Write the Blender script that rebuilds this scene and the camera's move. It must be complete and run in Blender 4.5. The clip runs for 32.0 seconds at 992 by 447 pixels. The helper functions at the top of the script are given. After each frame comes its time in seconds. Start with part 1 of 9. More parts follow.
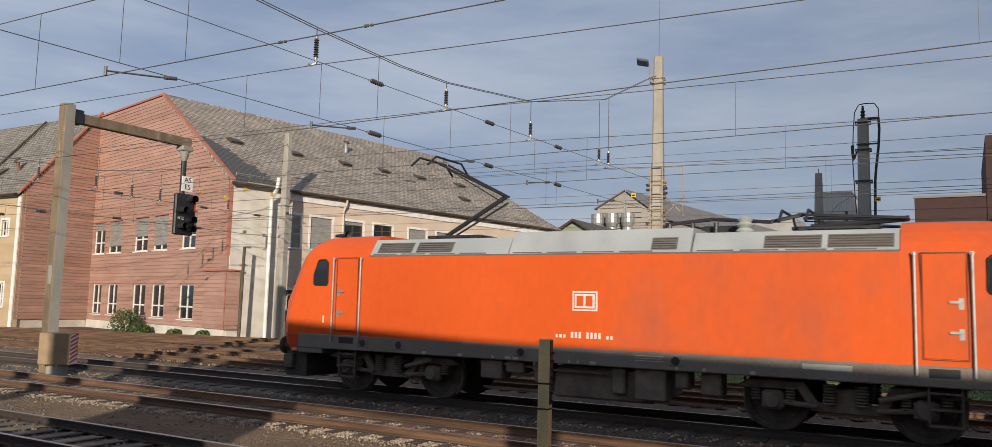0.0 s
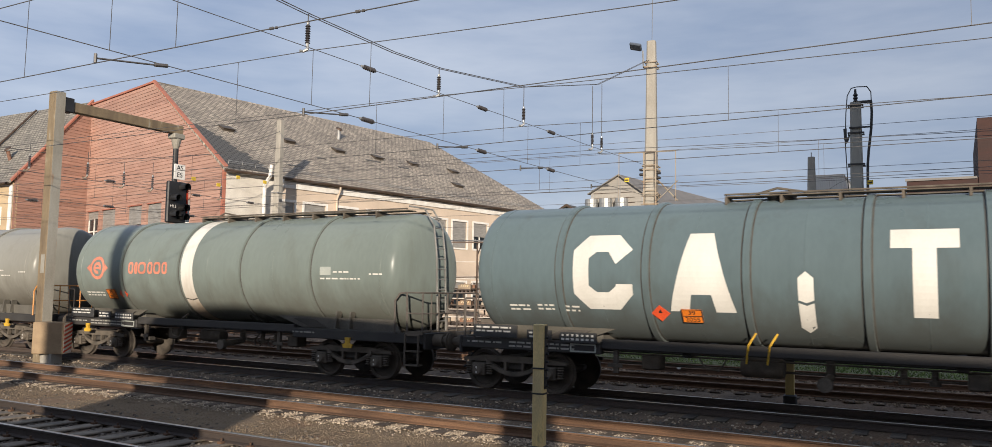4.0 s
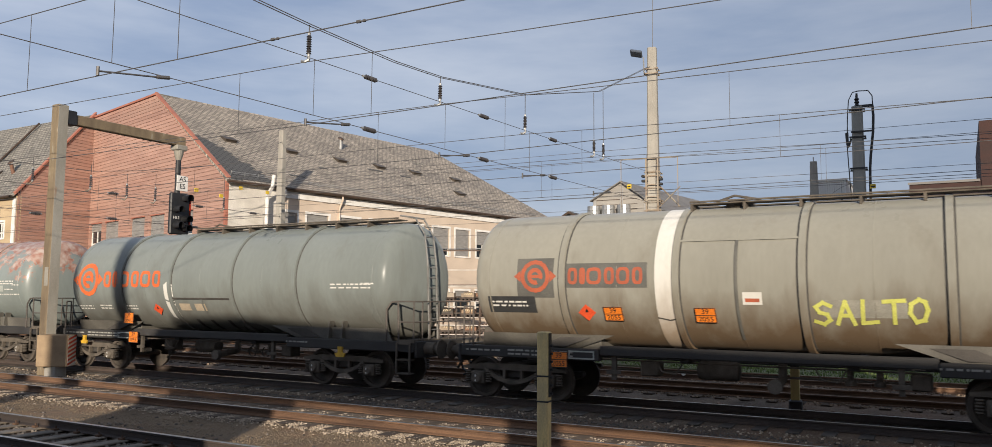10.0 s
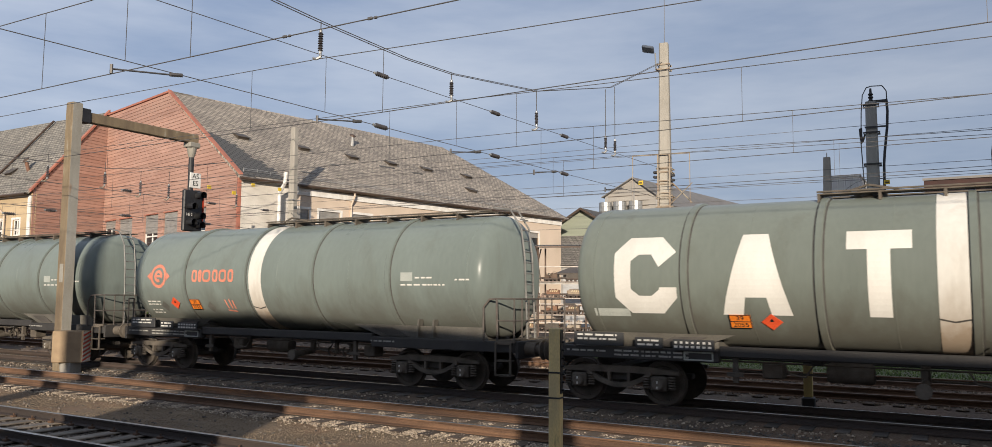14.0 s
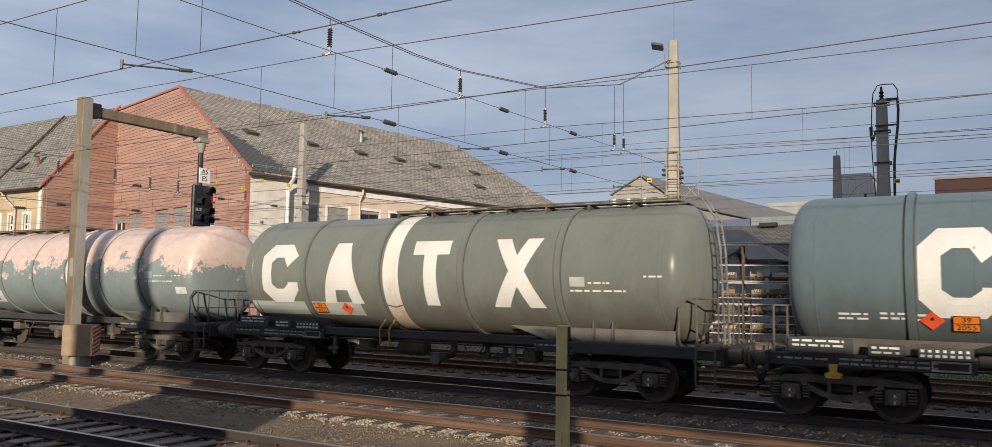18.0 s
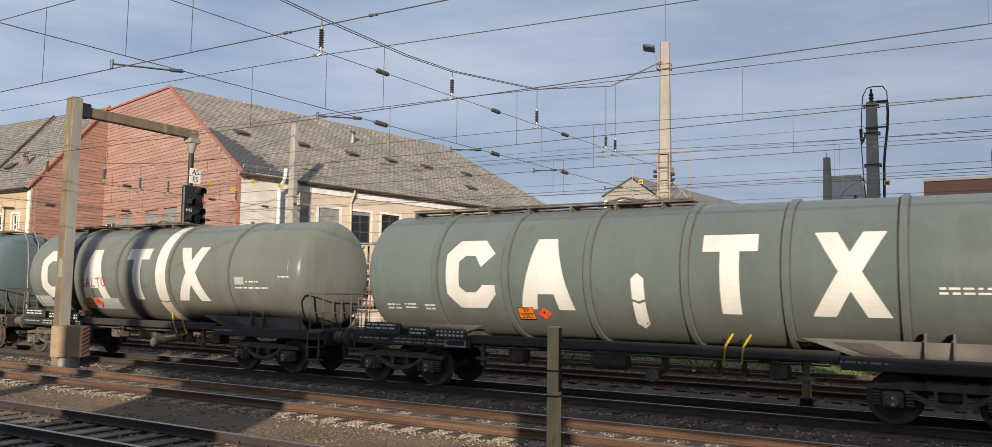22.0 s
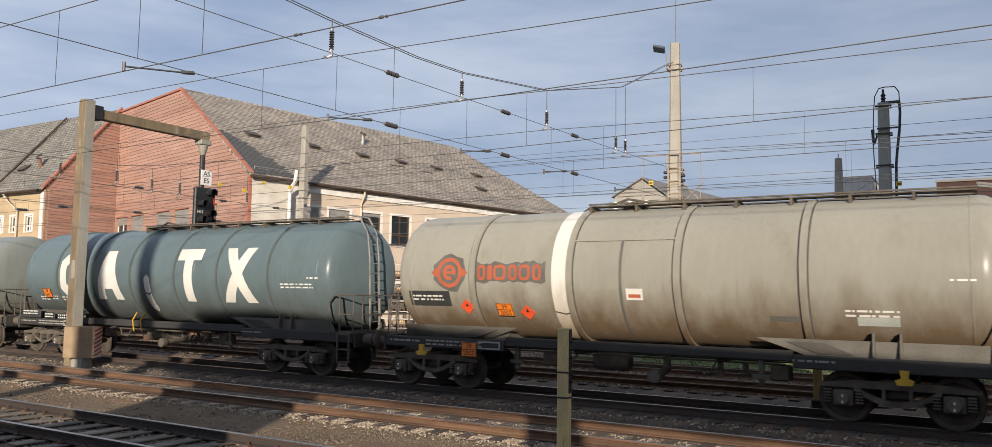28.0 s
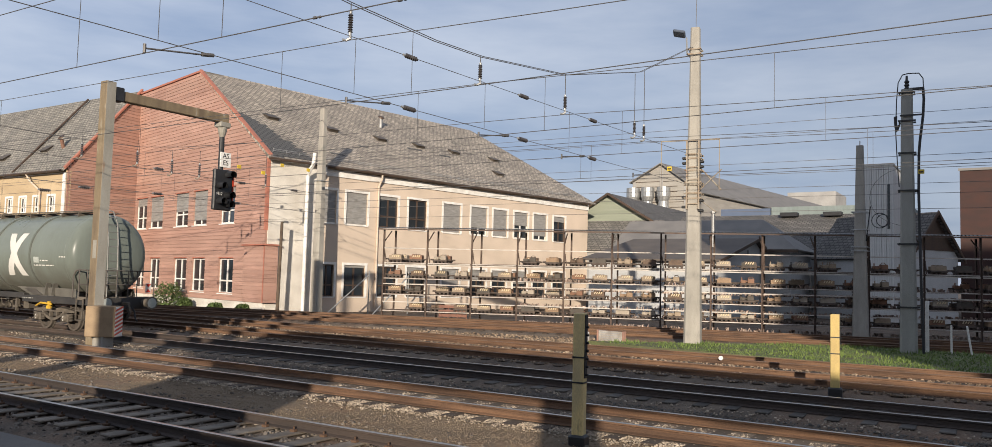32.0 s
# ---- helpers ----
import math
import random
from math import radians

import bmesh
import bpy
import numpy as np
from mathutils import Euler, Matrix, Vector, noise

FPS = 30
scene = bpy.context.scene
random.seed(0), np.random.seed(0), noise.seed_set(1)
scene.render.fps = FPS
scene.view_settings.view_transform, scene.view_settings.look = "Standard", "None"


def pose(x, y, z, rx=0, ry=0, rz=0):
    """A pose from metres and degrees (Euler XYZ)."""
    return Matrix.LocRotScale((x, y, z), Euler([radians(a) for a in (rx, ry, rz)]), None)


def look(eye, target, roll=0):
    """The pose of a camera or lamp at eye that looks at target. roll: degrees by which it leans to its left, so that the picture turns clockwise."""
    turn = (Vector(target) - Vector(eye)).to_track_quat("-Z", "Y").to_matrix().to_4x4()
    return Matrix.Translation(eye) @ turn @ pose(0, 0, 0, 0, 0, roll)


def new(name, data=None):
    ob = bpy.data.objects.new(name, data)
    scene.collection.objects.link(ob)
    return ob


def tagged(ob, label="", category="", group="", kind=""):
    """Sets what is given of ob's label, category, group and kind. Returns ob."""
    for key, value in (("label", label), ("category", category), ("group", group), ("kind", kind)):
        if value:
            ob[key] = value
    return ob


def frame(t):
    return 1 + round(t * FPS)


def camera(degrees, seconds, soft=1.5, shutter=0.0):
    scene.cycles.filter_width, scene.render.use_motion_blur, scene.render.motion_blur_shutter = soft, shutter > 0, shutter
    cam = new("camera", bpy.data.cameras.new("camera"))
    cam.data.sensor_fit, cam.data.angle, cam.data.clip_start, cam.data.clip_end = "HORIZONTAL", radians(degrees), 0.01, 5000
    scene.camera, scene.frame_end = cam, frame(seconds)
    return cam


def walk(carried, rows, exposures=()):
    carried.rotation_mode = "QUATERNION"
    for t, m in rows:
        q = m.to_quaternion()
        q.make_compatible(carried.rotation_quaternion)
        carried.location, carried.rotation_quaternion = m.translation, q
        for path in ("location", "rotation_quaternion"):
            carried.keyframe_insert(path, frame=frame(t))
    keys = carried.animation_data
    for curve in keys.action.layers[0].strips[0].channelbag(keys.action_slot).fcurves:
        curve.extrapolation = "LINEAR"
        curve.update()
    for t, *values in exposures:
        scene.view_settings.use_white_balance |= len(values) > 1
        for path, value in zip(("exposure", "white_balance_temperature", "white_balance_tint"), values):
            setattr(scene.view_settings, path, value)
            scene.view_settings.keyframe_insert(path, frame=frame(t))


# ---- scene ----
EYE = (0.0, 0.0, 2.271)
cam = camera(62.88, 32.0, soft=0.4, shutter=0.08)
# seconds and the turn of the hand-held camera, which stands on one spot
CAM = [
    (0.0, 95.766, -1.454, 29.959), (0.5, 95.703, -1.180, 30.095), (1.0, 95.593, -1.044, 30.231),
    (1.5, 95.394, -0.937, 30.354), (2.0, 95.184, -0.847, 30.457), (2.5, 94.989, -0.890, 30.478),
    (3.0, 94.819, -0.959, 30.317), (3.5, 94.763, -0.996, 29.934), (5.5, 94.923, -0.810, 28.832),
    (6.0, 94.986, -0.447, 28.839), (6.5, 94.916, -0.096, 29.044), (7.0, 94.977, -0.125, 29.167),
    (7.5, 94.986, -0.196, 29.284), (8.0, 95.045, -0.236, 29.416), (8.5, 95.013, -0.293, 29.535),
    (9.0, 95.025, -0.347, 29.631), (9.5, 95.163, -0.378, 29.718), (10.0, 95.332, -0.412, 29.799),
    (10.5, 95.431, -0.368, 29.854), (11.0, 95.477, -0.246, 29.966), (11.5, 95.474, -0.066, 30.093),
    (12.0, 95.462, 0.061, 30.223), (12.5, 95.371, 0.013, 30.352), (13.0, 95.261, -0.082, 30.441),
    (13.5, 95.151, -0.248, 30.531), (14.0, 95.079, -0.420, 30.610), (14.5, 95.058, -0.457, 30.636),
    (16.5, 95.008, -0.514, 31.025), (17.0, 94.920, -0.635, 31.062), (17.5, 94.844, -0.734, 31.109),
    (18.0, 94.848, -0.797, 31.146), (18.5, 94.829, -0.814, 31.257), (19.0, 94.704, -0.882, 31.313),
    (19.5, 94.598, -0.881, 31.314), (20.0, 94.465, -0.954, 31.273), (20.5, 94.514, -0.963, 31.102),
    (21.0, 94.657, -0.979, 30.950), (21.5, 94.828, -0.957, 30.718), (22.0, 94.933, -0.829, 30.546),
    (22.5, 95.011, -0.690, 30.520), (23.0, 95.080, -0.639, 30.534), (23.5, 95.067, -0.683, 30.651),
    (24.0, 94.948, -0.669, 30.782), (24.5, 94.796, -0.711, 30.844), (25.0, 94.812, -0.672, 30.898),
    (25.5, 94.944, -0.667, 30.902), (27.5, 95.063, -0.653, 31.174), (28.0, 95.013, -0.861, 31.246),
    (28.5, 94.971, -0.906, 31.373), (29.0, 94.738, -0.939, 31.502), (29.5, 94.405, -0.957, 31.665),
    (30.0, 94.186, -1.001, 31.860), (30.5, 94.105, -1.110, 32.068), (31.0, 94.154, -1.189, 32.172),
    (31.5, 94.040, -1.353, 32.286), (32.0, 93.896, -1.506, 32.402),
]
# the clip's camera sets its own exposure as it goes
EXPOSURE = [(0.0, 0.33), (1.0, 0.42), (2.0, 0.53), (3.0, 0.61), (6.0, 0.56), (8.0, 0.52), (10.0, 0.53), (12.0, 0.62), (13.0, 0.58), (14.0, 0.53), (17.0, 0.44),
            (18.0, 0.43), (19.0, 0.46), (20.0, 0.60), (21.0, 0.57), (23.0, 0.58), (24.0, 0.69), (25.0, 0.69), (28.0, 0.62), (32.0, 0.63)]
scene.view_settings.exposure = 0.66
walk(cam, [(t, pose(*EYE, rx, ry, rz)) for t, rx, ry, rz in CAM], EXPOSURE)

# ---- light: low evening sun from behind the camera ----
SUN_TRAVEL = Vector((-0.54, 1.0, -0.245)).normalized()
sun_data = bpy.data.lights.new("sun", "SUN")
sun_data.energy, sun_data.angle, sun_data.color = 3.9, radians(0.6), (1.0, 0.88, 0.73)
sun = new("sun", sun_data)
sun.matrix_world = look((0, 0, 60), Vector((0, 0, 60)) + SUN_TRAVEL)

world = bpy.data.worlds.new("sky")
scene.world = world
world.use_nodes = True
wn, wl = world.node_tree.nodes, world.node_tree.links
wn.clear()


def sky_nodes():
    out, bg = wn.new("ShaderNodeOutputWorld"), wn.new("ShaderNodeBackground")
    sky = wn.new("ShaderNodeTexSky")
    sky.sky_type, sky.sun_disc = "NISHITA", False
    sky.sun_elevation, sky.sun_rotation = radians(12.2), math.atan2(0.54, -1.0)
    sky.air_density, sky.dust_density = 1.0, 1.5
    tc, mp, nz, rp = (wn.new("ShaderNode" + k) for k in ("TexCoord", "Mapping", "TexNoise", "ValToRGB"))
    mp.inputs["Scale"].default_value = (1.0, 1.0, 5.0)
    mp.inputs["Rotation"].default_value = (0.0, 0.12, 0.5)
    nz.inputs["Scale"].default_value, nz.inputs["Detail"].default_value, nz.inputs["Roughness"].default_value = 2.2, 6.0, 0.55
    rp.color_ramp.elements[0].position, rp.color_ramp.elements[1].position = 0.34, 0.68
    rp.color_ramp.elements[0].color, rp.color_ramp.elements[1].color = (2.5, 3.17, 4.62, 1), (4.75, 5.22, 6.25, 1)
    mix = wn.new("ShaderNodeMixRGB")
    mix.inputs["Fac"].default_value = 0.86
    wl.new(tc.outputs["Generated"], mp.inputs["Vector"])
    wl.new(mp.outputs["Vector"], nz.inputs["Vector"])
    wl.new(nz.outputs["Fac"], rp.inputs["Fac"])
    wl.new(sky.outputs["Color"], mix.inputs["Color1"])
    wl.new(rp.outputs["Color"], mix.inputs["Color2"])
    # the clouds thin out to a brighter sky towards -x
    sp, mr, mu = wn.new("ShaderNodeSeparateXYZ"), wn.new("ShaderNodeMapRange"), wn.new("ShaderNodeMixRGB")
    mr.inputs["From Min"].default_value, mr.inputs["From Max"].default_value = -0.85, -0.05
    mr.inputs["To Min"].default_value, mr.inputs["To Max"].default_value = 1.22, 1.0
    mu.blend_type = "MULTIPLY"
    mu.inputs["Fac"].default_value = 1.0
    wl.new(tc.outputs["Generated"], sp.inputs["Vector"])
    wl.new(sp.outputs["X"], mr.inputs["Value"])
    wl.new(mix.outputs["Color"], mu.inputs["Color1"])
    wl.new(mr.outputs["Result"], mu.inputs["Color2"])
    wl.new(mu.outputs["Color"], bg.inputs["Color"])
    bg.inputs["Strength"].default_value = 0.072
    wl.new(bg.outputs["Background"], out.inputs["Surface"])


sky_nodes()

# ---- materials ----
MATS = {}


def mat(name, c1, c2=None, rough=0.75, metal=0.0, scale=3.0, fine=40.0, bump=0.15, stretch=(1, 1, 1), lo=0.35, hi=0.65,
        spot=None, spot_lo=0.62, spot_hi=0.7, spot_scale=2.0, coat=0.0, grain=0.16, island=0.0, rnd=0.0):
    """A painted, stony or metal surface: two tones in large noise, fine grain, worn spots, relief."""
    if name in MATS:
        return MATS[name]
    m = bpy.data.materials.new(name)
    m.use_nodes = True
    n, l = m.node_tree.nodes, m.node_tree.links
    bs = n["Principled BSDF"]
    tc, mp = n.new("ShaderNodeTexCoord"), n.new("ShaderNodeMapping")
    mp.inputs["Scale"].default_value = stretch
    l.new(tc.outputs["Object"], mp.inputs["Vector"])
    big, small = n.new("ShaderNodeTexNoise"), n.new("ShaderNodeTexNoise")
    for nz, s, d in ((big, scale, 6.0), (small, fine, 4.0)):
        nz.inputs["Scale"].default_value, nz.inputs["Detail"].default_value = s, d
        l.new(mp.outputs["Vector"], nz.inputs["Vector"])
    ramp = n.new("ShaderNodeValToRGB")
    ramp.color_ramp.elements[0].position, ramp.color_ramp.elements[1].position = lo, hi
    c2 = c2 or tuple(v * 0.75 for v in c1)
    ramp.color_ramp.elements[0].color, ramp.color_ramp.elements[1].color = (*c2, 1), (*c1, 1)
    l.new(big.outputs["Fac"], ramp.inputs["Fac"])
    col = ramp.outputs["Color"]
    if spot:
        sp, sr, mx = n.new("ShaderNodeTexNoise"), n.new("ShaderNodeValToRGB"), n.new("ShaderNodeMixRGB")
        sp.inputs["Scale"].default_value, sp.inputs["Detail"].default_value = spot_scale, 9.0
        sp.inputs["Roughness"].default_value = 0.65
        l.new(mp.outputs["Vector"], sp.inputs["Vector"])
        sr.color_ramp.elements[0].position, sr.color_ramp.elements[1].position = spot_lo, spot_hi
        l.new(sp.outputs["Fac"], sr.inputs["Fac"])
        l.new(sr.outputs["Color"], mx.inputs["Fac"])
        l.new(col, mx.inputs["Color1"])
        mx.inputs["Color2"].default_value = (*spot, 1)
        col = mx.outputs["Color"]
    g1, g2 = n.new("ShaderNodeMapRange"), n.new("ShaderNodeMixRGB")
    g1.inputs["To Min"].default_value, g1.inputs["To Max"].default_value = 1 - grain * 2, 1 + grain * 2
    l.new(small.outputs["Fac"], g1.inputs["Value"])
    g2.blend_type = "MULTIPLY"
    g2.inputs["Fac"].default_value = 1.0
    l.new(col, g2.inputs["Color1"])
    l.new(g1.outputs["Result"], g2.inputs["Color2"])
    col = g2.outputs["Color"]
    if island or rnd:
        src = n.new("ShaderNodeNewGeometry").outputs["Random Per Island"] if island else n.new("ShaderNodeObjectInfo").outputs["Random"]
        a, b = n.new("ShaderNodeMapRange"), n.new("ShaderNodeMixRGB")
        a.inputs["To Min"].default_value, a.inputs["To Max"].default_value = 1 - (island or rnd), 1 + (island or rnd)
        l.new(src, a.inputs["Value"])
        b.blend_type = "MULTIPLY"
        b.inputs["Fac"].default_value = 1.0
        l.new(col, b.inputs["Color1"])
        l.new(a.outputs["Result"], b.inputs["Color2"])
        col = b.outputs["Color"]
    l.new(col, bs.inputs["Base Color"])
    r = n.new("ShaderNodeMapRange")
    r.inputs["To Min"].default_value, r.inputs["To Max"].default_value = max(rough - 0.12, 0.02), min(rough + 0.12, 1)
    l.new(big.outputs["Fac"], r.inputs["Value"])
    l.new(r.outputs["Result"], bs.inputs["Roughness"])
    bs.inputs["Metallic"].default_value = metal
    bs.inputs["Coat Weight"].default_value, bs.inputs["Coat Roughness"].default_value = coat, 0.22
    if bump:
        bp = n.new("ShaderNodeBump")
        bp.inputs["Strength"].default_value, bp.inputs["Distance"].default_value = bump, 0.02
        l.new(small.outputs["Fac"], bp.inputs["Height"])
        l.new(bp.outputs["Normal"], bs.inputs["Normal"])
    MATS[name] = m
    return m


def glass(name, tint=(0.02, 0.025, 0.03)):
    if name in MATS:
        return MATS[name]
    m = bpy.data.materials.new(name)
    m.use_nodes = True
    bs = m.node_tree.nodes["Principled BSDF"]
    bs.inputs["Base Color"].default_value = (*tint, 1)
    bs.inputs["Roughness"].default_value = 0.06
    bs.inputs["IOR"].default_value = 1.5
    MATS[name] = m
    return m


DIRTY_STONE = mat("oily_ballast_stone", (0.17, 0.145, 0.12), (0.075, 0.063, 0.053), 0.9, 0, 5, 40, 0.3, island=0.5)
OILY = mat("oil_black_stone", (0.13, 0.116, 0.10), (0.075, 0.067, 0.058), 0.9, 0, 5, 40, 0.3, island=0.35)
BALLAST = mat("ballast_ground", (0.185, 0.142, 0.104), (0.088, 0.068, 0.053), 0.95, 0, 0.9, 28, 1.0, spot=(0.17, 0.105, 0.068), spot_lo=0.5, spot_hi=0.72, spot_scale=0.5, grain=0.5)
PATH = mat("cinder_path", (0.21, 0.153, 0.10), (0.135, 0.10, 0.066), 0.95, 0, 0.8, 60, 1.0, spot=(0.25, 0.145, 0.088), spot_lo=0.5, spot_hi=0.72, spot_scale=0.5, grain=0.4)
FINE_GRAVEL = mat("fine_cinder_gravel", (0.22, 0.163, 0.106), (0.15, 0.109, 0.07), 0.95, 0, 0.9, 40, 0.3, island=0.28)
STONE = mat("ballast_stone", (0.40, 0.33, 0.25), (0.21, 0.162, 0.115), 0.9, 0, 5, 40, 0.3, island=0.45)
RUST_RAIL = mat("rusty_rail_side", (0.162, 0.092, 0.055), (0.088, 0.052, 0.034), 0.85, 0.0, 1.5, 50, 0.3, (0.5, 3, 6), grain=0.42, lo=0.4, hi=0.6)
DARK_RAIL = mat("oiled_rail_side", (0.075, 0.055, 0.045), (0.045, 0.036, 0.032), 0.7, 0.0, 1.5, 50, 0.3, (0.3, 3, 3), grain=0.3)
RAIL_TOP = mat("rail_head_steel", (0.55, 0.52, 0.48), (0.40, 0.36, 0.32), 0.32, 1.0, 2, 80, 0.05, (0.2, 4, 4))
RAIL_OLD = mat("rail_head_rusty", (0.22, 0.145, 0.10), (0.15, 0.10, 0.07), 0.7, 0.2, 2, 80, 0.1, (0.2, 4, 4))
CONCRETE_SL = mat("concrete_sleeper", (0.235, 0.197, 0.155), (0.14, 0.115, 0.09), 0.9, 0, 3, 60, 0.3, rnd=0.25)
OILED_SL = mat("oiled_concrete_sleeper", (0.135, 0.12, 0.104), (0.08, 0.071, 0.062), 0.9, 0, 3, 60, 0.3, rnd=0.3)
PEBBLE = mat("rusty_pebble", (0.285, 0.215, 0.15), (0.15, 0.105, 0.07), 0.95, 0, 0.7, 40, 0.3, island=0.5)
WOOD_SL = mat("wooden_sleeper", (0.115, 0.085, 0.06), (0.07, 0.052, 0.04), 0.9, 0, 3, 60, 0.4, (1, 0.2, 1), rnd=0.25)
CONCRETE = mat("mast_concrete", (0.37, 0.345, 0.30), (0.28, 0.26, 0.225), 0.88, 0, 1.2, 45, 0.3, (2, 2, 0.6), spot=(0.22, 0.21, 0.19), spot_lo=0.6, spot_hi=0.75)
CONCRETE_G = mat("grey_mast_concrete", (0.33, 0.325, 0.295), (0.26, 0.256, 0.232), 0.88, 0, 1.2, 45, 0.3, (2, 2, 0.6))
STEEL_OLD = mat("weathered_galvanised_steel", (0.36, 0.32, 0.26), (0.26, 0.19, 0.13), 0.7, 0.25, 1.5, 40, 0.2, (2, 2, 0.7), spot=(0.20, 0.10, 0.055), spot_lo=0.6, spot_hi=0.72)
LADDER = mat("dull_ladder_steel", (0.25, 0.243, 0.228), (0.15, 0.145, 0.135), 0.6, 0.2, 3, 40, 0.1)
GALV = mat("galvanised_steel", (0.42, 0.42, 0.41), (0.32, 0.32, 0.31), 0.5, 0.6, 3, 60, 0.1)
BLACK = mat("black_enamel", (0.022, 0.022, 0.024), (0.014, 0.014, 0.015), 0.5, 0, 3, 40, 0.1)
WIRE = mat("copper_wire", (0.15, 0.14, 0.135), (0.11, 0.105, 0.10), 0.6, 0.5, 5, 50, 0.0)
PORCELAIN = mat("dark_insulator", (0.06, 0.055, 0.055), (0.035, 0.032, 0.034), 0.3, 0, 5, 50, 0.05)
RED_WOOD = mat("red_weatherboard", (0.40, 0.244, 0.19), (0.345, 0.198, 0.153), 0.8, 0, 0.35, 30, 0.2, (0.5, 0.5, 2.5), spot=(0.47, 0.28, 0.22), spot_lo=0.52, spot_hi=0.72, spot_scale=0.8, rnd=0.1, grain=0.2)
RED_TRIM = mat("red_painted_trim", (0.42, 0.165, 0.11), (0.33, 0.125, 0.085), 0.7, 0, 1.0, 30, 0.1)
CREAM = mat("cream_render_wall", (0.62, 0.505, 0.40), (0.52, 0.425, 0.335), 0.92, 0, 0.35, 25, 0.35, spot=(0.42, 0.33, 0.24), spot_lo=0.62, spot_hi=0.8, spot_scale=0.25, grain=0.12)
WHITE_WALL = mat("whitewashed_rough_render", (0.68, 0.64, 0.57), (0.52, 0.48, 0.42), 0.92, 0, 0.6, 22, 0.6, spot=(0.36, 0.31, 0.25), spot_lo=0.6, spot_hi=0.75, spot_scale=0.5)
WHITE = mat("white_paint", (0.80, 0.78, 0.74), (0.66, 0.63, 0.58), 0.6, 0, 2, 40, 0.08)
BROWN_TIN = mat("brown_gutter_tin", (0.10, 0.065, 0.045), (0.07, 0.048, 0.036), 0.5, 0.3, 2, 40, 0.05)
BLIND = mat("grey_window_blind", (0.30, 0.29, 0.27), (0.22, 0.21, 0.20), 0.8, 0, 2, 30, 0.1, (1, 1, 5))
PANE = glass("window_glass")
GRASS = mat("grass", (0.15, 0.20, 0.05), (0.085, 0.13, 0.03), 0.9, 0, 0.9, 40, 0.3, island=0.45)
def dull(*ms):
    """Sooty and dusty surfaces that hardly shine."""
    for m in ms:
        m.node_tree.nodes["Principled BSDF"].inputs["Specular IOR Level"].default_value = 0.3


dull(DIRTY_STONE, BALLAST, PATH, PEBBLE, OILED_SL, WOOD_SL, DARK_RAIL, RUST_RAIL)
TURF = mat("turf", (0.13, 0.145, 0.055), (0.09, 0.085, 0.045), 0.95, 0, 0.8, 30, 0.6, grain=0.35)

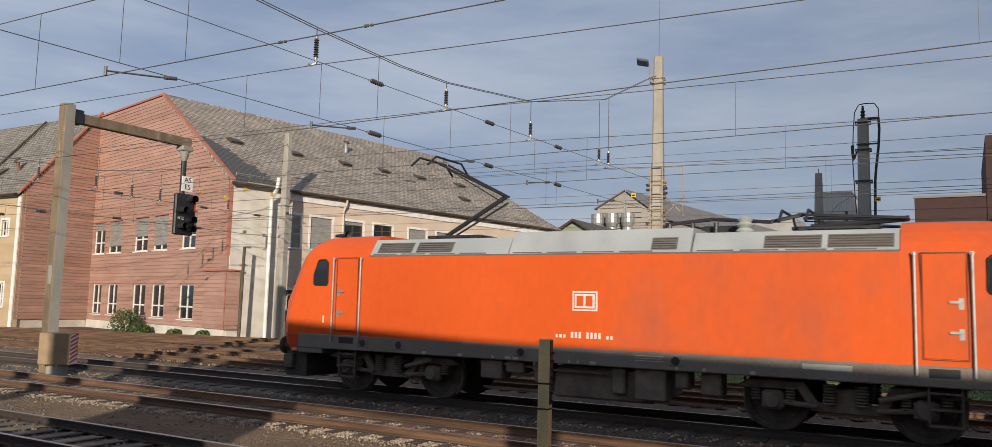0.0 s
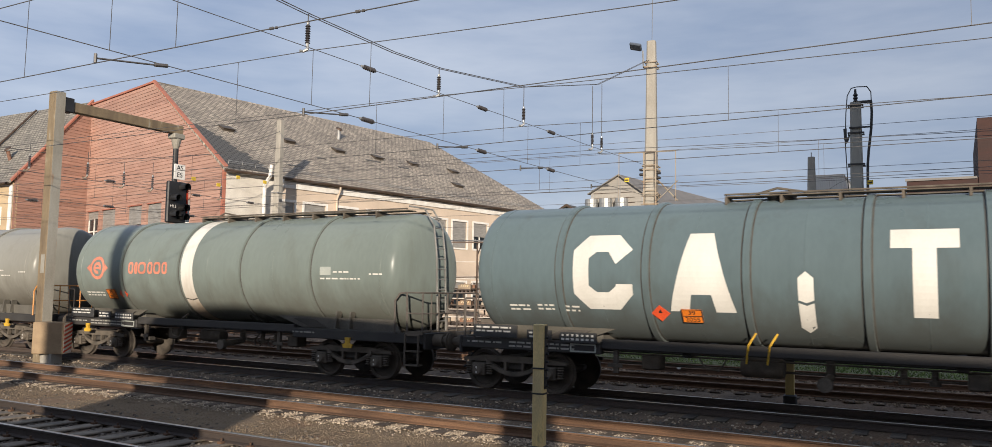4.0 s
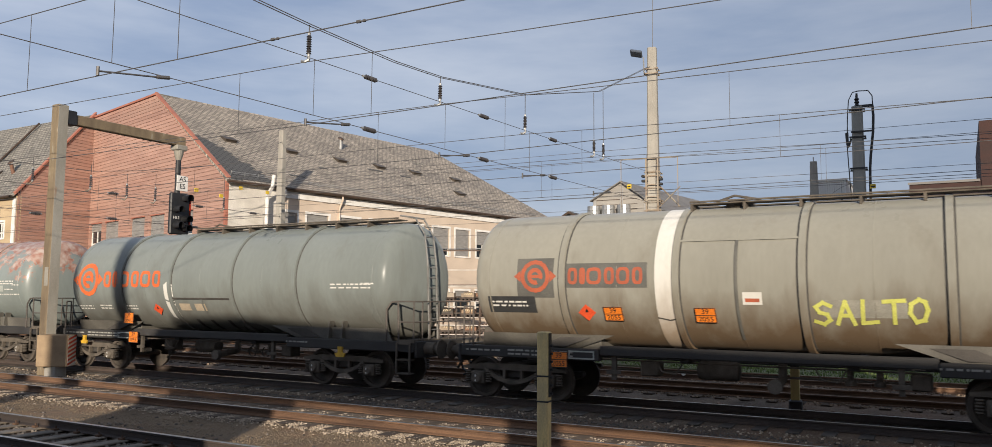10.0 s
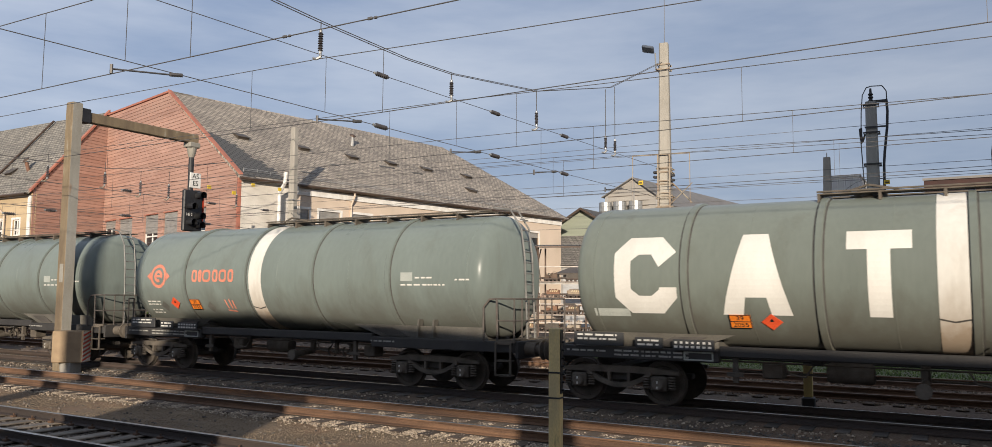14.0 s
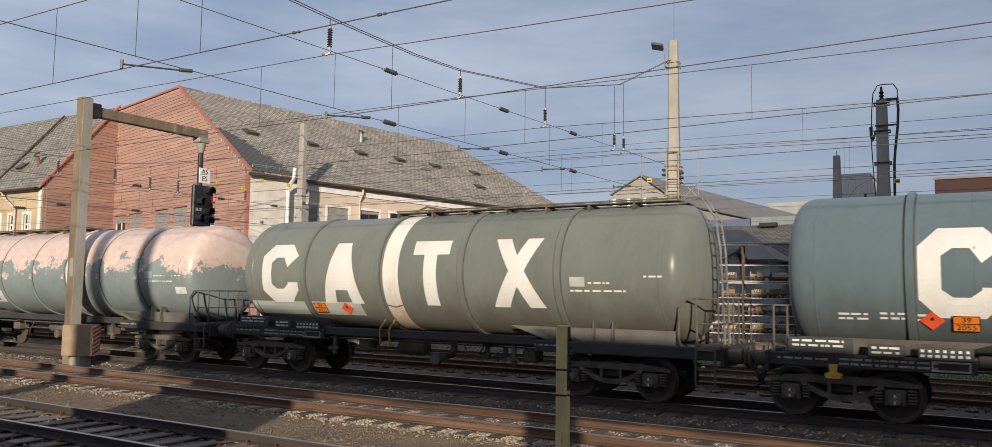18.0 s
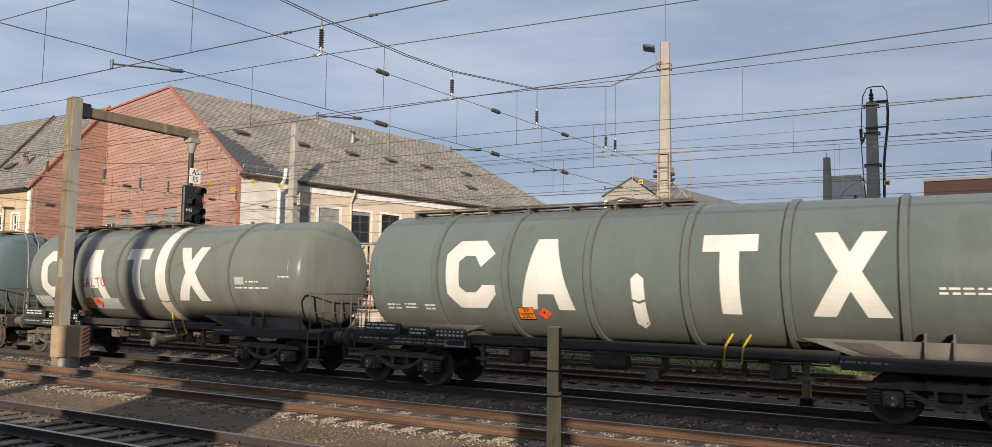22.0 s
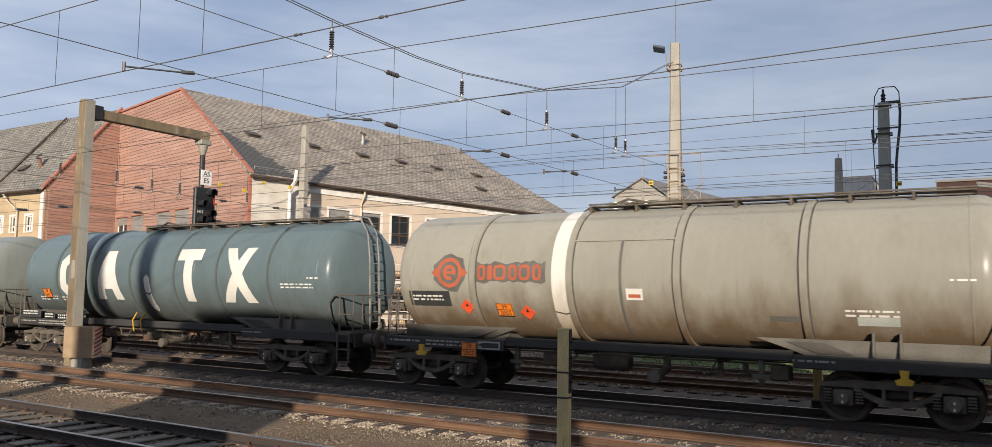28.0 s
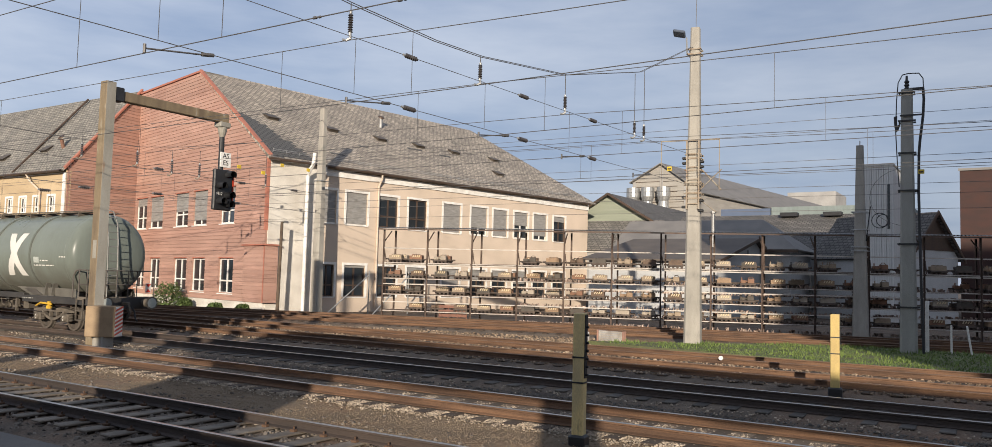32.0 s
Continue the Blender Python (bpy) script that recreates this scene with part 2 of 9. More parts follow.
# ---- builders ----
class Geo:
    """Collects vertices and faces of one mesh."""

    def __init__(self):
        self.v, self.f = [], []

    def add(self, verts, faces):
        k = len(self.v)
        self.v += [tuple(p) for p in verts]
        self.f += [tuple(i + k for i in q) for q in faces]
        return self

    def box(self, x0, x1, y0, y1, z0, z1):
        return self.add([(x0, y0, z0), (x1, y0, z0), (x1, y1, z0), (x0, y1, z0), (x0, y0, z1), (x1, y0, z1), (x1, y1, z1), (x0, y1, z1)],
                        [(3, 2, 1, 0), (4, 5, 6, 7), (0, 1, 5, 4), (1, 2, 6, 5), (2, 3, 7, 6), (3, 0, 4, 7)])

    def cbox(self, x0, x1, y0, y1, z0, z1, c=0.02):
        """A box with chamfered upright and level edges."""
        ring = lambda a0, a1, b0, b1, k: [(a0 + k, b0), (a1 - k, b0), (a1, b0 + k), (a1, b1 - k), (a1 - k, b1), (a0 + k, b1), (a0, b1 - k), (a0, b0 + k)]
        rows = [(ring(x0 + c, x1 - c, y0 + c, y1 - c, c), z0), (ring(x0, x1, y0, y1, c), z0 + c), (ring(x0, x1, y0, y1, c), z1 - c), (ring(x0 + c, x1 - c, y0 + c, y1 - c, c), z1)]
        v = [(x, y, z) for r, z in rows for x, y in r]
        f = [tuple(range(7, -1, -1)), tuple(range(24, 32))]
        for k in range(3):
            f += [(8 * k + i, 8 * k + (i + 1) % 8, 8 * k + 8 + (i + 1) % 8, 8 * k + 8 + i) for i in range(8)]
        return self.add(v, f)

    def tube(self, p, q, r, n=8, r2=None):
        p, q = Vector(p), Vector(q)
        d = (q - p).normalized()
        a = d.orthogonal().normalized()
        b = d.cross(a)
        r2 = r if r2 is None else r2
        v = []
        for c, k in ((p, r), (q, r2)):
            v += [c + k * (math.cos(2 * math.pi * i / n) * a + math.sin(2 * math.pi * i / n) * b) for i in range(n)]
        return self.add(v, [tuple(range(n - 1, -1, -1)), tuple(range(n, 2 * n))] + [(i, (i + 1) % n, n + (i + 1) % n, n + i) for i in range(n)])

    def path(self, pts, r, n=6):
        for a, b in zip(pts, pts[1:]):
            self.tube(a, b, r, n)
        return self

    def lathe(self, prof, n=24, o=(0, 0, 0), axis="x", a0=0.0, a1=None):
        """Turns (along, radius) pairs round an axis through o."""
        full = a1 is None
        a1 = a0 + 2 * math.pi if full else a1
        m = n if full else n + 1
        v = []
        for s, r in prof:
            for i in range(m):
                a = a0 + (a1 - a0) * i / n
                c, d = r * math.cos(a), r * math.sin(a)
                p = (s, c, d) if axis == "x" else (d, s, c) if axis == "y" else (c, d, s)
                v.append((o[0] + p[0], o[1] + p[1], o[2] + p[2]))
        f = []
        for k in range(len(prof) - 1):
            for i in range(n):
                j = (i + 1) % m
                f.append((k * m + i, k * m + j, (k + 1) * m + j, (k + 1) * m + i))
        return self.add(v, f)

    def prism(self, pts, a, b, axis="y"):
        """Extrudes a flat outline, given in the other two axes, from a to b."""
        put = {"x": lambda p, s: (s, p[0], p[1]), "y": lambda p, s: (p[0], s, p[1]), "z": lambda p, s: (p[0], p[1], s)}[axis]
        n = len(pts)
        return self.add([put(p, a) for p in pts] + [put(p, b) for p in pts],
                        [tuple(range(n - 1, -1, -1)), tuple(range(n, 2 * n))] + [(i, (i + 1) % n, n + (i + 1) % n, n + i) for i in range(n)])


def data(name, geo, material, smooth=False):
    me = bpy.data.meshes.new(name)
    me.from_pydata(geo.v, [], geo.f)
    me.materials.append(material)
    bm = bmesh.new()
    bm.from_mesh(me)
    bmesh.ops.recalc_face_normals(bm, faces=bm.faces)
    bm.to_mesh(me)
    bm.free()
    if smooth:
        for p in me.polygons:
            p.use_smooth = True
        me.set_sharp_from_angle(angle=radians(38))
    return me


def part(name, geo, material, parent=None, label="", m=None, smooth=False):
    """One mesh object, under a thing or a part when parent is given."""
    ob = new(name, geo if isinstance(geo, bpy.types.Mesh) else data(name, geo, material, smooth))
    if parent is not None:
        ob.parent = parent
    if m is not None:
        ob.matrix_basis = m
    if label:
        ob["label"] = label
    return ob


def thing(name, label, category, m=None, group="", kind=""):
    ob = new(name)
    ob.empty_display_size = 0.3
    if m is not None:
        ob.matrix_basis = m
    return tagged(ob, label, category, group, kind)


def frame_of(o, d):
    """A frame at o with x along the level direction d and z up; y then points to the left of d."""
    d = Vector((d[0], d[1], 0)).normalized()
    y = Vector((-d.y, d.x, 0))
    m = Matrix.Identity(4)
    for i in range(3):
        m[i][0], m[i][1], m[i][2], m[i][3] = d[i], y[i], (0, 0, 1)[i], o[i]
    return m


def bar_text(name, body, size, material, parent, m, label=""):
    """Readable words in Blender's own font, as a thin mesh."""
    cu = bpy.data.curves.new(name, "FONT")
    cu.body, cu.size, cu.extrude, cu.align_x, cu.align_y = body, size, 0.002, "CENTER", "CENTER"
    tmp = bpy.data.objects.new(name, cu)
    scene.collection.objects.link(tmp)
    bpy.context.view_layer.update()
    me = bpy.data.meshes.new_from_object(tmp.evaluated_get(bpy.context.evaluated_depsgraph_get()))
    bpy.data.objects.remove(tmp)
    me.materials.clear()
    me.materials.append(material)
    return part(name, me, material, parent, label, m)


# ---- ground ----
def ground():
    g = Geo()
    g.add([(-2500, -2500, -0.32), (2500, -2500, -0.32), (2500, 2500, -0.32), (-2500, 2500, -0.32)], [(0, 1, 2, 3)])
    tagged(part("ground", g, BALLAST), "brown gravel yard ground with rusty stains", "ground", kind="structure")
    g = Geo()
    nx, ny = 170, 12
    v = []
    for i in range(nx + 1):
        for j in range(ny + 1):
            x, y = -75 + 120 * i / nx, 10.0 + 2.0 * j / ny
            v.append((x, y, -0.215 + 0.03 * noise.noise((x * 0.9, y * 0.9, 3)) + 0.012 * noise.noise((x * 5, y * 5, 1))))
    g.add(v, [(i * (ny + 1) + j, (i + 1) * (ny + 1) + j, (i + 1) * (ny + 1) + j + 1, i * (ny + 1) + j + 1) for i in range(nx) for j in range(ny)])
    tagged(part("cinder_path", g, PATH), "grey cinder strip between the rails", "path", kind="structure")


ground()

SLEEPER_C = data("sleeper", Geo().cbox(-0.13, 0.13, -1.28, 1.28, -0.2, -0.165, 0.012), CONCRETE_SL)
SLEEPER_O = data("sleeper", Geo().cbox(-0.13, 0.13, -1.28, 1.28, -0.2, -0.165, 0.012), OILED_SL)
SLEEPER_W = data("sleeper", Geo().cbox(-0.13, 0.13, -1.28, 1.28, -0.2, -0.165, 0.012), WOOD_SL)


def clip_mesh():
    g = Geo()
    for s in (-1, 1):
        g.cbox(-0.05, 0.05, s * 0.11 - 0.04, s * 0.11 + 0.04, -0.165, -0.125, 0.008)
        g.tube((0, s * 0.10, -0.165), (0, s * 0.10, -0.085), 0.016, 6)
    return data("rail_clip", g, RUST_RAIL)


CLIP = clip_mesh()


def rail(length, side, head, parent, y):
    prof = [(-0.07, -0.16), (0.07, -0.16), (0.07, -0.15), (0.012, -0.125), (0.012, -0.045), (0.036, -0.035), (0.036, -0.006), (-0.036, -0.006), (-0.036, -0.035), (-0.012, -0.045), (-0.012, -0.125), (-0.07, -0.15)]
    g = Geo()
    g.prism([(y + a, b) for a, b in prof], 0, length, "x")
    ob = part("rail", g, side, parent)
    g = Geo()
    g.prism([(y - 0.034, -0.006), (y - 0.028, 0.0), (y + 0.028, 0.0), (y + 0.034, -0.006)], 0, length, "x")
    part("rail_head", g, head, ob)


def track(label, o, d, length, side, head, sleeper, s0, s1, clips=False, bed=-0.19):
    """One track from o along d, z 0 at the rail heads; sleepers from s0 to s1 along it."""
    t = thing("railway_track", label, "track", frame_of(o, d), "tracks of the yard", "structure")
    for y in (-0.7525, 0.7525):
        rail(length, side, head, t, y)
    g = Geo()
    g.prism([(-1.75, -0.31), (-1.4, bed - 0.03), (-0.9, bed + 0.015), (0.9, bed + 0.015), (1.4, bed - 0.03), (1.75, -0.31)], 0, length, "x")
    part("ballast_bed", g, BALLAST, t)
    s = s0
    while s < s1:
        part("sleeper", sleeper, None, t, m=pose(s, 0, 0))
        if clips:
            for y in (-0.7525, 0.7525):
                part("rail_clip", CLIP, None, t, m=pose(s, y, 0))
        s += 0.63
    return t


def stones(name, label, count, place, size, material=STONE):
    """Loose angular stones at the places that place() gives."""
    base = [(1, 0.2, -0.3), (-0.4, 0.9, -0.3), (-0.7, -0.7, -0.2), (0.5, -0.8, -0.2), (0.5, 0.5, 0.5), (-0.5, 0.3, 0.6), (-0.1, -0.6, 0.5)]
    tri = [(0, 1, 4), (1, 5, 4), (1, 2, 5), (2, 6, 5), (2, 3, 6), (3, 0, 4), (3, 4, 6), (4, 5, 6)]
    rs = np.random.RandomState(5)
    at = np.array([place(rs) for k in range(count)])
    a, size_k = rs.rand(count) * 6.3, size * (0.6 + 0.8 * rs.rand(count))
    c = np.array(base)[None] * (size_k[:, None] * (0.7 + 0.6 * rs.rand(count, 3)))[:, None]
    ca, sa = np.cos(a)[:, None], np.sin(a)[:, None]
    v = np.stack([c[:, :, 0] * ca - c[:, :, 1] * sa, c[:, :, 0] * sa + c[:, :, 1] * ca, c[:, :, 2]], 2) + at[:, None]
    v = v.reshape(-1, 3).tolist()
    f = (np.array(tri)[None] + 7 * np.arange(count)[:, None, None]).reshape(-1, 3).tolist()
    me = bpy.data.meshes.new(name)
    me.from_pydata(v, [], f)
    me.materials.append(material)
    return tagged(new(name, me), label, "gravel", kind="stuff")


# the near tracks run along x; further ones swing away from them
track("worn track with grimy concrete sleepers and bare bright rail heads", (-120, 8.45, 0), (1, 0), 170, DARK_RAIL, RAIL_TOP, SLEEPER_C, 98, 128, True, bed=-0.23)
track("rusty track half buried in pale stones", (-120, 13.13, 0), (1, 0), 170, RUST_RAIL, RAIL_TOP, SLEEPER_W, 80, 128)
track("oil-black main track under the goods train", (-160, 17.478, 0), (1, 0), 220, DARK_RAIL, RAIL_TOP, SLEEPER_O, 125, 170)
track("rusty siding beyond the main track", (-160, 22.15, 0), (1, 0), 220, RUST_RAIL, RAIL_OLD, SLEEPER_W, 130, 165)
track("rust-red siding beside the grass", (-160, 25.9, 0), (1, 0), 220, RUST_RAIL, RAIL_OLD, SLEEPER_W, 130, 165)
track("rusty siding that swings away to the rack", (-75, 22.2, 0), (0.978, 0.208), 120, RUST_RAIL, RAIL_OLD, SLEEPER_W, 20, 60)
track("rusty rearmost siding along the rack", (-75, 26.4, 0), (0.978, 0.208), 120, RUST_RAIL, RAIL_OLD, SLEEPER_W, 20, 60)

stones("ballast_stones", "pale broken stones along the rusty track", 42000,
       lambda r: (-45 + 55 * r.rand() ** 0.8, 13.13 + (-0.7525 - 0.13 - abs(r.randn()) * 0.3 if r.rand() < 0.55 else 0.7525 - 0.2 - abs(r.randn()) * 0.45), -0.195 + 0.02 * r.rand()), 0.019)
stones("path_pebbles", "small brown pebbles strewn over the strip between the rails", 60000,
       lambda r: (-32 + 35 * r.rand() ** 0.8, 9.55 + 2.7 * r.rand(), -0.212 + 0.01 * r.rand()), 0.0085, FINE_GRAVEL)
stones("yard_stones", "coarse brown stones between the sidings", 30000,
       lambda r: (-62 + 64 * r.rand(), 19.2 + 15 * r.rand(), -0.3 + 0.02 * r.rand()), 0.05, PEBBLE)
stones("bed_stones", "coarse brown stones on the sidings' beds", 14000,
       lambda r: (-55 + 56 * r.rand(), (22.15, 25.9)[int(r.rand() * 2)] + 1.3 * (2 * r.rand() - 1), -0.18 + 0.02 * r.rand()), 0.04, PEBBLE)
stones("loose_stones", "grey stones between and beside the sleepers", 7000,
       lambda r: (-30 + 34 * r.rand(), 8.45 + r.randn() * 1.0, -0.21), 0.034, DIRTY_STONE)
stones("edge_stones", "sparse pale stones along the main track's edge", 900,
       lambda r: (-32 + 36 * r.rand(), 16.12 + 0.13 * r.randn() if r.rand() < 0.7 else 15.3 + 0.9 * r.rand(), -0.2), 0.026)
stones("dark_stones", "small dark stones beside the main track", 9000,
       lambda r: (-30 + 40 * r.rand(), 14.75 + r.rand() * 1.65, -0.255), 0.024, OILY)


def platform():
    g = Geo()
    g.box(-150, 80, -14.0, 4.2, -0.31, 0.53)
    ob = tagged(part("platform", g, mat("platform_asphalt", (0.12, 0.115, 0.11), (0.09, 0.085, 0.08), 0.95, 0, 0.5, 60, 0.4)), "asphalt station platform", "platform", kind="structure")
    g = Geo()
    for k in range(60):
        g.cbox(-60 + k * 1.5, -58.51 + k * 1.5, 4.06, 4.5, 0.35, 0.552, 0.01)
    part("kerb", g, mat("worn_kerb_concrete", (0.155, 0.145, 0.13), (0.11, 0.102, 0.092), 0.9, 0, 1.5, 50, 0.3), ob, "pale concrete edge slabs")


platform()


def canopy():
    """An unseen platform roof added behind the camera to cast shade on the main track."""
    c = thing("shade_canopy", "unseen steel platform roof on columns, added to cast shade", "canopy", kind="structure")
    steel = mat("canopy_steel", (0.25, 0.26, 0.26), (0.18, 0.19, 0.19), 0.6, 0.3)
    for x0, x1, a, b in ((-6.9, 0.6, 6.67, 6.33), (0.62, 13.5, 6.32, 6.1), (13.52, 85, 6.1, 6.0)):
        hip = 1.95 if x0 < -6 else 0.0
        g = Geo().add([(x - (0 if z > t - 0.01 else hip if x == x0 else 0), y, z) for x, t in ((x0, a), (x1, b)) for y, z in ((-3.8, 4.25), (-3.8, t), (-9.0, t + 1.2), (-9.0, 6.1))],
                      [(0, 1, 2, 3), (4, 7, 6, 5), (0, 4, 5, 1), (1, 5, 6, 2), (2, 6, 7, 3), (3, 7, 4, 0)])
        part("roof", g, steel, c, "sloping roof slab")
    # panel is added only to throw a dark patch on the near rails
    for a, b, z0, z1 in ((-7.75, -3.55, 2.6, 4.25),):
        part("hanging_panel", Geo().box(a, b, -3.95, -3.85, z0, z1), PLASTER, c, "unseen hanging panel added to shade the near rails")
    col = data("column", Geo().tube((0, 0, 0.5), (0, 0, 5.25), 0.17, 12), GALV)
    # wide column is added to lay a shadow band across the near rails
    wide = data("column", Geo().cbox(-0.42, 0.42, -0.3, 0.3, 0.5, 5.25, 0.04), PLASTER)
    for k in range(8):
        part("column", wide if k == 0 else col, None, c, m=pose(3.0 if k == 0 else 2.75 + 11 * k, -4.9, 0))


def shade_block():
    """An unseen tall block added behind the camera to shade the far end of the rack."""
    h = thing("shade_block", "unseen tall block added behind the platform to cast shade", "building", kind="structure")
    part("wall", Geo().box(21.0, 80, -14, -10, -0.3, 27.5), PLASTER, h)
    # low block is added to keep low sky light off the train
    part("low_wing", Geo().box(-70, 20.9, -14, -10.2, -0.3, 4.4), PLASTER, h, "unseen low block added to cut off low sky light")
    part("roof", Geo().prism([(-14.4, 27.5), (-9.6, 27.5), (-12, 28.6)], 20.9, 80.5, "x"), GREY_ROOF, h)


def grass():
    out = [(-14.5, 29.9), (-12, 29.0), (-5, 28.1), (0, 27.75), (16, 27.75), (16, 36.9), (-0.7, 36.6), (-6.7, 36.2), (-12.7, 30.9)]
    g = Geo()
    g.prism(out, -0.3, -0.12, "z")
    tagged(part("lawn", g, TURF), "strip of green turf between the sidings", "lawn", kind="structure")
    rs = np.random.RandomState(3)

    def inside(x, y):
        c = False
        for (x0, y0), (x1, y1) in zip(out, out[1:] + out[:1]):
            if (y0 > y) != (y1 > y) and x < (x1 - x0) * (y - y0) / (y1 - y0) + x0:
                c = not c
        return c

    v, f = [], []
    while len(f) < 24000:
        x, y = -14 + 26 * rs.rand(), 27.6 + 9.3 * rs.rand()
        if not inside(x, y):
            continue
        a, hgt, w = rs.rand() * 6.3, (0.04 + 0.12 * rs.rand()) * max(0.25, 0.7 + 0.9 * noise.noise((x * 0.8, y * 0.8, 0))), 0.01 + 0.016 * rs.rand()
        dx, dy, lx, ly = math.cos(a) * w, math.sin(a) * w, rs.randn() * 0.05, rs.randn() * 0.05
        k = len(v)
        v += [(x - dx, y - dy, -0.13), (x + dx, y + dy, -0.13), (x + lx, y + ly, -0.12 + hgt)]
        f.append((k, k + 1, k + 2))
    me = bpy.data.meshes.new("grass")
    me.from_pydata(v, [], f)
    me.materials.append(GRASS)
    tagged(new("grass", me), "short bright green grass blades", "grass", kind="stuff")


grass()

# ---- the red and cream building ----
C, CS, F, LC = Vector((-40.206, 35.766, 0)), Vector((-40.03, 36.75, 0)), Vector((-61.9, 40.9, 0)), Vector((-61.1, 34.5, 0))
SIDE = Vector((0.17574, 0.98444, 0))
EAVE, RIDGE, FRONT = 9.75, 17.2, 16.94


def cells(length, height, holes, top=None):
    """Rectangles of a wall that leave the holes (u0, u1, z0, z1) free."""
    us = sorted({0, length, *[h[0] for h in holes], *[h[1] for h in holes]})
    out = []
    for a, b in zip(us, us[1:]):
        zs = sorted({0, height, *[h[2] for h in holes if h[0] < b and h[1] > a], *[h[3] for h in holes if h[0] < b and h[1] > a]})
        for c, d in zip(zs, zs[1:]):
            if not any(h[0] < (a + b) / 2 < h[1] and h[2] < (c + d) / 2 < h[3] for h in holes):
                out.append((a, b, c, d))
    return out


def window(parent, u0, u1, z0, z1, style, frame_mat=None, depth=0.16, surround=None):
    """A casement set back in its opening; style: how much of it the blind covers."""
    fm = frame_mat or WHITE
    g = Geo()
    t = 0.09
    mid, tr = (u0 + u1) / 2, z0 + (z1 - z0) * 0.36
    g.box(u0, u0 + t, depth - 0.05, depth + 0.03, z0, z1)
    g.box(u1 - t, u1, depth - 0.05, depth + 0.03, z0, z1)
    g.box(u0 + t, u1 - t, depth - 0.05, depth + 0.03, z1 - t, z1)
    g.box(u0 + t, u1 - t, depth - 0.05, depth + 0.03, z0, z0 + t)
    g.box(mid - 0.06, mid + 0.06, depth - 0.055, depth + 0.03, z0 + t, z1 - t)
    g.box(u0 + t, mid - 0.06, depth - 0.052, depth + 0.03, tr - 0.05, tr + 0.05)
    g.box(mid + 0.06, u1 - t, depth - 0.052, depth + 0.03, tr - 0.05, tr + 0.05)
    w = part("window", g, fm, parent, "casement window" + (" with lowered blind" if style > 0.5 else ""))
    for a, b in ((u0 + t, mid - 0.06), (mid + 0.06, u1 - t)):
        for c, d in ((z0 + t, tr - 0.05), (tr + 0.05, z1 - t)):
            part("pane", Geo().box(a, b, depth, depth + 0.012, c, d), PANE, w)
    if style > 0.05:
        n = max(int((z1 - z0) * style / 0.075), 2)
        zz = [(z1 - 0.02 - 0.0375 * i, depth - (0.085 if i % 2 else 0.07)) for i in range(2 * n + 1)]
        g = Geo().add([(x, y, z) for z, y in zz for x in (u0 + 0.02, u1 - 0.02)], [(2 * i, 2 * i + 1, 2 * i + 3, 2 * i + 2) for i in range(2 * n)])
        part("blind", g, BLIND, w, "grey slatted blind")
    part("sill", Geo().box(u0 - 0.08, u1 + 0.08, -0.07, depth + 0.02, z0 - 0.07, z0 - 0.004), surround or fm, w)
    if surround:
        g = Geo()
        for a, b, c, d in ((u0 - 0.17, u0 - 0.003, z0, z1 + 0.17), (u1 + 0.003, u1 + 0.17, z0, z1 + 0.17), (u0 - 0.003, u1 + 0.003, z1 + 0.003, z1 + 0.17)):
            g.box(a, b, -0.03, 0.0, c, d)
        part("surround", g, surround, w)
    # near-black sheet paints the unlit room's shade behind the panes
    part("reveal", Geo().box(u0, u1, depth + 0.3, depth + 0.33, z0, z1), mat("unlit_room_tone", (0.03, 0.028, 0.026), None, 0.9), w)


def siding(parent, m, length, top, holes, base):
    """Level weatherboards, each tilted out at its foot; top(u) gives the height of the gable."""
    z, step = base, 0.26
    cover = new("weatherboarding")
    cover.parent, cover.matrix_basis, cover["label"] = parent, m, "red-painted level boards, weathered"
    us = [length * k / 120 for k in range(121)]
    while z < max(top(u) for u in us):
        ok = [u for u in us if top(u) > z + step * 0.5]
        if not ok:
            break
        spans = [(min(ok), max(ok))]
        for h in holes:
            if h[2] < z + step * 0.5 < h[3]:
                nxt = []
                for a, b in spans:
                    if h[0] > a:
                        nxt.append((a, min(b, h[0])))
                    if h[1] < b:
                        nxt.append((max(a, h[1]), b))
                spans = [s for s in nxt if s[1] - s[0] > 0.02]
        for a, b in spans:
            z1 = z + step - 0.012
            g = Geo()
            g.add([(a, -0.045, z), (b, -0.045, z), (b, -0.018, z1), (a, -0.018, z1), (a, 0.1, z), (b, 0.1, z), (b, 0.1, z1), (a, 0.1, z1)],
                  [(0, 1, 2, 3), (4, 7, 6, 5), (0, 4, 5, 1), (3, 2, 6, 7), (0, 3, 7, 4), (1, 5, 6, 2)])
            part("board", g, RED_WOOD, cover)
        z += step


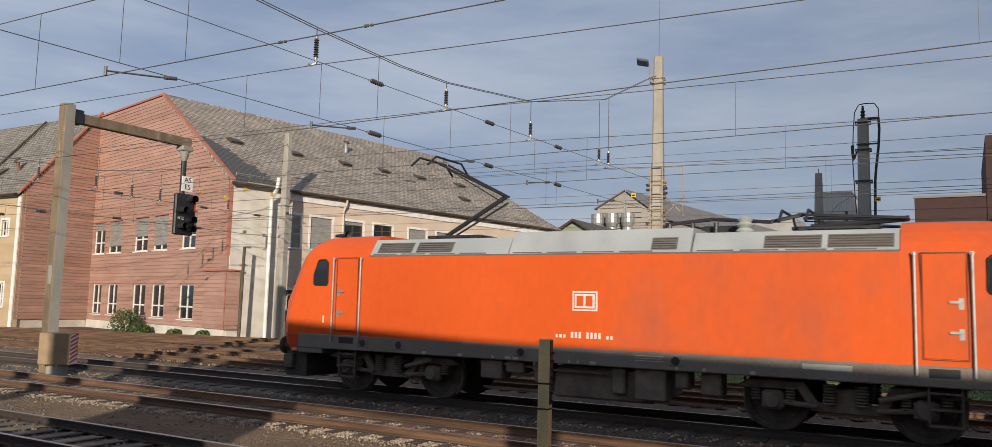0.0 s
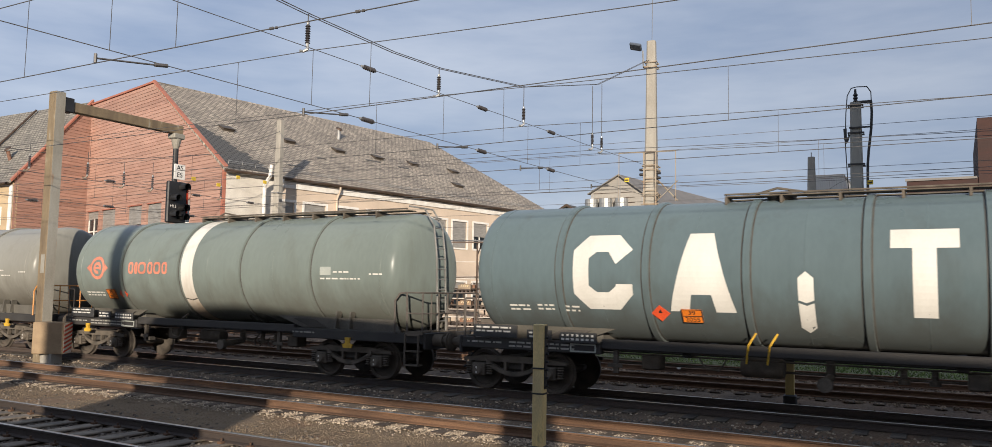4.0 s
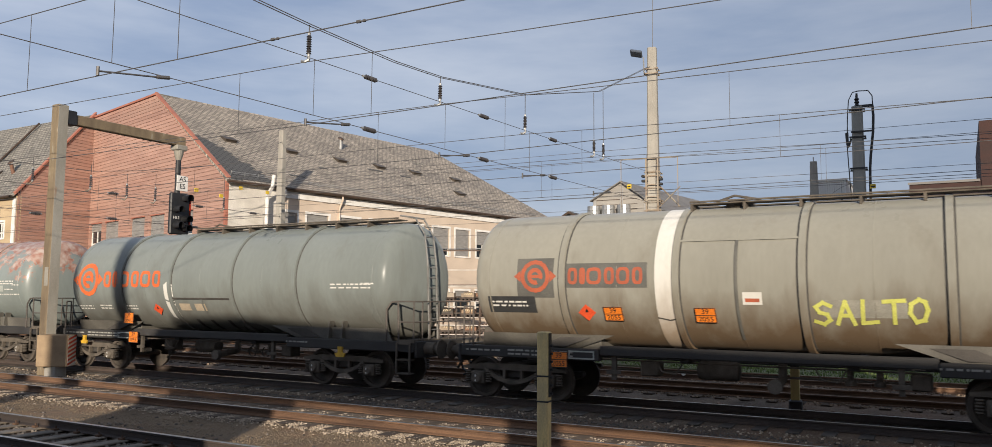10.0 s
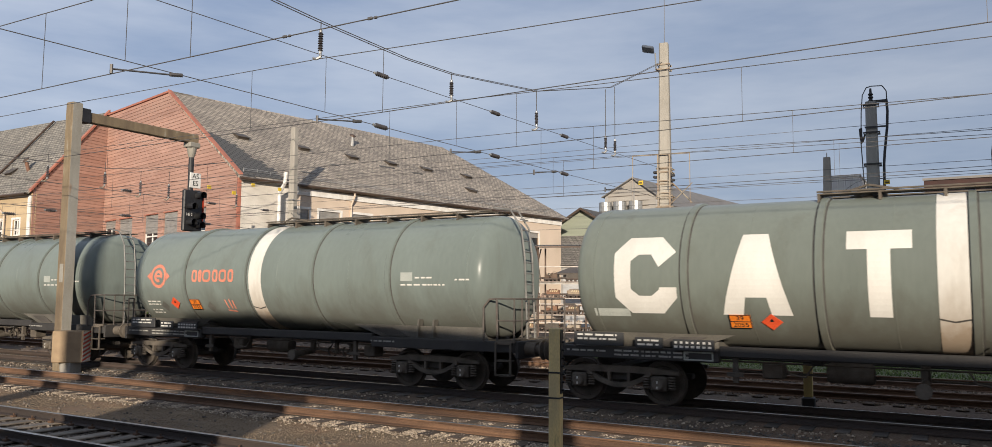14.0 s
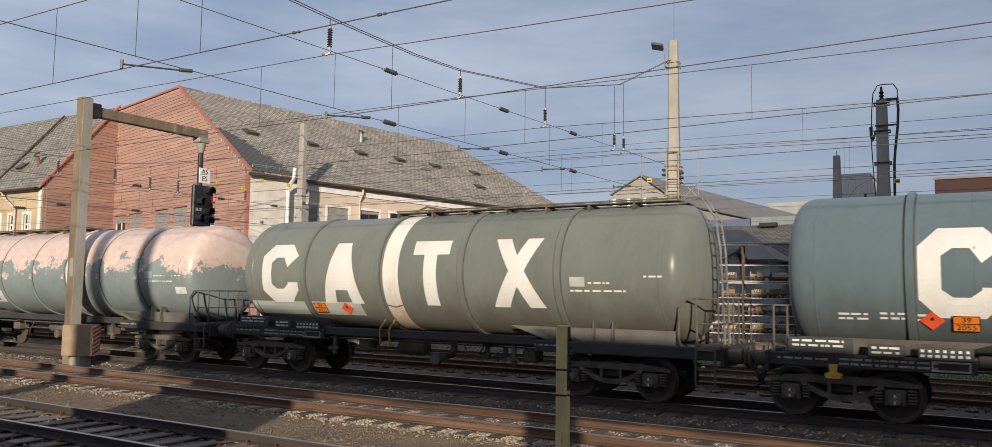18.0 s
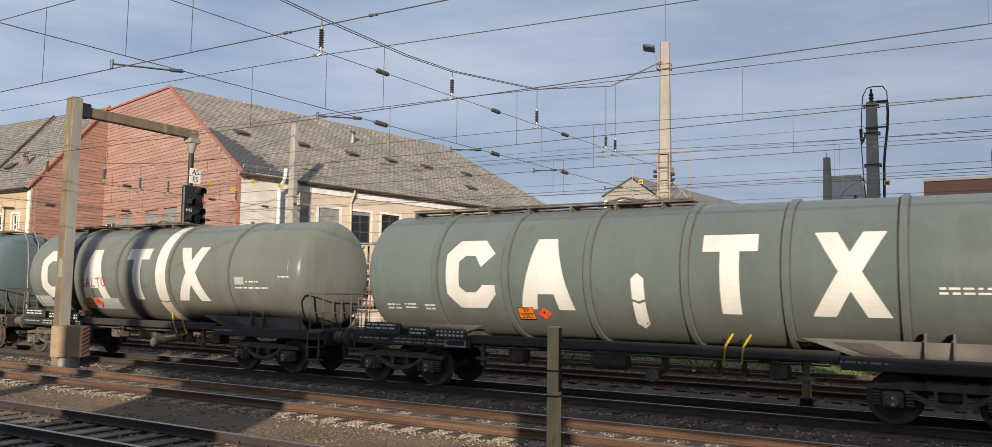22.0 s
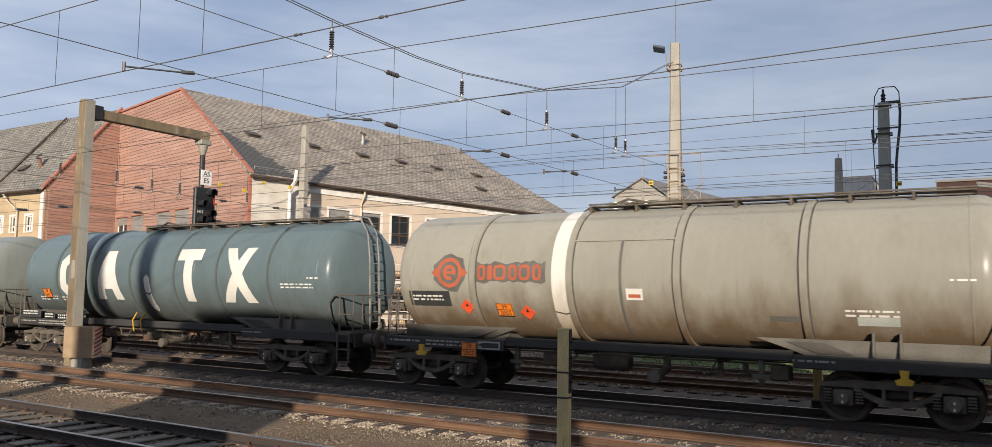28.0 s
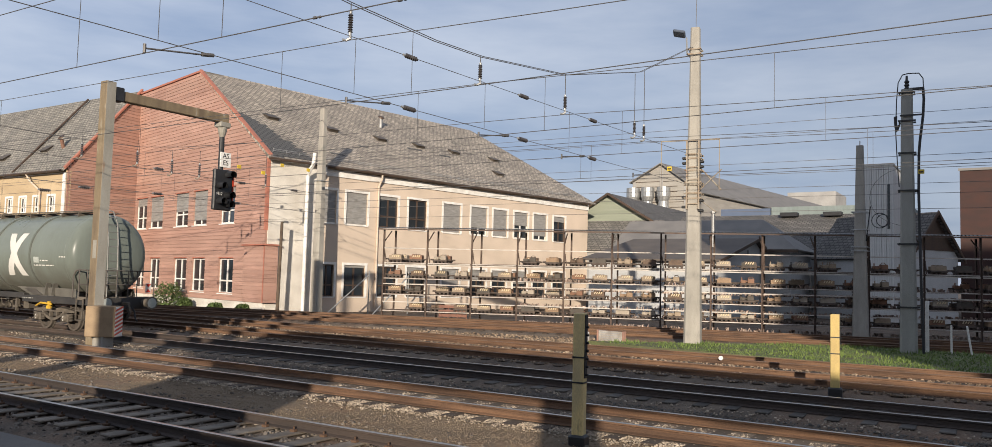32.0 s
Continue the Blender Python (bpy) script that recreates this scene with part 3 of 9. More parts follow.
def roof_mat(name, c1, c2):
    """Small overlapping slates: staggered courses, tone slate by slate."""
    m = mat(name, c1, c2, 0.85, 0, 0.4, 30, 0.2, spot=(0.12, 0.115, 0.10), spot_lo=0.6, spot_hi=0.75, spot_scale=0.35, grain=0.22)
    n, l = m.node_tree.nodes, m.node_tree.links
    bs = n["Principled BSDF"]
    bk = n.new("ShaderNodeTexBrick")
    bk.offset = 0.5
    bk.inputs["Scale"].default_value = 1.0
    bk.inputs["Brick Width"].default_value, bk.inputs["Row Height"].default_value, bk.inputs["Mortar Size"].default_value = 0.46, 0.31, 0.04
    bk.inputs["Color1"].default_value, bk.inputs["Color2"].default_value, bk.inputs["Mortar"].default_value = (1.24, 1.23, 1.22, 1), (0.82, 0.82, 0.83, 1), (0.42, 0.42, 0.42, 1)
    tc = n.new("ShaderNodeTexCoord")
    l.new(tc.outputs["Object"], bk.inputs["Vector"])
    mx = n.new("ShaderNodeMixRGB")
    mx.blend_type = "MULTIPLY"
    mx.inputs["Fac"].default_value = 1.0
    old = bs.inputs["Base Color"].links[0].from_socket
    # blotches a few slates wide, drawn out along the courses
    mp, nz, rg, mb = (n.new("ShaderNode" + k) for k in ("Mapping", "TexNoise", "MapRange", "MixRGB"))
    mp.inputs["Scale"].default_value = (1.0, 2.6, 1.0)
    nz.inputs["Scale"].default_value, nz.inputs["Detail"].default_value, nz.inputs["Roughness"].default_value = 1.7, 5.0, 0.7
    rg.inputs["From Min"].default_value, rg.inputs["From Max"].default_value, rg.inputs["To Min"].default_value, rg.inputs["To Max"].default_value = 0.3, 0.7, 0.72, 1.28
    mb.blend_type = "MULTIPLY"
    mb.inputs["Fac"].default_value = 1.0
    l.new(tc.outputs["Object"], mp.inputs["Vector"])
    l.new(mp.outputs["Vector"], nz.inputs["Vector"])
    l.new(nz.outputs["Fac"], rg.inputs["Value"])
    l.new(old, mb.inputs["Color1"])
    l.new(rg.outputs["Result"], mb.inputs["Color2"])
    l.new(mb.outputs["Color"], mx.inputs["Color1"])
    l.new(bk.outputs["Color"], mx.inputs["Color2"])
    l.new(mx.outputs["Color"], bs.inputs["Base Color"])
    bp = n.new("ShaderNodeBump")
    bp.inputs["Strength"].default_value, bp.inputs["Distance"].default_value = 0.6, 0.03
    l.new(bk.outputs["Fac"], bp.inputs["Height"])
    bp.invert = True
    l.new(bp.outputs["Normal"], bs.inputs["Normal"])
    return m


SLATE = roof_mat("grey_slate_roof", (0.385, 0.335, 0.275), (0.275, 0.24, 0.20))
SLATE_WORN = roof_mat("weathered_slate_roof", (0.265, 0.245, 0.21), (0.185, 0.172, 0.15))
SLATE_DARK = roof_mat("dark_slate_patch", (0.10, 0.10, 0.10), (0.07, 0.07, 0.07))
TILE_DARK = roof_mat("dark_tile_roof", (0.14, 0.13, 0.12), (0.10, 0.094, 0.087))


def slope_frame(p, q, r):
    """A frame with x along p to q (the eave) and y up the slope towards r."""
    x = (q - p).normalized()
    z = x.cross(r - p).normalized()
    y = z.cross(x)
    m = Matrix.Identity(4)
    for i in range(3):
        m[i][0], m[i][1], m[i][2], m[i][3] = x[i], y[i], z[i], p[i]
    return m


def roof_plane(parent, pts, material, name="roof", thick=0.14, label=""):
    """A flat slab of roof; its first two corners lie on the eave."""
    pts = [Vector(p) for p in pts]
    m = slope_frame(pts[0], pts[1], pts[-1])
    loc = [m.inverted() @ p for p in pts]
    return part(name, Geo().prism([(p.x, p.y) for p in loc], -thick, 0, "z"), material, parent, label, m), m


def depot():
    b = thing("depot_building", "railway depot, red boarded front, cream side wall, grey slate roof", "building")
    L = (C - F).length
    mr = frame_of(F, C - F)
    up = [(L - 21.89, L - 19.66), (L - 18.99, L - 16.4), (L - 14.15, L - 11.76), (L - 10.89, L - 8.58), (L - 6.49, L - 4.37)]
    lo = [(L - 21.55, L - 19.66), (L - 18.55, L - 16.56), (L - 13.87, L - 11.59), (L - 10.67, L - 8.51), (L - 6.37, L - 4.2)]
    holes = [(a, c, 5.58, 8.08) for a, c in up] + [(a, c, 0.8, 3.18) for a, c in lo]
    P = 11.475
    top = lambda u: FRONT if u < P else FRONT + (EAVE - FRONT) * (u - P) / (L - P)
    siding(b, mr, L, top, holes, 0.35)
    g = Geo()
    for a, c, z0, z1 in cells(L, EAVE, holes):
        g.box(a, c, 0.1, 0.5, z0 - 0.3 if z0 == 0 else z0, z1)
    g.prism([(0, EAVE), (L, EAVE), (P, FRONT), (0, FRONT)], 0.1, 0.5, "y")
    part("front_wall", g, WHITE_WALL, b, "", mr)
    part("plinth", Geo().box(0, L + 0.02, -0.06, 0.1, -0.3, 0.33), WHITE_WALL, b, "white plinth", mr)
    for k, (a, c) in enumerate(up):
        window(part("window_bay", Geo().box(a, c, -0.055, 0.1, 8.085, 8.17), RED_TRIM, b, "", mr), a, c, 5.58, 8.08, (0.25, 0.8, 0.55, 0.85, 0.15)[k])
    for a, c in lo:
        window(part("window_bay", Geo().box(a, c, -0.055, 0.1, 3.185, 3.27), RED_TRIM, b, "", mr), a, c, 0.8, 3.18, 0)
    # verge boards and corner trims
    g = Geo()
    g.prism([(P, FRONT + 0.12), (P, FRONT + 0.30), (L + 0.25, EAVE + 0.16), (L + 0.25, EAVE - 0.02)], -0.14, 0.1, "y")
    g.box(-0.1, P, -0.14, 0.1, FRONT + 0.06, FRONT + 0.2)
    part("verge_board", g, RED_TRIM, b, "red verge board", mr)
    part("corner_board", Geo().box(L - 0.16, L + 0.03, -0.08, 0.12, 5.0, EAVE - 0.1), RED_TRIM, b, "", mr)
    # low boarded porch at the corner
    porch = part("porch", Geo().box(L - 2.46, L + 0.21, -0.12, 0.76, 0.35, 3.92), RED_TRIM, b, "red boarded porch box", mr)
    for k in range(14):
        part("board", Geo().box(L - 2.5, L + 0.25, -0.16, 0.8, 0.35 + 0.26 * k, 0.35 + 0.26 * k + 0.25), RED_WOOD, porch)
    part("corner_strip", Geo().box(L + 0.16, L + 0.27, -0.18, -0.162, 0.35, 3.95), RED_TRIM, porch)
    part("porch_roof", Geo().box(L - 2.62, L + 0.38, -0.3, 0.9, 4.0, 4.1), RED_TRIM, b, "", mr)
    # the wing that turns towards the tracks
    ml = frame_of(LC, F - LC)
    L2 = (F - LC).length
    siding(b, ml, L2, lambda u: EAVE + 0.2 + (RIDGE - EAVE) * u / L2, [], 0.35)
    g = Geo()
    g.prism([(0, -0.3), (L2, -0.3), (L2, RIDGE), (0, EAVE + 0.2)], 0.1, 0.5, "y")
    part("wing_end_wall", g, WHITE_WALL, b, "", ml)
    g = Geo()
    g.prism([(-0.3, EAVE + 0.02), (-0.3, EAVE + 0.22), (L2, RIDGE + 0.3), (L2, RIDGE + 0.12)], -0.16, 0.1, "y")
    part("verge_board", g, RED_TRIM, b, "red verge board", ml)
    wl_len = 62.0
    mw = frame_of((LC.x - wl_len, 34.42, 0), (1, 0))
    ws = []
    for k in range(14):
        a = wl_len - 2.35 - 2.08 * k
        ws += [(a, a + 0.9, 6.55, 7.78), (a, a + 0.9, 1.2, 3.0)]
    g = Geo()
    for a, c, z0, z1 in cells(wl_len, EAVE, ws):
        g.box(a, c, 0, 0.4, z0 - 0.3 if z0 == 0 else z0, z1)
    wing = part("wing_wall", g, mat("yellow_render_wall", (0.50, 0.385, 0.245), (0.40, 0.30, 0.185), 0.92, 0, 0.4, 25, 0.35, (0.6, 1, 2.5), spot=(0.33, 0.23, 0.14), spot_lo=0.58, spot_hi=0.72, spot_scale=0.8), b, "yellowed cream rendered wall", mw)
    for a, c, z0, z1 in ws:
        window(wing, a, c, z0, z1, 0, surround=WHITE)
    part("corner_pilaster", Geo().box(wl_len - 0.35, wl_len + 0.02, -0.08, 0.0, -0.3, EAVE - 0.2), WHITE, b, "white corner strip", mw)
    mwing = roof_plane(b, [(LC.x - wl_len, 34.0, EAVE - 0.05), (LC.x + 0.1, 34.0, EAVE - 0.05), (F.x + 0.05, 41.0, RIDGE + 0.15), (LC.x - wl_len, 41.0, RIDGE + 0.15)], SLATE_WORN, label="grey slate roof of the wing")[1]
    part("ridge_cap", Geo().tube((LC.x - 7.3, 34.1, EAVE + 0.1), (LC.x - 8.2, 40.6, RIDGE + 0.05), 0.09, 8), BROWN_TIN, b, "dark roof seam")
    part("gutter", Geo().lathe([(LC.x - wl_len, 0.1), (LC.x, 0.1)], 10, (0, 33.92, EAVE - 0.12)), BROWN_TIN, b)
    part("downpipe", Geo().path([(LC.x - 4.9, 33.95, EAVE - 0.2), (LC.x - 4.6, 34.1, EAVE - 0.7), (LC.x - 3.3, 34.25, EAVE - 1.5), (LC.x - 3.3, 34.25, 0)], 0.07, 8), CREAM, b, "cream rainwater pipe")
    # long side wall
    ms = frame_of(CS, SIDE)
    S = 33.6
    ups = [(3.3, 4.4), (5.25, 7.1), (8.2, 9.95), (11.0, 12.85), (14.6, 16.5), (17.7, 19.6), (20.35, 22.1), (23.0, 24.8), (25.6, 27.4), (28.4, 30.1)]
    hs = [(a, c, 5.78, 8.05) for a, c in ups] + [(a, c, 0.76, 2.95) for a, c in ups]
    g = Geo()
    for a, c, z0, z1 in cells(S, EAVE + 0.05, hs):
        if c > 3.2:
            g.box(max(a, 3.0), c, 0, 0.4, z0 - 0.3 if z0 == 0 else z0, z1)
    side = part("side_wall", g, CREAM, b, "cream rendered side wall", ms)
    part("rough_wall", Geo().box(-0.86, 3.0, -0.05, 0.4, -0.3, EAVE + 0.05), WHITE_WALL, b, "rough whitewashed end of the side wall", ms)
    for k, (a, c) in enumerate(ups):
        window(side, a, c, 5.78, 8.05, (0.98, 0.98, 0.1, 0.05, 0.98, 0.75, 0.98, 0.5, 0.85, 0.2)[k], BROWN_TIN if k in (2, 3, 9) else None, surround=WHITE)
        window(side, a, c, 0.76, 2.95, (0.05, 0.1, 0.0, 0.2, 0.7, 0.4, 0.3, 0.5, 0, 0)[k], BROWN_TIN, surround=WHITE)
    part("cornice", Geo().box(3.0, S, -0.10, 0.0, EAVE - 0.75, EAVE - 0.3), WHITE, b, "white band under the eaves", ms)
    e0, e1 = C - Vector((SIDE.y, -SIDE.x, 0)) * -0.45 - SIDE * 0.2, CS + SIDE * 34.4 - Vector((SIDE.y, -SIDE.x, 0)) * -0.45
    e0.z = e1.z = EAVE - 0.1
    r0 = Vector((-50.733, 38.257, FRONT + 0.12))
    r1 = Vector((-45.677, 66.5, FRONT + 0.11))
    mm = roof_plane(b, [e0 - SIDE * 0.05, e1, r1, r0], SLATE, label="large slate roof with small hatches")[1]
    mi = mm.inverted()
    # replaced slates along the verge, hatches, vents and snow guards lie on the slope
    a = mi @ r0
    slate = data("new_slate", Geo().cbox(0, 0.405, 0, 0.25, 0, 0.016, 0.004), SLATE_DARK)
    patch = part("slate_patch", Geo().box(0.3, 1.2, 0.1, 0.3, 0.003, 0.006), SLATE_DARK, b, "dark patch of newer slates", mm)
    for k in range(26):
        y = 0.3 + 0.27 * k * 0.9
        w = 3.4 - 0.115 * k + 0.5 * random.random()
        x0 = a.x * y / a.y
        x = x0 + 0.12 + (0.21 if k % 2 else 0)
        while x < x0 + max(w, 0.4):
            part("new_slate", slate, None, patch, "", pose(x, y, 0.004, 1.2, 0, 0))
            x += 0.42
    lid_tin = mat("weathered_hatch_tin", (0.105, 0.085, 0.066), (0.065, 0.053, 0.043), 0.6, 0.2, 2, 40, 0.1)

    def hatch(x, y, m):
        h = part("roof_hatch", Geo().prism([(-0.36, 0.0), (0.36, 0.0), (0.36, 0.07), (-0.36, 0.2)], x - 0.44, x + 0.44, "x"), lid_tin, b, "low tin hatch on the slope", m @ Matrix.Translation((0, y, 0)))
        part("lid", Geo().add([(x + i * 0.5, j, z) for k in (0.0, 0.035) for i, j, z in ((-1, -0.44, 0.22 + k), (1, -0.44, 0.22 + k), (1, 0.42, 0.065 + k), (-1, 0.42, 0.065 + k))],
                             [(3, 2, 1, 0), (4, 5, 6, 7), (0, 1, 5, 4), (1, 2, 6, 5), (2, 3, 7, 6), (3, 0, 4, 7)]), lid_tin, h, "dull brown tin lid")

    def vent(x, y, m, mt):
        v = part("vent_pipe", Geo().tube((x, y, -0.1), (x, y + 0.42, 0.62), 0.14, 10), mt, b, "roof vent pipe", m)
        part("cap", Geo().lathe([(0, 0.001), (0.0, 0.3), (0.07, 0.26), (0.14, 0.001)], 12), BROWN_TIN, v, "dark tin cap", Matrix.Translation((x, y + 0.5, 0.72)) @ Euler((radians(-34), radians(-90), 0)).to_matrix().to_4x4())

    for x, y in ((3.42, 6.76), (8.55, 6.58), (13.24, 6.47), (17.42, 6.51), (21.64, 6.56), (26.77, 6.5), (24.58, 3.36)):
        hatch(x, y, mm)
    vent(15.15, 9.15, mm, GALV)
    for x, y in ((56.1, 3.02), (50.3, 2.4), (44.0, 3.0)):
        hatch(x, y, mwing)
    vent(58.5, 2.94, mwing, mat("rust_brown_pipe", (0.22, 0.115, 0.075), (0.15, 0.08, 0.055), 0.8))
    for x, y, n in ((5.9, 2.0, 3), (15.6, 5.5, 4), (19.0, 5.2, 3), (9.8, 4.2, 2)):
        for k in range(n):
            part("new_slate", slate, None, patch, "", pose(x + 0.42 * k, y, 0.006, 1.2, 0, 0))
    g = Geo()
    for k in range(33):
        g.tube((0.6 + k, 0.75, 0), (0.6 + k, 0.85, 0.28), 0.015, 5)
    for z in (0.12, 0.24):
        g.tube((0.6, 0.8, z), (33, 0.8, z), 0.014, 5)
    part("snow_guard", g, GALV, b, "snow guard rail above the eaves", mm)
    part("gutter", Geo().tube((0, -0.06, -0.05), (34.5, -0.06, -0.05), 0.1, 10), BROWN_TIN, b, "brown tin gutter", mm)
    for u in (3.1, 8.0):
        part("downpipe", Geo().path([(u, -0.45, EAVE - 0.15), (u, -0.45, EAVE - 0.5), (u, -0.1, EAVE - 1.1), (u, -0.1, 0)], 0.07, 8), WHITE if u < 4 else CREAM, b, "rainwater pipe", ms)
    # rear: plain walls and slopes that close the house
    far = CS + SIDE * 34.0
    roof_plane(b, [Vector((far.x, far.y, EAVE - 0.1)), Vector((far.x - 22.6, far.y + 4.0, EAVE - 0.1)), r1], SLATE, label="hipped end of the roof")
    g = Geo()
    g.prism([(F.x, F.y + 0.3), (r0.x, r0.y + 0.3), (r1.x, r1.y), (far.x - 0.3, far.y), (far.x - 22, far.y + 4), (F.x - 12, F.y + 2)], -0.3, EAVE - 0.2, "z")
    part("rear_wall", g, CREAM, b)
    roof_plane(b, [Vector((far.x - 22.6, far.y + 4.0, EAVE - 0.1)), Vector((F.x - 1.0, F.y + 0.4, EAVE - 0.1)), r0, r1], SLATE, label="rear slope")


depot()

# ---- masts, signal, posts ----
def pole(g, x, y, z0, z1, w0, w1, d0=None, d1=None):
    """A tapered square post with chamfered edges."""
    d0, d1 = d0 or w0, d1 or w1
    v = []
    for z, w, d in ((z0, w0, d0), (z1, w1, d1)):
        a, b, c = w / 2, d / 2, min(w, d) * 0.14
        v += [(x + p, y + q, z) for p, q in ((-a + c, -b), (a - c, -b), (a, -b + c), (a, b - c), (a - c, b), (-a + c, b), (-a, b - c), (-a, -b + c))]
    return g.add(v, [tuple(range(7, -1, -1)), tuple(range(8, 16))] + [(i, (i + 1) % 8, 8 + (i + 1) % 8, 8 + i) for i in range(8)])


def clamp(parent, z, w, m=GALV):
    g = Geo()
    for y in (-w / 2 - 0.03, w / 2 + 0.03):
        g.box(-w / 2 - 0.09, w / 2 + 0.09, y - 0.02, y + 0.02, z - 0.03, z + 0.03)
    for x in (-w / 2 - 0.06, w / 2 + 0.06):
        g.tube((x, -w / 2 - 0.1, z), (x, w / 2 + 0.1, z), 0.018, 6)
    part("clamp", g, m, parent, "steel clamp band")


def span_mast():
    m = thing("span_mast", "tall tapered concrete mast that carries the cross wires", "mast", pose(-10.97, 32.27, 0, 0, 0, 8), "overhead line masts")
    part("shaft", pole(Geo(), 0, 0, -0.3, 12.88, 0.66, 0.36), CONCRETE, m)
    for z in (11.95, 11.75, 7.55, 7.4, 6.9, 6.4, 6.3, 5.95, 5.75):
        clamp(m, z, 0.66 - 0.0233 * z, STEEL_OLD)
    g = Geo()
    g.box(-1.3, 1.07, -0.37, -0.31, 8.1, 8.15)
    g.box(-1.3, -1.275, -0.36, -0.32, 6.1, 8.1)
    g.box(1.045, 1.07, -0.36, -0.32, 6.05, 8.1)
    g.tube((0.2, -0.3, 6.0), (1.15, -0.33, 6.9), 0.02, 6)
    part("guard_frame", g, STEEL_OLD, m, "light square guard frame")
    g = Geo()
    for x in (-0.27, 0.21):
        g.box(x, x + 0.06, -0.36, -0.25, 5.3, 8.1)
    for z in (5.5, 5.95, 6.5, 7.0, 7.55):
        g.box(-0.21, 0.21, -0.34, -0.29, z, z + 0.05)
    part("channel_frame", g, STEEL_OLD, m, "upright steel channels clamped to the shaft")
    g = Geo()
    for z in (5.2, 5.6, 7.0, 7.2):
        g.cbox(0.2, 0.42, -0.3, -0.1, z, z + 0.1, 0.02)
        g.cbox(-0.45, -0.2, -0.3, -0.1, z + 0.15, z + 0.25, 0.02)
    part("wire_anchors", g, BLACK, m, "dark wire anchors")
    g = Geo()
    g.tube((0.26, 0, 7.0), (1.1, -0.1, 6.1), 0.03, 6)
    g.tube((0.26, 0, 5.7), (0.9, -0.1, 5.2), 0.02, 6)
    part("bracket", g, STEEL_OLD, m)
    lamp = part("floodlight", Geo().path([(-0.2, -0.1, 11.7), (-0.3, -0.2, 11.75), (-0.32, -0.25, 12.45)], 0.035, 6), GALV, m)
    part("lamp_head", Geo().cbox(-0.3, 0.2, -0.2, 0.2, -0.06, 0.06, 0.03), mat("blue_grey_lamp_housing", (0.10, 0.12, 0.155), (0.075, 0.09, 0.12), 0.5, 0.2, 3, 40, 0.05), lamp, "flat blue-grey floodlight head", pose(-0.55, -0.35, 12.6, -25, 14, 0))
    part("rod", Geo().tube((0.02, 0, 12.85), (0.05, 0, 16.0), 0.012, 5), WIRE, m)
    return m


span_mast()


def cable_mast():
    m = thing("cable_mast", "grey concrete mast with a black feeder cable", "mast", pose(-3.35, 34.66, 0, 0, 0, 4), "overhead line masts")
    part("shaft", pole(Geo(), 0, 0, -0.3, 10.0, 0.62, 0.40), CONCRETE_G, m)
    for z in (1.6, 4.0, 6.05, 7.5, 8.75, 9.85):
        clamp(m, z, 0.62 - 0.022 * z, BLACK)
    pts = [(0.56, 0, 10.0), (0.58, 0, 9.6), (0.55, 0, 8.95), (0.44, -0.05, 8.0), (0.4, -0.1, 7.5), (0.38, -0.2, 6.0), (0.42, -0.3, 3.5), (0.5, -0.33, -0.2)]
    part("feeder_cable", Geo().path(pts, 0.05, 8), BLACK, m, "thick black feeder cable")
    part("thin_cable", Geo().path([(0.57, 0, 10.05), (0.56, 0, 10.4), (0.42, 0, 10.62), (0.05, 0, 10.64), (-0.15, 0, 10.6), (-0.3, 0, 10.3), (-0.36, 0, 9.6), (-0.38, 0, 9.0), (-0.4, 0, 8.4), (-0.33, -0.2, 6.9), (-0.28, -0.25, 6.2)], 0.02, 6), BLACK, m)
    part("top_insulator", Geo().lathe([(10.0, 0.05), (10.05, 0.1), (10.12, 0.06), (10.18, 0.1), (10.25, 0.06), (10.31, 0.1), (10.38, 0.05), (10.55, 0.04)], 12, axis="z"), BLACK, m)
    g = Geo()
    g.box(0.1, 0.6, -0.06, 0.06, 9.97, 10.06)
    part("cable_arm", g, BLACK, m)
    part("cable_arm", Geo().box(-0.24, 0.58, -0.3, -0.24, 8.92, 8.98), BLACK, m)
    part("switch_box", Geo().prism([(-0.46, 8.95), (-0.34, 8.98), (-0.34, 8.6), (-0.22, 8.7), (-0.3, 8.45), (-0.4, 8.35), (-0.44, 8.55)], -0.1, 0.1, "y"), BLACK, m)


cable_mast()


def line_mast(x, y, top, w0, w1, label, mt):
    m = thing("line_mast", label, "mast", pose(x, y, 0), "overhead line masts")
    part("shaft", pole(Geo(), 0, 0, -0.3, top, w0, w1), mt, m)
    return m


md = line_mast(-6.62, 45.55, 9.7, 0.76, 0.33, "shorter grey concrete mast behind the grass", CONCRETE)
for z in (4.2, 4.4, 5.3, 6.2):
    clamp(md, z, 0.62)
part("tip", Geo().tube((0, 0, 9.7), (0, 0, 9.95), 0.03, 6), GALV, md)
g = Geo()
for k in range(24):
    a, b = 2 * math.pi * k / 24, 2 * math.pi * (k + 1) / 24
    for q, r in ((0.95, 0.38), (1.1, 0.3)):
        g.tube((q + r * math.cos(a), -0.1 - q * 0.1, 5.75 + r * math.sin(a)), (q + r * math.cos(b), -0.1 - q * 0.1, 5.75 + r * math.sin(b)), 0.022, 5)
    g.tube((2.2 + 2.0 * math.cos(a) * 0.9, 0.4, 7.0 + 1.5 * math.sin(a)), (2.2 + 2.0 * math.cos(b) * 0.9, 0.4, 7.0 + 1.5 * math.sin(b)), 0.012, 4) if 4 < k < 20 else None
g.tube((0.3, -0.1, 4.7), (0.5, -0.1, 6.5), 0.03, 6)
part("tension_wheel", g, BLACK, md, "black tension wheel with its wire loop")

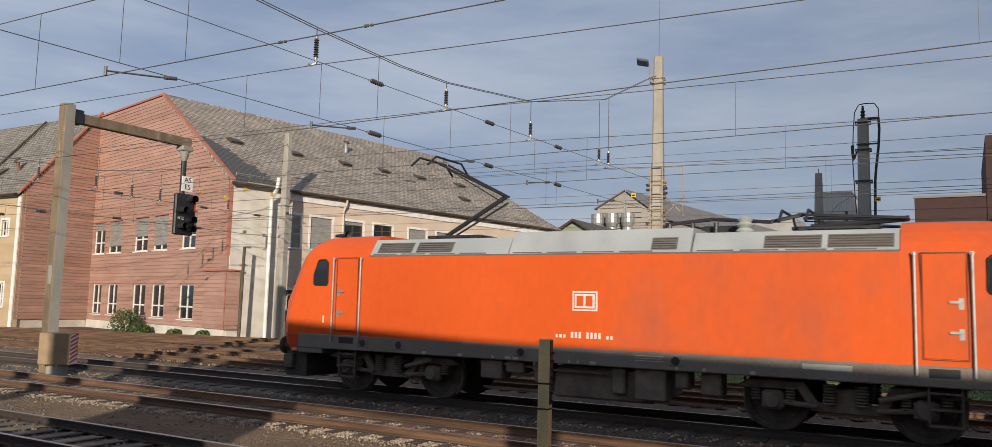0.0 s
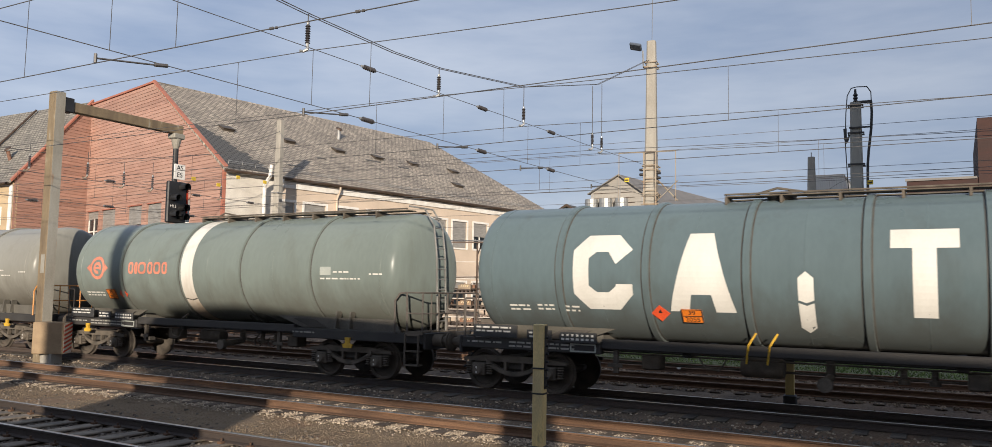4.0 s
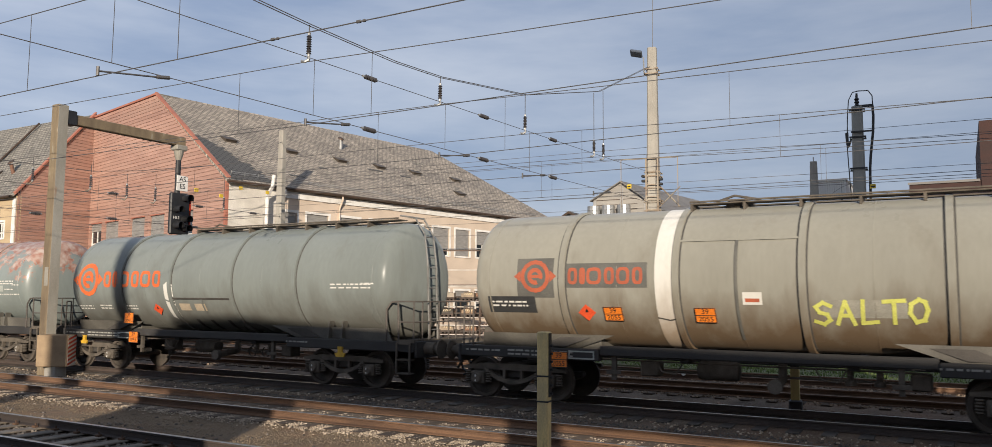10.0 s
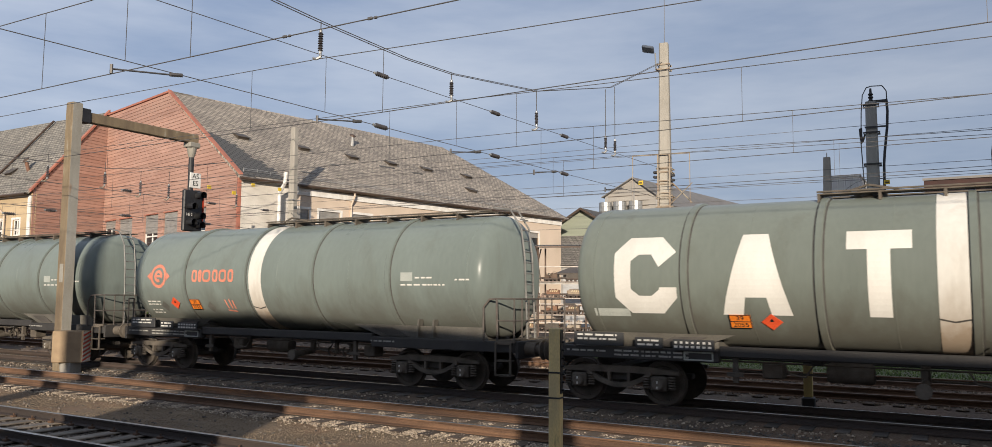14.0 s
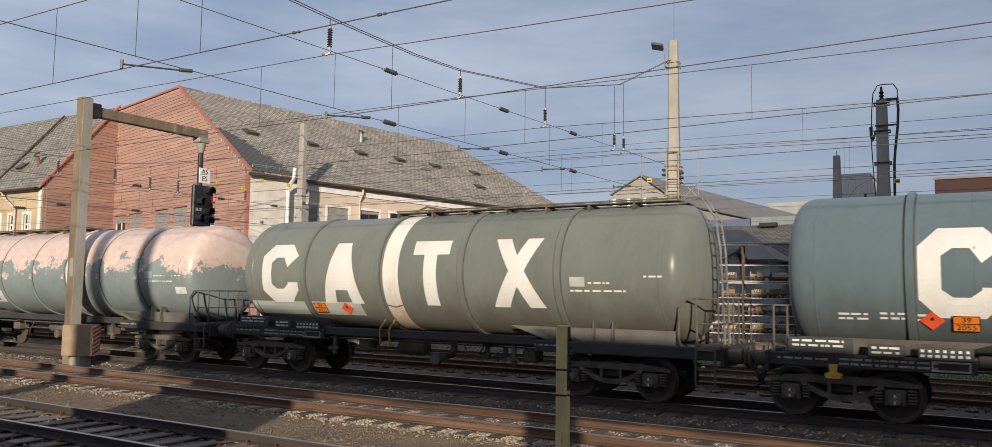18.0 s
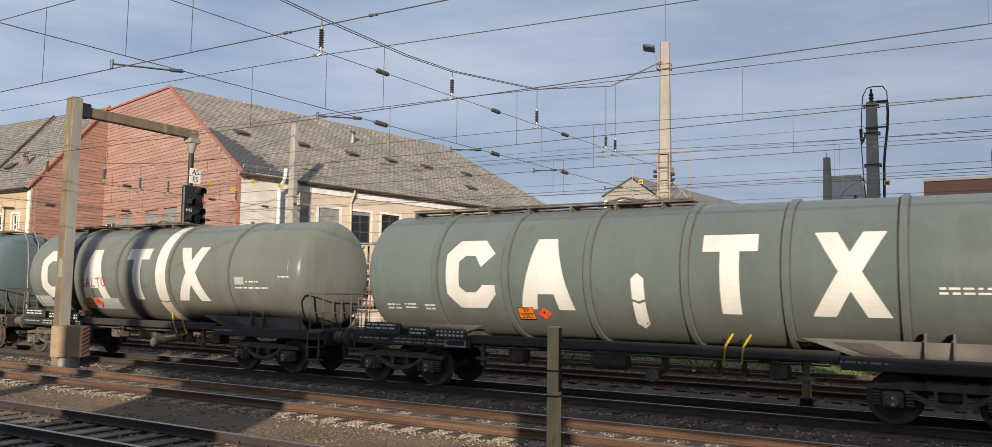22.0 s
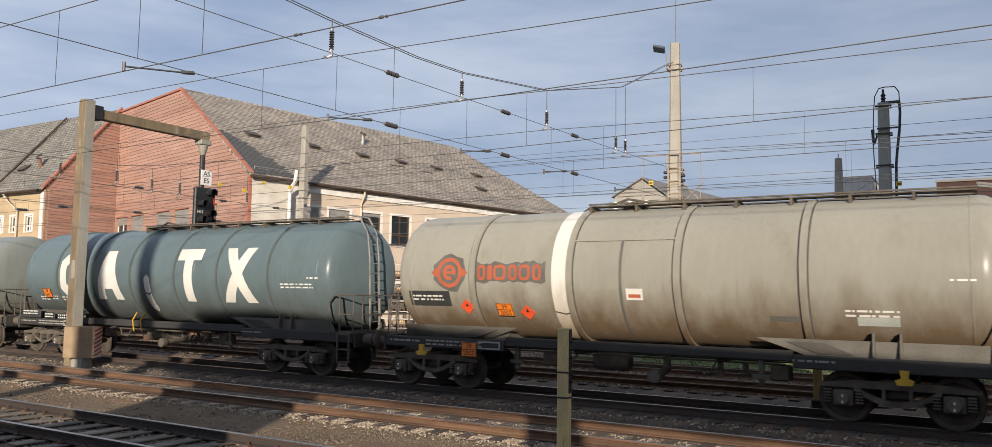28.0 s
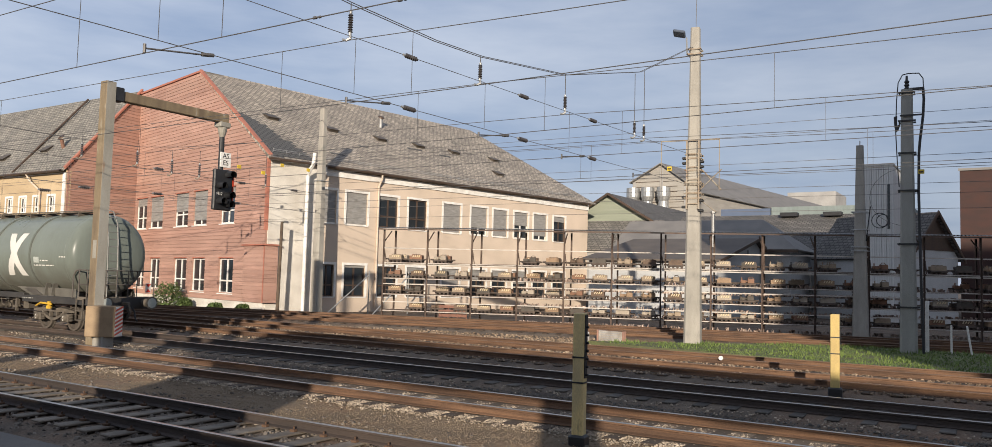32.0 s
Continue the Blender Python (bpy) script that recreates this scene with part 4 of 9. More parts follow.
ma = line_mast(-37.85, 38.1, 13.05, 0.64, 0.38, "slender pale concrete mast beside the depot", CONCRETE)
clamp(ma, 8.3, 0.52)
part("cable_duct", Geo().path([(-1.3, 0.1, -0.2), (-1.3, 0.1, 8.9), (-0.85, 0.1, 9.45), (-0.74, 0.1, 10.2)], 0.12, 10), WHITE, ma, "white cable pipe with a bend at its top")


def signal_gallows():
    s = thing("signal_gantry", "rusty steel gallows that carries a black light signal", "signal gantry", pose(-25.72, 15.74, 0))
    g = Geo()
    g.cbox(-0.19, 0.19, -0.17, 0.17, -0.3, 8.58, 0.02)
    col = part("column", g, mat("rusty_column_paint", (0.235, 0.18, 0.11), (0.145, 0.108, 0.07), 0.75, 0.1, 1.5, 40, 0.25, (2, 2, 0.5), spot=(0.34, 0.32, 0.27), spot_lo=0.6, spot_hi=0.68, spot_scale=1.5), s, "weathered steel box column")
    part("side_plate", Geo().box(0.192, 0.198, -0.155, 0.17, -0.2, 8.57), mat("pale_steel_side", (0.34, 0.325, 0.285), (0.26, 0.24, 0.20), 0.7, 0.1, 1.2, 40, 0.15, (2, 2, 0.5), spot=(0.30, 0.20, 0.13), spot_lo=0.6, spot_hi=0.72), col, "paler side of the column")
    part("paint_scrap", Geo().box(-0.05, 0.15, -0.178, -0.174, 2.6, 3.2), MATS["pale_steel_side"], col, "remains of a pale notice")
    g = Geo()
    g.cbox(-0.14, 0.14, 0.172, 4.95, 8.0, 8.34, 0.02)
    part("arm", g, MATS["rusty_column_paint"], s, "long steel cross arm")
    part("arm_root", Geo().cbox(-0.18, 0.18, 0.171, 0.5, 7.96, 8.44, 0.02), BLACK, s)
    part("drop_tube", Geo().tube((0, 4.75, 8.1), (0, 4.75, 5.0), 0.1, 12), BLACK, s)
    g = Geo()
    g.cbox(-0.2, 0.2, 4.5, 5.0, 7.82, 8.02, 0.03)
    part("hanger", g, MATS["pale_steel_side"], s, "pale steel bracket at the arm's end")
    part("collar", Geo().lathe([(7.45, 0.1), (7.62, 0.15), (7.82, 0.19)], 14, (0, 4.75, 0), "z"), MATS["pale_steel_side"], s)
    g = Geo()
    g.cbox(-0.06, 0.1, 4.42, 5.28, 4.62, 6.2, 0.04)
    head = part("signal_head", g, BLACK, s, "black signal board with five hooded lamps")
    for y, z in ((5.05, 6.0), (4.68, 5.55), (5.05, 5.2), (4.68, 4.95), (5.05, 4.85)):
        part("hood", Geo().lathe([(0.08, 0.15), (0.42, 0.15), (0.42, 0.13), (0.1, 0.13)], 14, (0, y, z), "x", -0.6, 3.8), BLACK, head)
        part("lens", Geo().lathe([(0.11, 0.001), (0.115, 0.11)], 14, (0, y, z)), glass("dark_lens", (0.05, 0.01, 0.01)), head)
    part("red_edge", Geo().box(-0.05, 0.11, 5.285, 5.33, 4.9, 6.1), mat("red_enamel", (0.65, 0.07, 0.03), None, 0.5), head, "narrow red edge strip")
    sign = part("sign_plate", Geo().cbox(0.105, 0.135, 4.62, 5.12, 6.28, 6.86, 0.008), WHITE, s, "white plate with black letters")
    for z, w in ((6.72, "AS"), (6.45, "ES")):
        bar_text("letters", w, 0.27, BLACK, sign, Matrix.Translation((0.139, 4.87, z)) @ Euler((radians(90), 0, radians(90))).to_matrix().to_4x4())
    bar_text("signal_letters", "H12", 0.16, WHITE, head, Matrix.Translation((0.104, 4.68, 5.25)) @ Euler((radians(90), 0, radians(90))).to_matrix().to_4x4())
    box = part("control_box", Geo().cbox(-0.48, 0.48, -0.3, 0.3, 0.05, 1.05, 0.02), mat("brown_box", (0.33, 0.235, 0.14), (0.25, 0.172, 0.10), 0.7), s, "brown steel cabinet with striped edge", pose(0.62, -0.05, 0, 0, 0, 34))
    red = MATS["red_enamel"]
    part("white_panel", Geo().box(0.481, 0.4835, -0.29, 0.29, 0.07, 1.03), WHITE, box)
    for k in range(7):
        part("stripe", Geo().prism([(-0.285, 0.09 + 0.13 * k), (0.285, 0.21 + 0.13 * k), (0.285, 0.275 + 0.13 * k), (-0.285, 0.155 + 0.13 * k)], 0.484, 0.487, "x"), red, box)
    part("foot", Geo().cbox(0.35, 0.9, -0.25, 0.15, -0.32, 0.06, 0.02), CONCRETE, s)


signal_gallows()


def marker_post(x, y, top, colour, w):
    m = thing("marker_post", "yellowed square post with bolts down one side", "post", pose(x, y, 0, 0, 0, 6), "marker posts between the tracks")
    part("shaft", Geo().cbox(-w / 2, w / 2, -w / 2, w / 2, -0.1, top, 0.012), colour, m)
    part("footing", Geo().cbox(-w * 0.75, w * 0.75, -w * 0.75, w * 0.75, -0.32, -0.05, 0.03), BLACK, m)
    part("plate", Geo().box(w / 2, w / 2 + 0.012, -w * 0.3, w * 0.3, 0.8, top - 0.02), BLACK, m, "dark bolt strip")
    for k in range(7):
        part("bolt", Geo().tube((w / 2 + 0.01, 0, 0.85 + 0.12 * k), (w / 2 + 0.05, 0, 0.85 + 0.12 * k), 0.02, 6), BLACK, m)
    for z in (0.72, 1.1):
        part("band", Geo().box(-w / 2 - 0.006, w / 2 + 0.006, -w / 2 - 0.006, w / 2 + 0.006, z, z + 0.025), BLACK, m)


OCHRE = mat("faded_yellow_paint", (0.70, 0.54, 0.24), (0.48, 0.385, 0.205), 0.8, 0, 2.5, 40, 0.25, (2, 2, 0.6), spot=(0.20, 0.16, 0.10), spot_lo=0.58, spot_hi=0.72)
OCHRE2 = mat("pale_yellow_paint", (0.56, 0.42, 0.16), (0.44, 0.32, 0.13), 0.8, 0, 2.5, 40, 0.2, (2, 2, 0.6))
marker_post(-5.59, 11.26, 1.78, OCHRE, 0.175)
marker_post(-3.53, 20.48, 1.65, OCHRE2, 0.20)
for x, y, top, lean, w in ((-2.8, 35.55, 1.85, 0, 0.13), (-2.0, 35.8, 0.95, 0, 0.07), (-1.35, 35.9, 0.95, -8, 0.07)):
    p = thing("stake", "white-painted wooden stake in the grass", "stake", pose(x, y, 0, 0, lean, 0), "white stakes")
    part("stick", Geo().cbox(-w / 2, w / 2, -w / 2, w / 2, -0.2, top, 0.01), WHITE, p)


def notice_box():
    b = thing("track_sign_box", "low weathered pale board with dull red ends beside the siding", "sign", pose(-14.3, 31.7, -0.3, 0, 0, -12))
    part("panel", Geo().cbox(-0.62, 0.62, -0.08, 0.08, 0.05, 0.5, 0.02), mat("weathered_board", (0.42, 0.385, 0.34), (0.27, 0.235, 0.20), 0.85, 0, 3, 30, 0.2), b)
    for x in (-0.66, 0.66):
        part("end", Geo().cbox(x - 0.035, x + 0.035, -0.1, 0.1, 0.0, 0.52, 0.01), mat("faded_red_end", (0.36, 0.20, 0.15), (0.27, 0.16, 0.12), 0.8), b, "dull red end strip")
    for z, w in ((0.4, 0.9), (0.3, 1.0), (0.2, 0.95), (0.12, 0.7)):
        part("line_of_print", Geo().box(-w / 2, w / 2, -0.086, -0.082, z, z + 0.035), mat("grey_print", (0.35, 0.34, 0.33)), b)
    c = thing("marker_stone", "small white block beside the siding", "marker", pose(-15.35, 31.2, -0.3, 0, 0, 10))
    part("block", Geo().cbox(-0.22, 0.22, -0.2, 0.2, 0, 0.45, 0.05), WHITE, c)
    s = thing("marker_disc", "small white round marker on the siding", "marker", pose(-7.6, 25.0, 0))
    part("disc", Geo().lathe([(-0.03, 0.001), (-0.03, 0.065), (0.03, 0.065), (0.03, 0.001)], 14, (0, 0, 0.02), "y"), WHITE, s)


notice_box()

# ---- overhead line ----
def cross_at(y, z):
    """A point of the cross span, which runs a little askew to the tracks."""
    return Vector((-11.04 - 1.28 * (32.27 - y) / 19.0, y, z))


LINES = [8.38, 13.1, 17.88, 22.1, 26.95, 27.72]
# carrying wire's height and fall at the span, contact wire's height and rise
HEIGHTS = [(7.44, 0.031, 6.02, 0.0), (7.46, 0.031, 6.045, 0.009), (7.49, 0.022, 6.05, 0.0105), (7.41, 0.031, 6.07, 0.0), (7.42, 0.031, 6.07, 0.0), (7.42, 0.031, 6.07, 0.0)]


def insulator(parent, p, q, r, n=7):
    """Dark ribbed sheds between two pale end caps."""
    p, q = Vector(p), Vector(q)
    g = Geo()
    for k in range(n):
        a, b = p.lerp(q, 0.1 + 0.8 * k / n), p.lerp(q, 0.1 + 0.8 * (k + 0.8) / n)
        g.tube(a, b, r * 0.5, 10, r)
    ob = part("insulator", g, PORCELAIN, parent, "dark ribbed insulator")
    part("end_cap", Geo().tube(p, p.lerp(q, 0.11), r * 0.55, 8), GALV, ob, "pale metal cap")
    part("end_cap", Geo().tube(p.lerp(q, 0.88), q, r * 0.55, 8), GALV, ob, "pale metal cap")


def overhead():
    for k, y in enumerate(LINES):
        o = thing("overhead_line", "thin grey contact wire hung from its carrying wire", "overhead line", pose(0, y, 0), "overhead lines", "structure")
        cx = cross_at(y, 0).x
        top, fall, low, rise = HEIGHTS[k]

        def hang(x):
            d = x - cx
            return top - fall * d + 0.00047 * d * d if d > 0 else top - 0.007 * d - 0.00008 * d * d

        def contact(x):
            return low + rise * max(0, x - cx)
        xs = [cx - 55 + 110 * i / 44 for i in range(45)]
        part("carrying_wire", Geo().path([(x, 0, hang(x)) for x in xs], 0.0095, 5), WIRE, o)
        part("contact_wire", Geo().path([(xs[0] - 40, 0.15, low), (cx, 0, low), (xs[-1], 0.1, contact(xs[-1]) + 0.02)], 0.0095, 5), WIRE, o)
        for x in [-45.5, -39.5, -33.5, -27.2, -21.2, -15.0, -2.1, 2.0, 7.7, 13.5, 19.5, 26] if k != 1 else [-45, -39, -33, -26.8, -14.9, -2.1, 1.8, 12.6, 19]:
            if k == 0 and x > 9 or x == -2.1 and k == 3:
                continue
            part("dropper", Geo().tube((cx + x, 0, contact(cx + x)), (cx + x, 0, hang(cx + x)), 0.006, 4), WIRE, o)
    for y, z, x in ((8.4, 6.0, -8.6), (8.4, 6.0, -7.0)):
        c = thing("wire_clamp", "small dark clamp on the contact wire", "clamp", pose(x, y, z + 0.02))
        part("jaw", Geo().cbox(-0.04, 0.04, -0.015, 0.015, -0.01, 0.03, 0.005), WIRE, c)
        part("jaw", Geo().cbox(0.07, 0.12, -0.015, 0.015, -0.01, 0.025, 0.005), WIRE, c)
    s = thing("cross_span", "sagging cross wires with dark insulators strung across the yard", "cross span", group="overhead lines", kind="structure")
    # the upper span hangs down to the middle of the yard and climbs again over the camera
    V = [(32.2, 12.1), (27.4, 9.95), (22.25, 8.7), (17.9, 8.24), (16.0, 8.19), (13.15, 8.3), (8.45, 8.6), (0.0, 10.5), (-9.0, 12.6)]
    for dx in (-0.05, 0.05):
        part("upper_wire", Geo().path([cross_at(y, z) + Vector((dx, 0, 0)) for y, z in V], 0.011, 5), WIRE, s)
    for z in (7.56, 6.3):
        part("cross_wire", Geo().path([cross_at(32.2, z), cross_at(-9.0, z)], 0.0085, 5), WIRE, s)
        for y in (14.85, 19.68, 23.72):
            insulator(s, cross_at(y, z), cross_at(y + 0.5, z - 0.01), 0.062, 6)
    for y in (8.6, 13.3, 18.1, 22.5):
        part("tie_wire", Geo().tube(cross_at(y, 7.56), cross_at(y, 6.3), 0.006, 4), WIRE, s)
    for y, zt in ((13.12, 8.3), (17.86, 8.24), (22.22, 8.7), (26.98, 9.8), (27.74, 10.05)):
        p = cross_at(y, 0)
        insulator(s, (p.x, y, 8.06 if y > 14 else 8.12), (p.x, y, 7.58), 0.062, 8)
        part("hanger_wire", Geo().tube((p.x, y, zt), (p.x, y, 8.05), 0.012, 5), WIRE, s)
        part("saddle", Geo().path([(p.x, y, 7.58), (p.x + 0.03, y - 0.02, 7.5), (p.x - 0.04, y - 0.09, 7.44), (p.x - 0.07, y - 0.16, 7.45)], 0.032, 6), GALV, s, "hooked wire saddle")
    for y in LINES[:5]:
        p = cross_at(y, 0)
        arm = part("steady_arm", Geo().tube((p.x, y - 0.02, 6.1), (p.x + 0.08, y + 1.26, 6.28), 0.018, 6), WIRE, s, "thin steady arm")
        part("arm_clip", Geo().tube((p.x, y - 0.02, 6.02), (p.x, y - 0.02, 6.18), 0.028, 6).tube((p.x + 0.07, y + 1.1, 6.26), (p.x + 0.09, y + 1.34, 6.3), 0.04, 6), WIRE, arm)
    # a far cross span in front of the depot
    f = thing("far_cross_span", "cross wires with small dark insulators in front of the depot", "cross span", group="overhead lines", kind="structure")

    def far(y, z):
        return Vector((-35.9 - 0.0674 * (36.1 - y), y, z))
    part("upper_wire", Geo().path([(-37.85, 38.0, 12.3)] + [far(y, z) for y, z in ((36.1, 11.8), (35.5, 11.5), (31.45, 9.7), (26.7, 8.72), (24.3, 8.37), (20.5, 8.3), (17.9, 8.36), (8, 9.6))], 0.02, 4), WIRE, f)
    for z in (7.3, 6.1):
        part("cross_wire", Geo().path([(-37.85, 38.0, z + 0.15), far(36.1, z - 0.1), far(22, z + 0.05), far(8, z + 0.2)], 0.018, 4), WIRE, f)
    for y, z in ((25.1, 7.4), (30.1, 7.24), (33.8, 7.2), (21.4, 6.06), (25.1, 6.13), (29.8, 6.08), (19.6, 5.75)):
        insulator(f, far(y, z), far(y + 0.55, z), 0.075, 5)
    for y, z0, z1 in ((21.45, 8.16, 7.5), (24.2, 8.17, 7.5), (26.1, 7.98, 7.25), (27.7, 8.0, 7.25), (32.0, 7.95, 7.25)):
        insulator(f, far(y, z0), far(y, z1), 0.075, 6)
        part("hanger_wire", Geo().tube(far(y, z0), far(y, z0 + 0.5 + 0.1 * max(y - 26, 0)), 0.012, 4), WIRE, f)
        part("saddle", Geo().path([far(y, z1), far(y - 0.12, z1 - 0.12), far(y - 0.25, z1 - 0.1)], 0.035, 5), STEEL_OLD, f)
    for y, z in ((30.3, 8.15), (31.9, 8.0), (33.2, 8.6), (35.1, 8.55)):
        part("warning_tag", Geo().cbox(-36.2 + 0.1 * (y - 33), -36.17 + 0.1 * (y - 33), y - 0.14, y + 0.14, z - 0.1, z + 0.1, 0.01), YELLOW_TAG, f, "small yellow warning tag")
    for z in (5.6, 6.2, 6.6, 7.2, 7.7, 8.9, 9.4):
        part("long_wire", Geo().path([(-120, 34.0, z + 0.5), (-35.9, 35.4, z), (40, 35.4, z - 0.4)], 0.011, 4), WIRE, f)


YELLOW_TAG = mat("yellow_tag", (0.75, 0.52, 0.04), None, 0.6)
overhead()
for x, y, z in ((-2.85, 34.4, 6.75), (-11.9, 31.9, 7.0)):
    w = thing("warning_tag", "small yellow warning tag hung on a wire", "tag", pose(x, y, z))
    part("plate", Geo().cbox(-0.1, 0.1, -0.01, 0.01, -0.085, 0.085, 0.004), YELLOW_TAG, w)
    part("print", Geo().box(-0.07, 0.07, -0.014, -0.0105, -0.04, 0.015), BLACK, w)


def shadow_mast():
    """Unseen masts added behind the camera to cast shadow bands on the train."""
    for x in (-11.5, -9.05):
        m = thing("span_mast", "unseen tall concrete mast added to cast a shadow band", "mast", pose(x, -9.0, 0), "overhead line masts")
        part("shaft", pole(Geo(), 0, 0, -0.3, 13.6, 0.66, 0.42), CONCRETE, m)


shadow_mast()

# ---- storage rack ----
RACK_DIR = Vector((0.934, 0.357, 0)).normalized()
RACK_O = Vector((-30.98, 36.51, -0.25))
BAY = 2.645
RUST_STEEL = mat("rusty_steel", (0.13, 0.088, 0.068), (0.085, 0.06, 0.048), 0.8, 0.1, 2, 40, 0.2)
TIN = mat("dull_tin", (0.26, 0.25, 0.24), (0.18, 0.17, 0.165), 0.6, 0.3, 1, 40, 0.1)


def unit_data():
    """The stored iron units: base on feet, ribbed body, oblique stripes on its front."""
    base = Geo().cbox(-0.42, 0.42, -0.28, 0.28, 0.09, 0.19, 0.015)
    for x in (-0.34, -0.115, 0.115, 0.34):
        base.cbox(x - 0.055, x + 0.055, -0.24, 0.24, 0.0, 0.09, 0.01)
    base.tube((-0.62, 0, 0.19), (0.62, 0, 0.19), 0.045, 6)
    body = Geo().prism([(-0.37, 0.19), (0.37, 0.19), (0.37, 0.41), (0.34, 0.44), (-0.12, 0.44), (-0.15, 0.4), (-0.37, 0.4)], -0.22, 0.22, "y")
    for x in (-0.24, -0.06, 0.12):
        body.cbox(x, x + 0.09, -0.18, 0.18, 0.4, 0.475, 0.01)
    for x in (-0.2, 0.02, 0.24):
        body.box(x - 0.018, x + 0.018, -0.245, -0.22, 0.2, 0.36)
    bars = [Geo().prism([(-0.2 + 0.12 * k, 0.3), (-0.14 + 0.12 * k, 0.3), (-0.08 + 0.12 * k, 0.425), (-0.14 + 0.12 * k, 0.425)], -0.252, -0.246, "y") for k in range(4)]
    split = Geo().cbox(-0.37, -0.1, -0.2, 0.2, 0.19, 0.36, 0.02).cbox(0.0, 0.34, -0.2, 0.2, 0.19, 0.44, 0.02)
    split.tube((-0.1, -0.1, 0.29), (0.0, -0.1, 0.29), 0.05, 8).tube((-0.24, -0.26, 0.27), (-0.24, -0.2, 0.27), 0.07, 8).tube((-0.3, 0, 0.36), (-0.3, 0, 0.5), 0.03, 6).path([(0.05, 0.1, 0.44), (0.1, 0.1, 0.53), (0.25, 0.1, 0.53), (0.3, 0.1, 0.44)], 0.018, 5)
    return base, body, bars, split


def rack():
    m = frame_of(RACK_O, RACK_DIR)
    r = thing("storage_rack", "long rusty steel storage rack with a tin roof", "rack", m)
    n = 16
    post = data("post", Geo().box(-0.045, -0.03, -0.05, 0.05, 0, 5.25).box(0.03, 0.045, -0.05, 0.05, 0, 5.25).box(-0.03, 0.03, 0.03, 0.05, 0, 5.25), RUST_STEEL)
    brace = data("brace", Geo().tube((0, 0, 4.5), (0, 1.3, 5.2), 0.035, 6).tube((0.15, 0.1, 3.2), (0.05, 0, 4.0), 0.03, 5), RUST_STEEL)
    for k in range(n + 1):
        part("post", post, None, r, m=pose(BAY * k, 0, 0))
        part("post", post, None, r, m=pose(BAY * k + 0.25, 1.35, 0))
        part("brace", brace, None, r, m=pose(BAY * k, 0, 0))
    beam = data("beam", Geo().box(0, BAY - 0.13, -0.03, 0.03, -0.03, 0.03), mat("pale_rail_paint", (0.50, 0.46, 0.41), (0.33, 0.29, 0.245), 0.6, 0.1, 1.5, 40, 0.1))
    dark = Geo()
    for y in (-0.05, 0.62, 1.3):
        dark.box(0, BAY - 0.13, y, y + 0.1, -0.06, 0.02)
    for k in range(7):
        x = 0.1 + k * (BAY - 0.41) / 6
        dark.box(x, x + 0.08, 0.05, 0.62, -0.03, 0.018).box(x, x + 0.08, 0.72, 1.3, -0.03, 0.018)
    dark = data("shelf_beam", dark, RUST_STEEL)
    edge = data("shelf_edge", Geo().box(0, BAY - 0.13, -0.085, -0.052, -0.045, -0.005), MATS["pale_rail_paint"])
    for k in range(n):
        for z in (4.15, 3.2, 2.08, 1.05):
            part("beam", beam, None, r, "pale steel rail", pose(BAY * k + 0.065, -0.11, z))
        for z in (3.32, 2.42, 1.5, 0.55):
            sh = part("shelf", dark, None, r, m=pose(BAY * k + 0.065, 0, z))
            part("shelf_edge", edge, None, sh, "pale steel shelf edge")
    g = Geo()
    w = 0.18
    L = BAY * n + 0.6
    cnt = int(L / w)
    v, f = [], []
    for i in range(cnt * 2 + 1):
        x = -0.3 + i * w / 2
        z = 0.03 if i % 2 else -0.03
        v += [(x, -0.35, 5.32 + z), (x, 1.7, 5.45 + z)]
    f = [(2 * i, 2 * i + 2, 2 * i + 3, 2 * i + 1) for i in range(cnt * 2)]
    g.add(v, f)
    part("roof", g, TIN, r, "corrugated tin roof")
    part("fascia", Geo().box(-0.3, L - 0.3, -0.3, -0.26, 5.2, 5.27), RUST_STEEL, r)
    # the goods on the shelves
    base, body, bars, split = unit_data()
    base = data("base", base, mat("brown_iron", (0.10, 0.075, 0.06), (0.055, 0.042, 0.035), 0.8))
    tones = [(0.32, 0.215, 0.135), (0.15, 0.10, 0.07), (0.34, 0.265, 0.19), (0.10, 0.085, 0.07), (0.25, 0.135, 0.085), (0.40, 0.34, 0.27)]
    words = ["tan", "rust-brown", "pale beige", "dark grey", "red-brown", "off-white"]
    bodies = [data("body", body, mat("unit_" + w.replace("-", "_").replace(" ", "_"), t, None, 0.8, 0, 3, 40, 0.2)) for t, w in zip(tones, words)]
    others = [data("body", split, m.materials[0]) for m in bodies]
    cream = mat("yellowish_stripe", (0.62, 0.47, 0.22), (0.55, 0.46, 0.33), 0.7)
    barm = [data("stripe", q, cream) for q in bars]
    rs = random.Random(9)
    for k in range(n):
        for li, z in enumerate((3.34, 2.44, 1.52, 0.57)):
            for j in range(4):
                if rs.random() < (0.1 if j < 2 else 0.35) or (li == 0 and k == 2):
                    continue
                tone = rs.randrange(6)
                u = thing("iron_unit", words[tone] + " cast-iron track unit stored on the rack", "track part", m @ pose(BAY * (k + 0.27 + 0.48 * (j % 2)) + rs.uniform(-0.1, 0.1), (0.33 if j < 2 else 0.98) + rs.uniform(-0.05, 0.08), z, 0, 0, rs.uniform(-5, 5)), "units on the rack")
                part("base", base, None, u)
                kind = rs.random()
                part("body", (bodies if kind < 0.62 else others)[tone], None, u)
                if kind < 0.4:
                    for q in barm:
                        part("stripe", q, None, u)
    g = Geo()
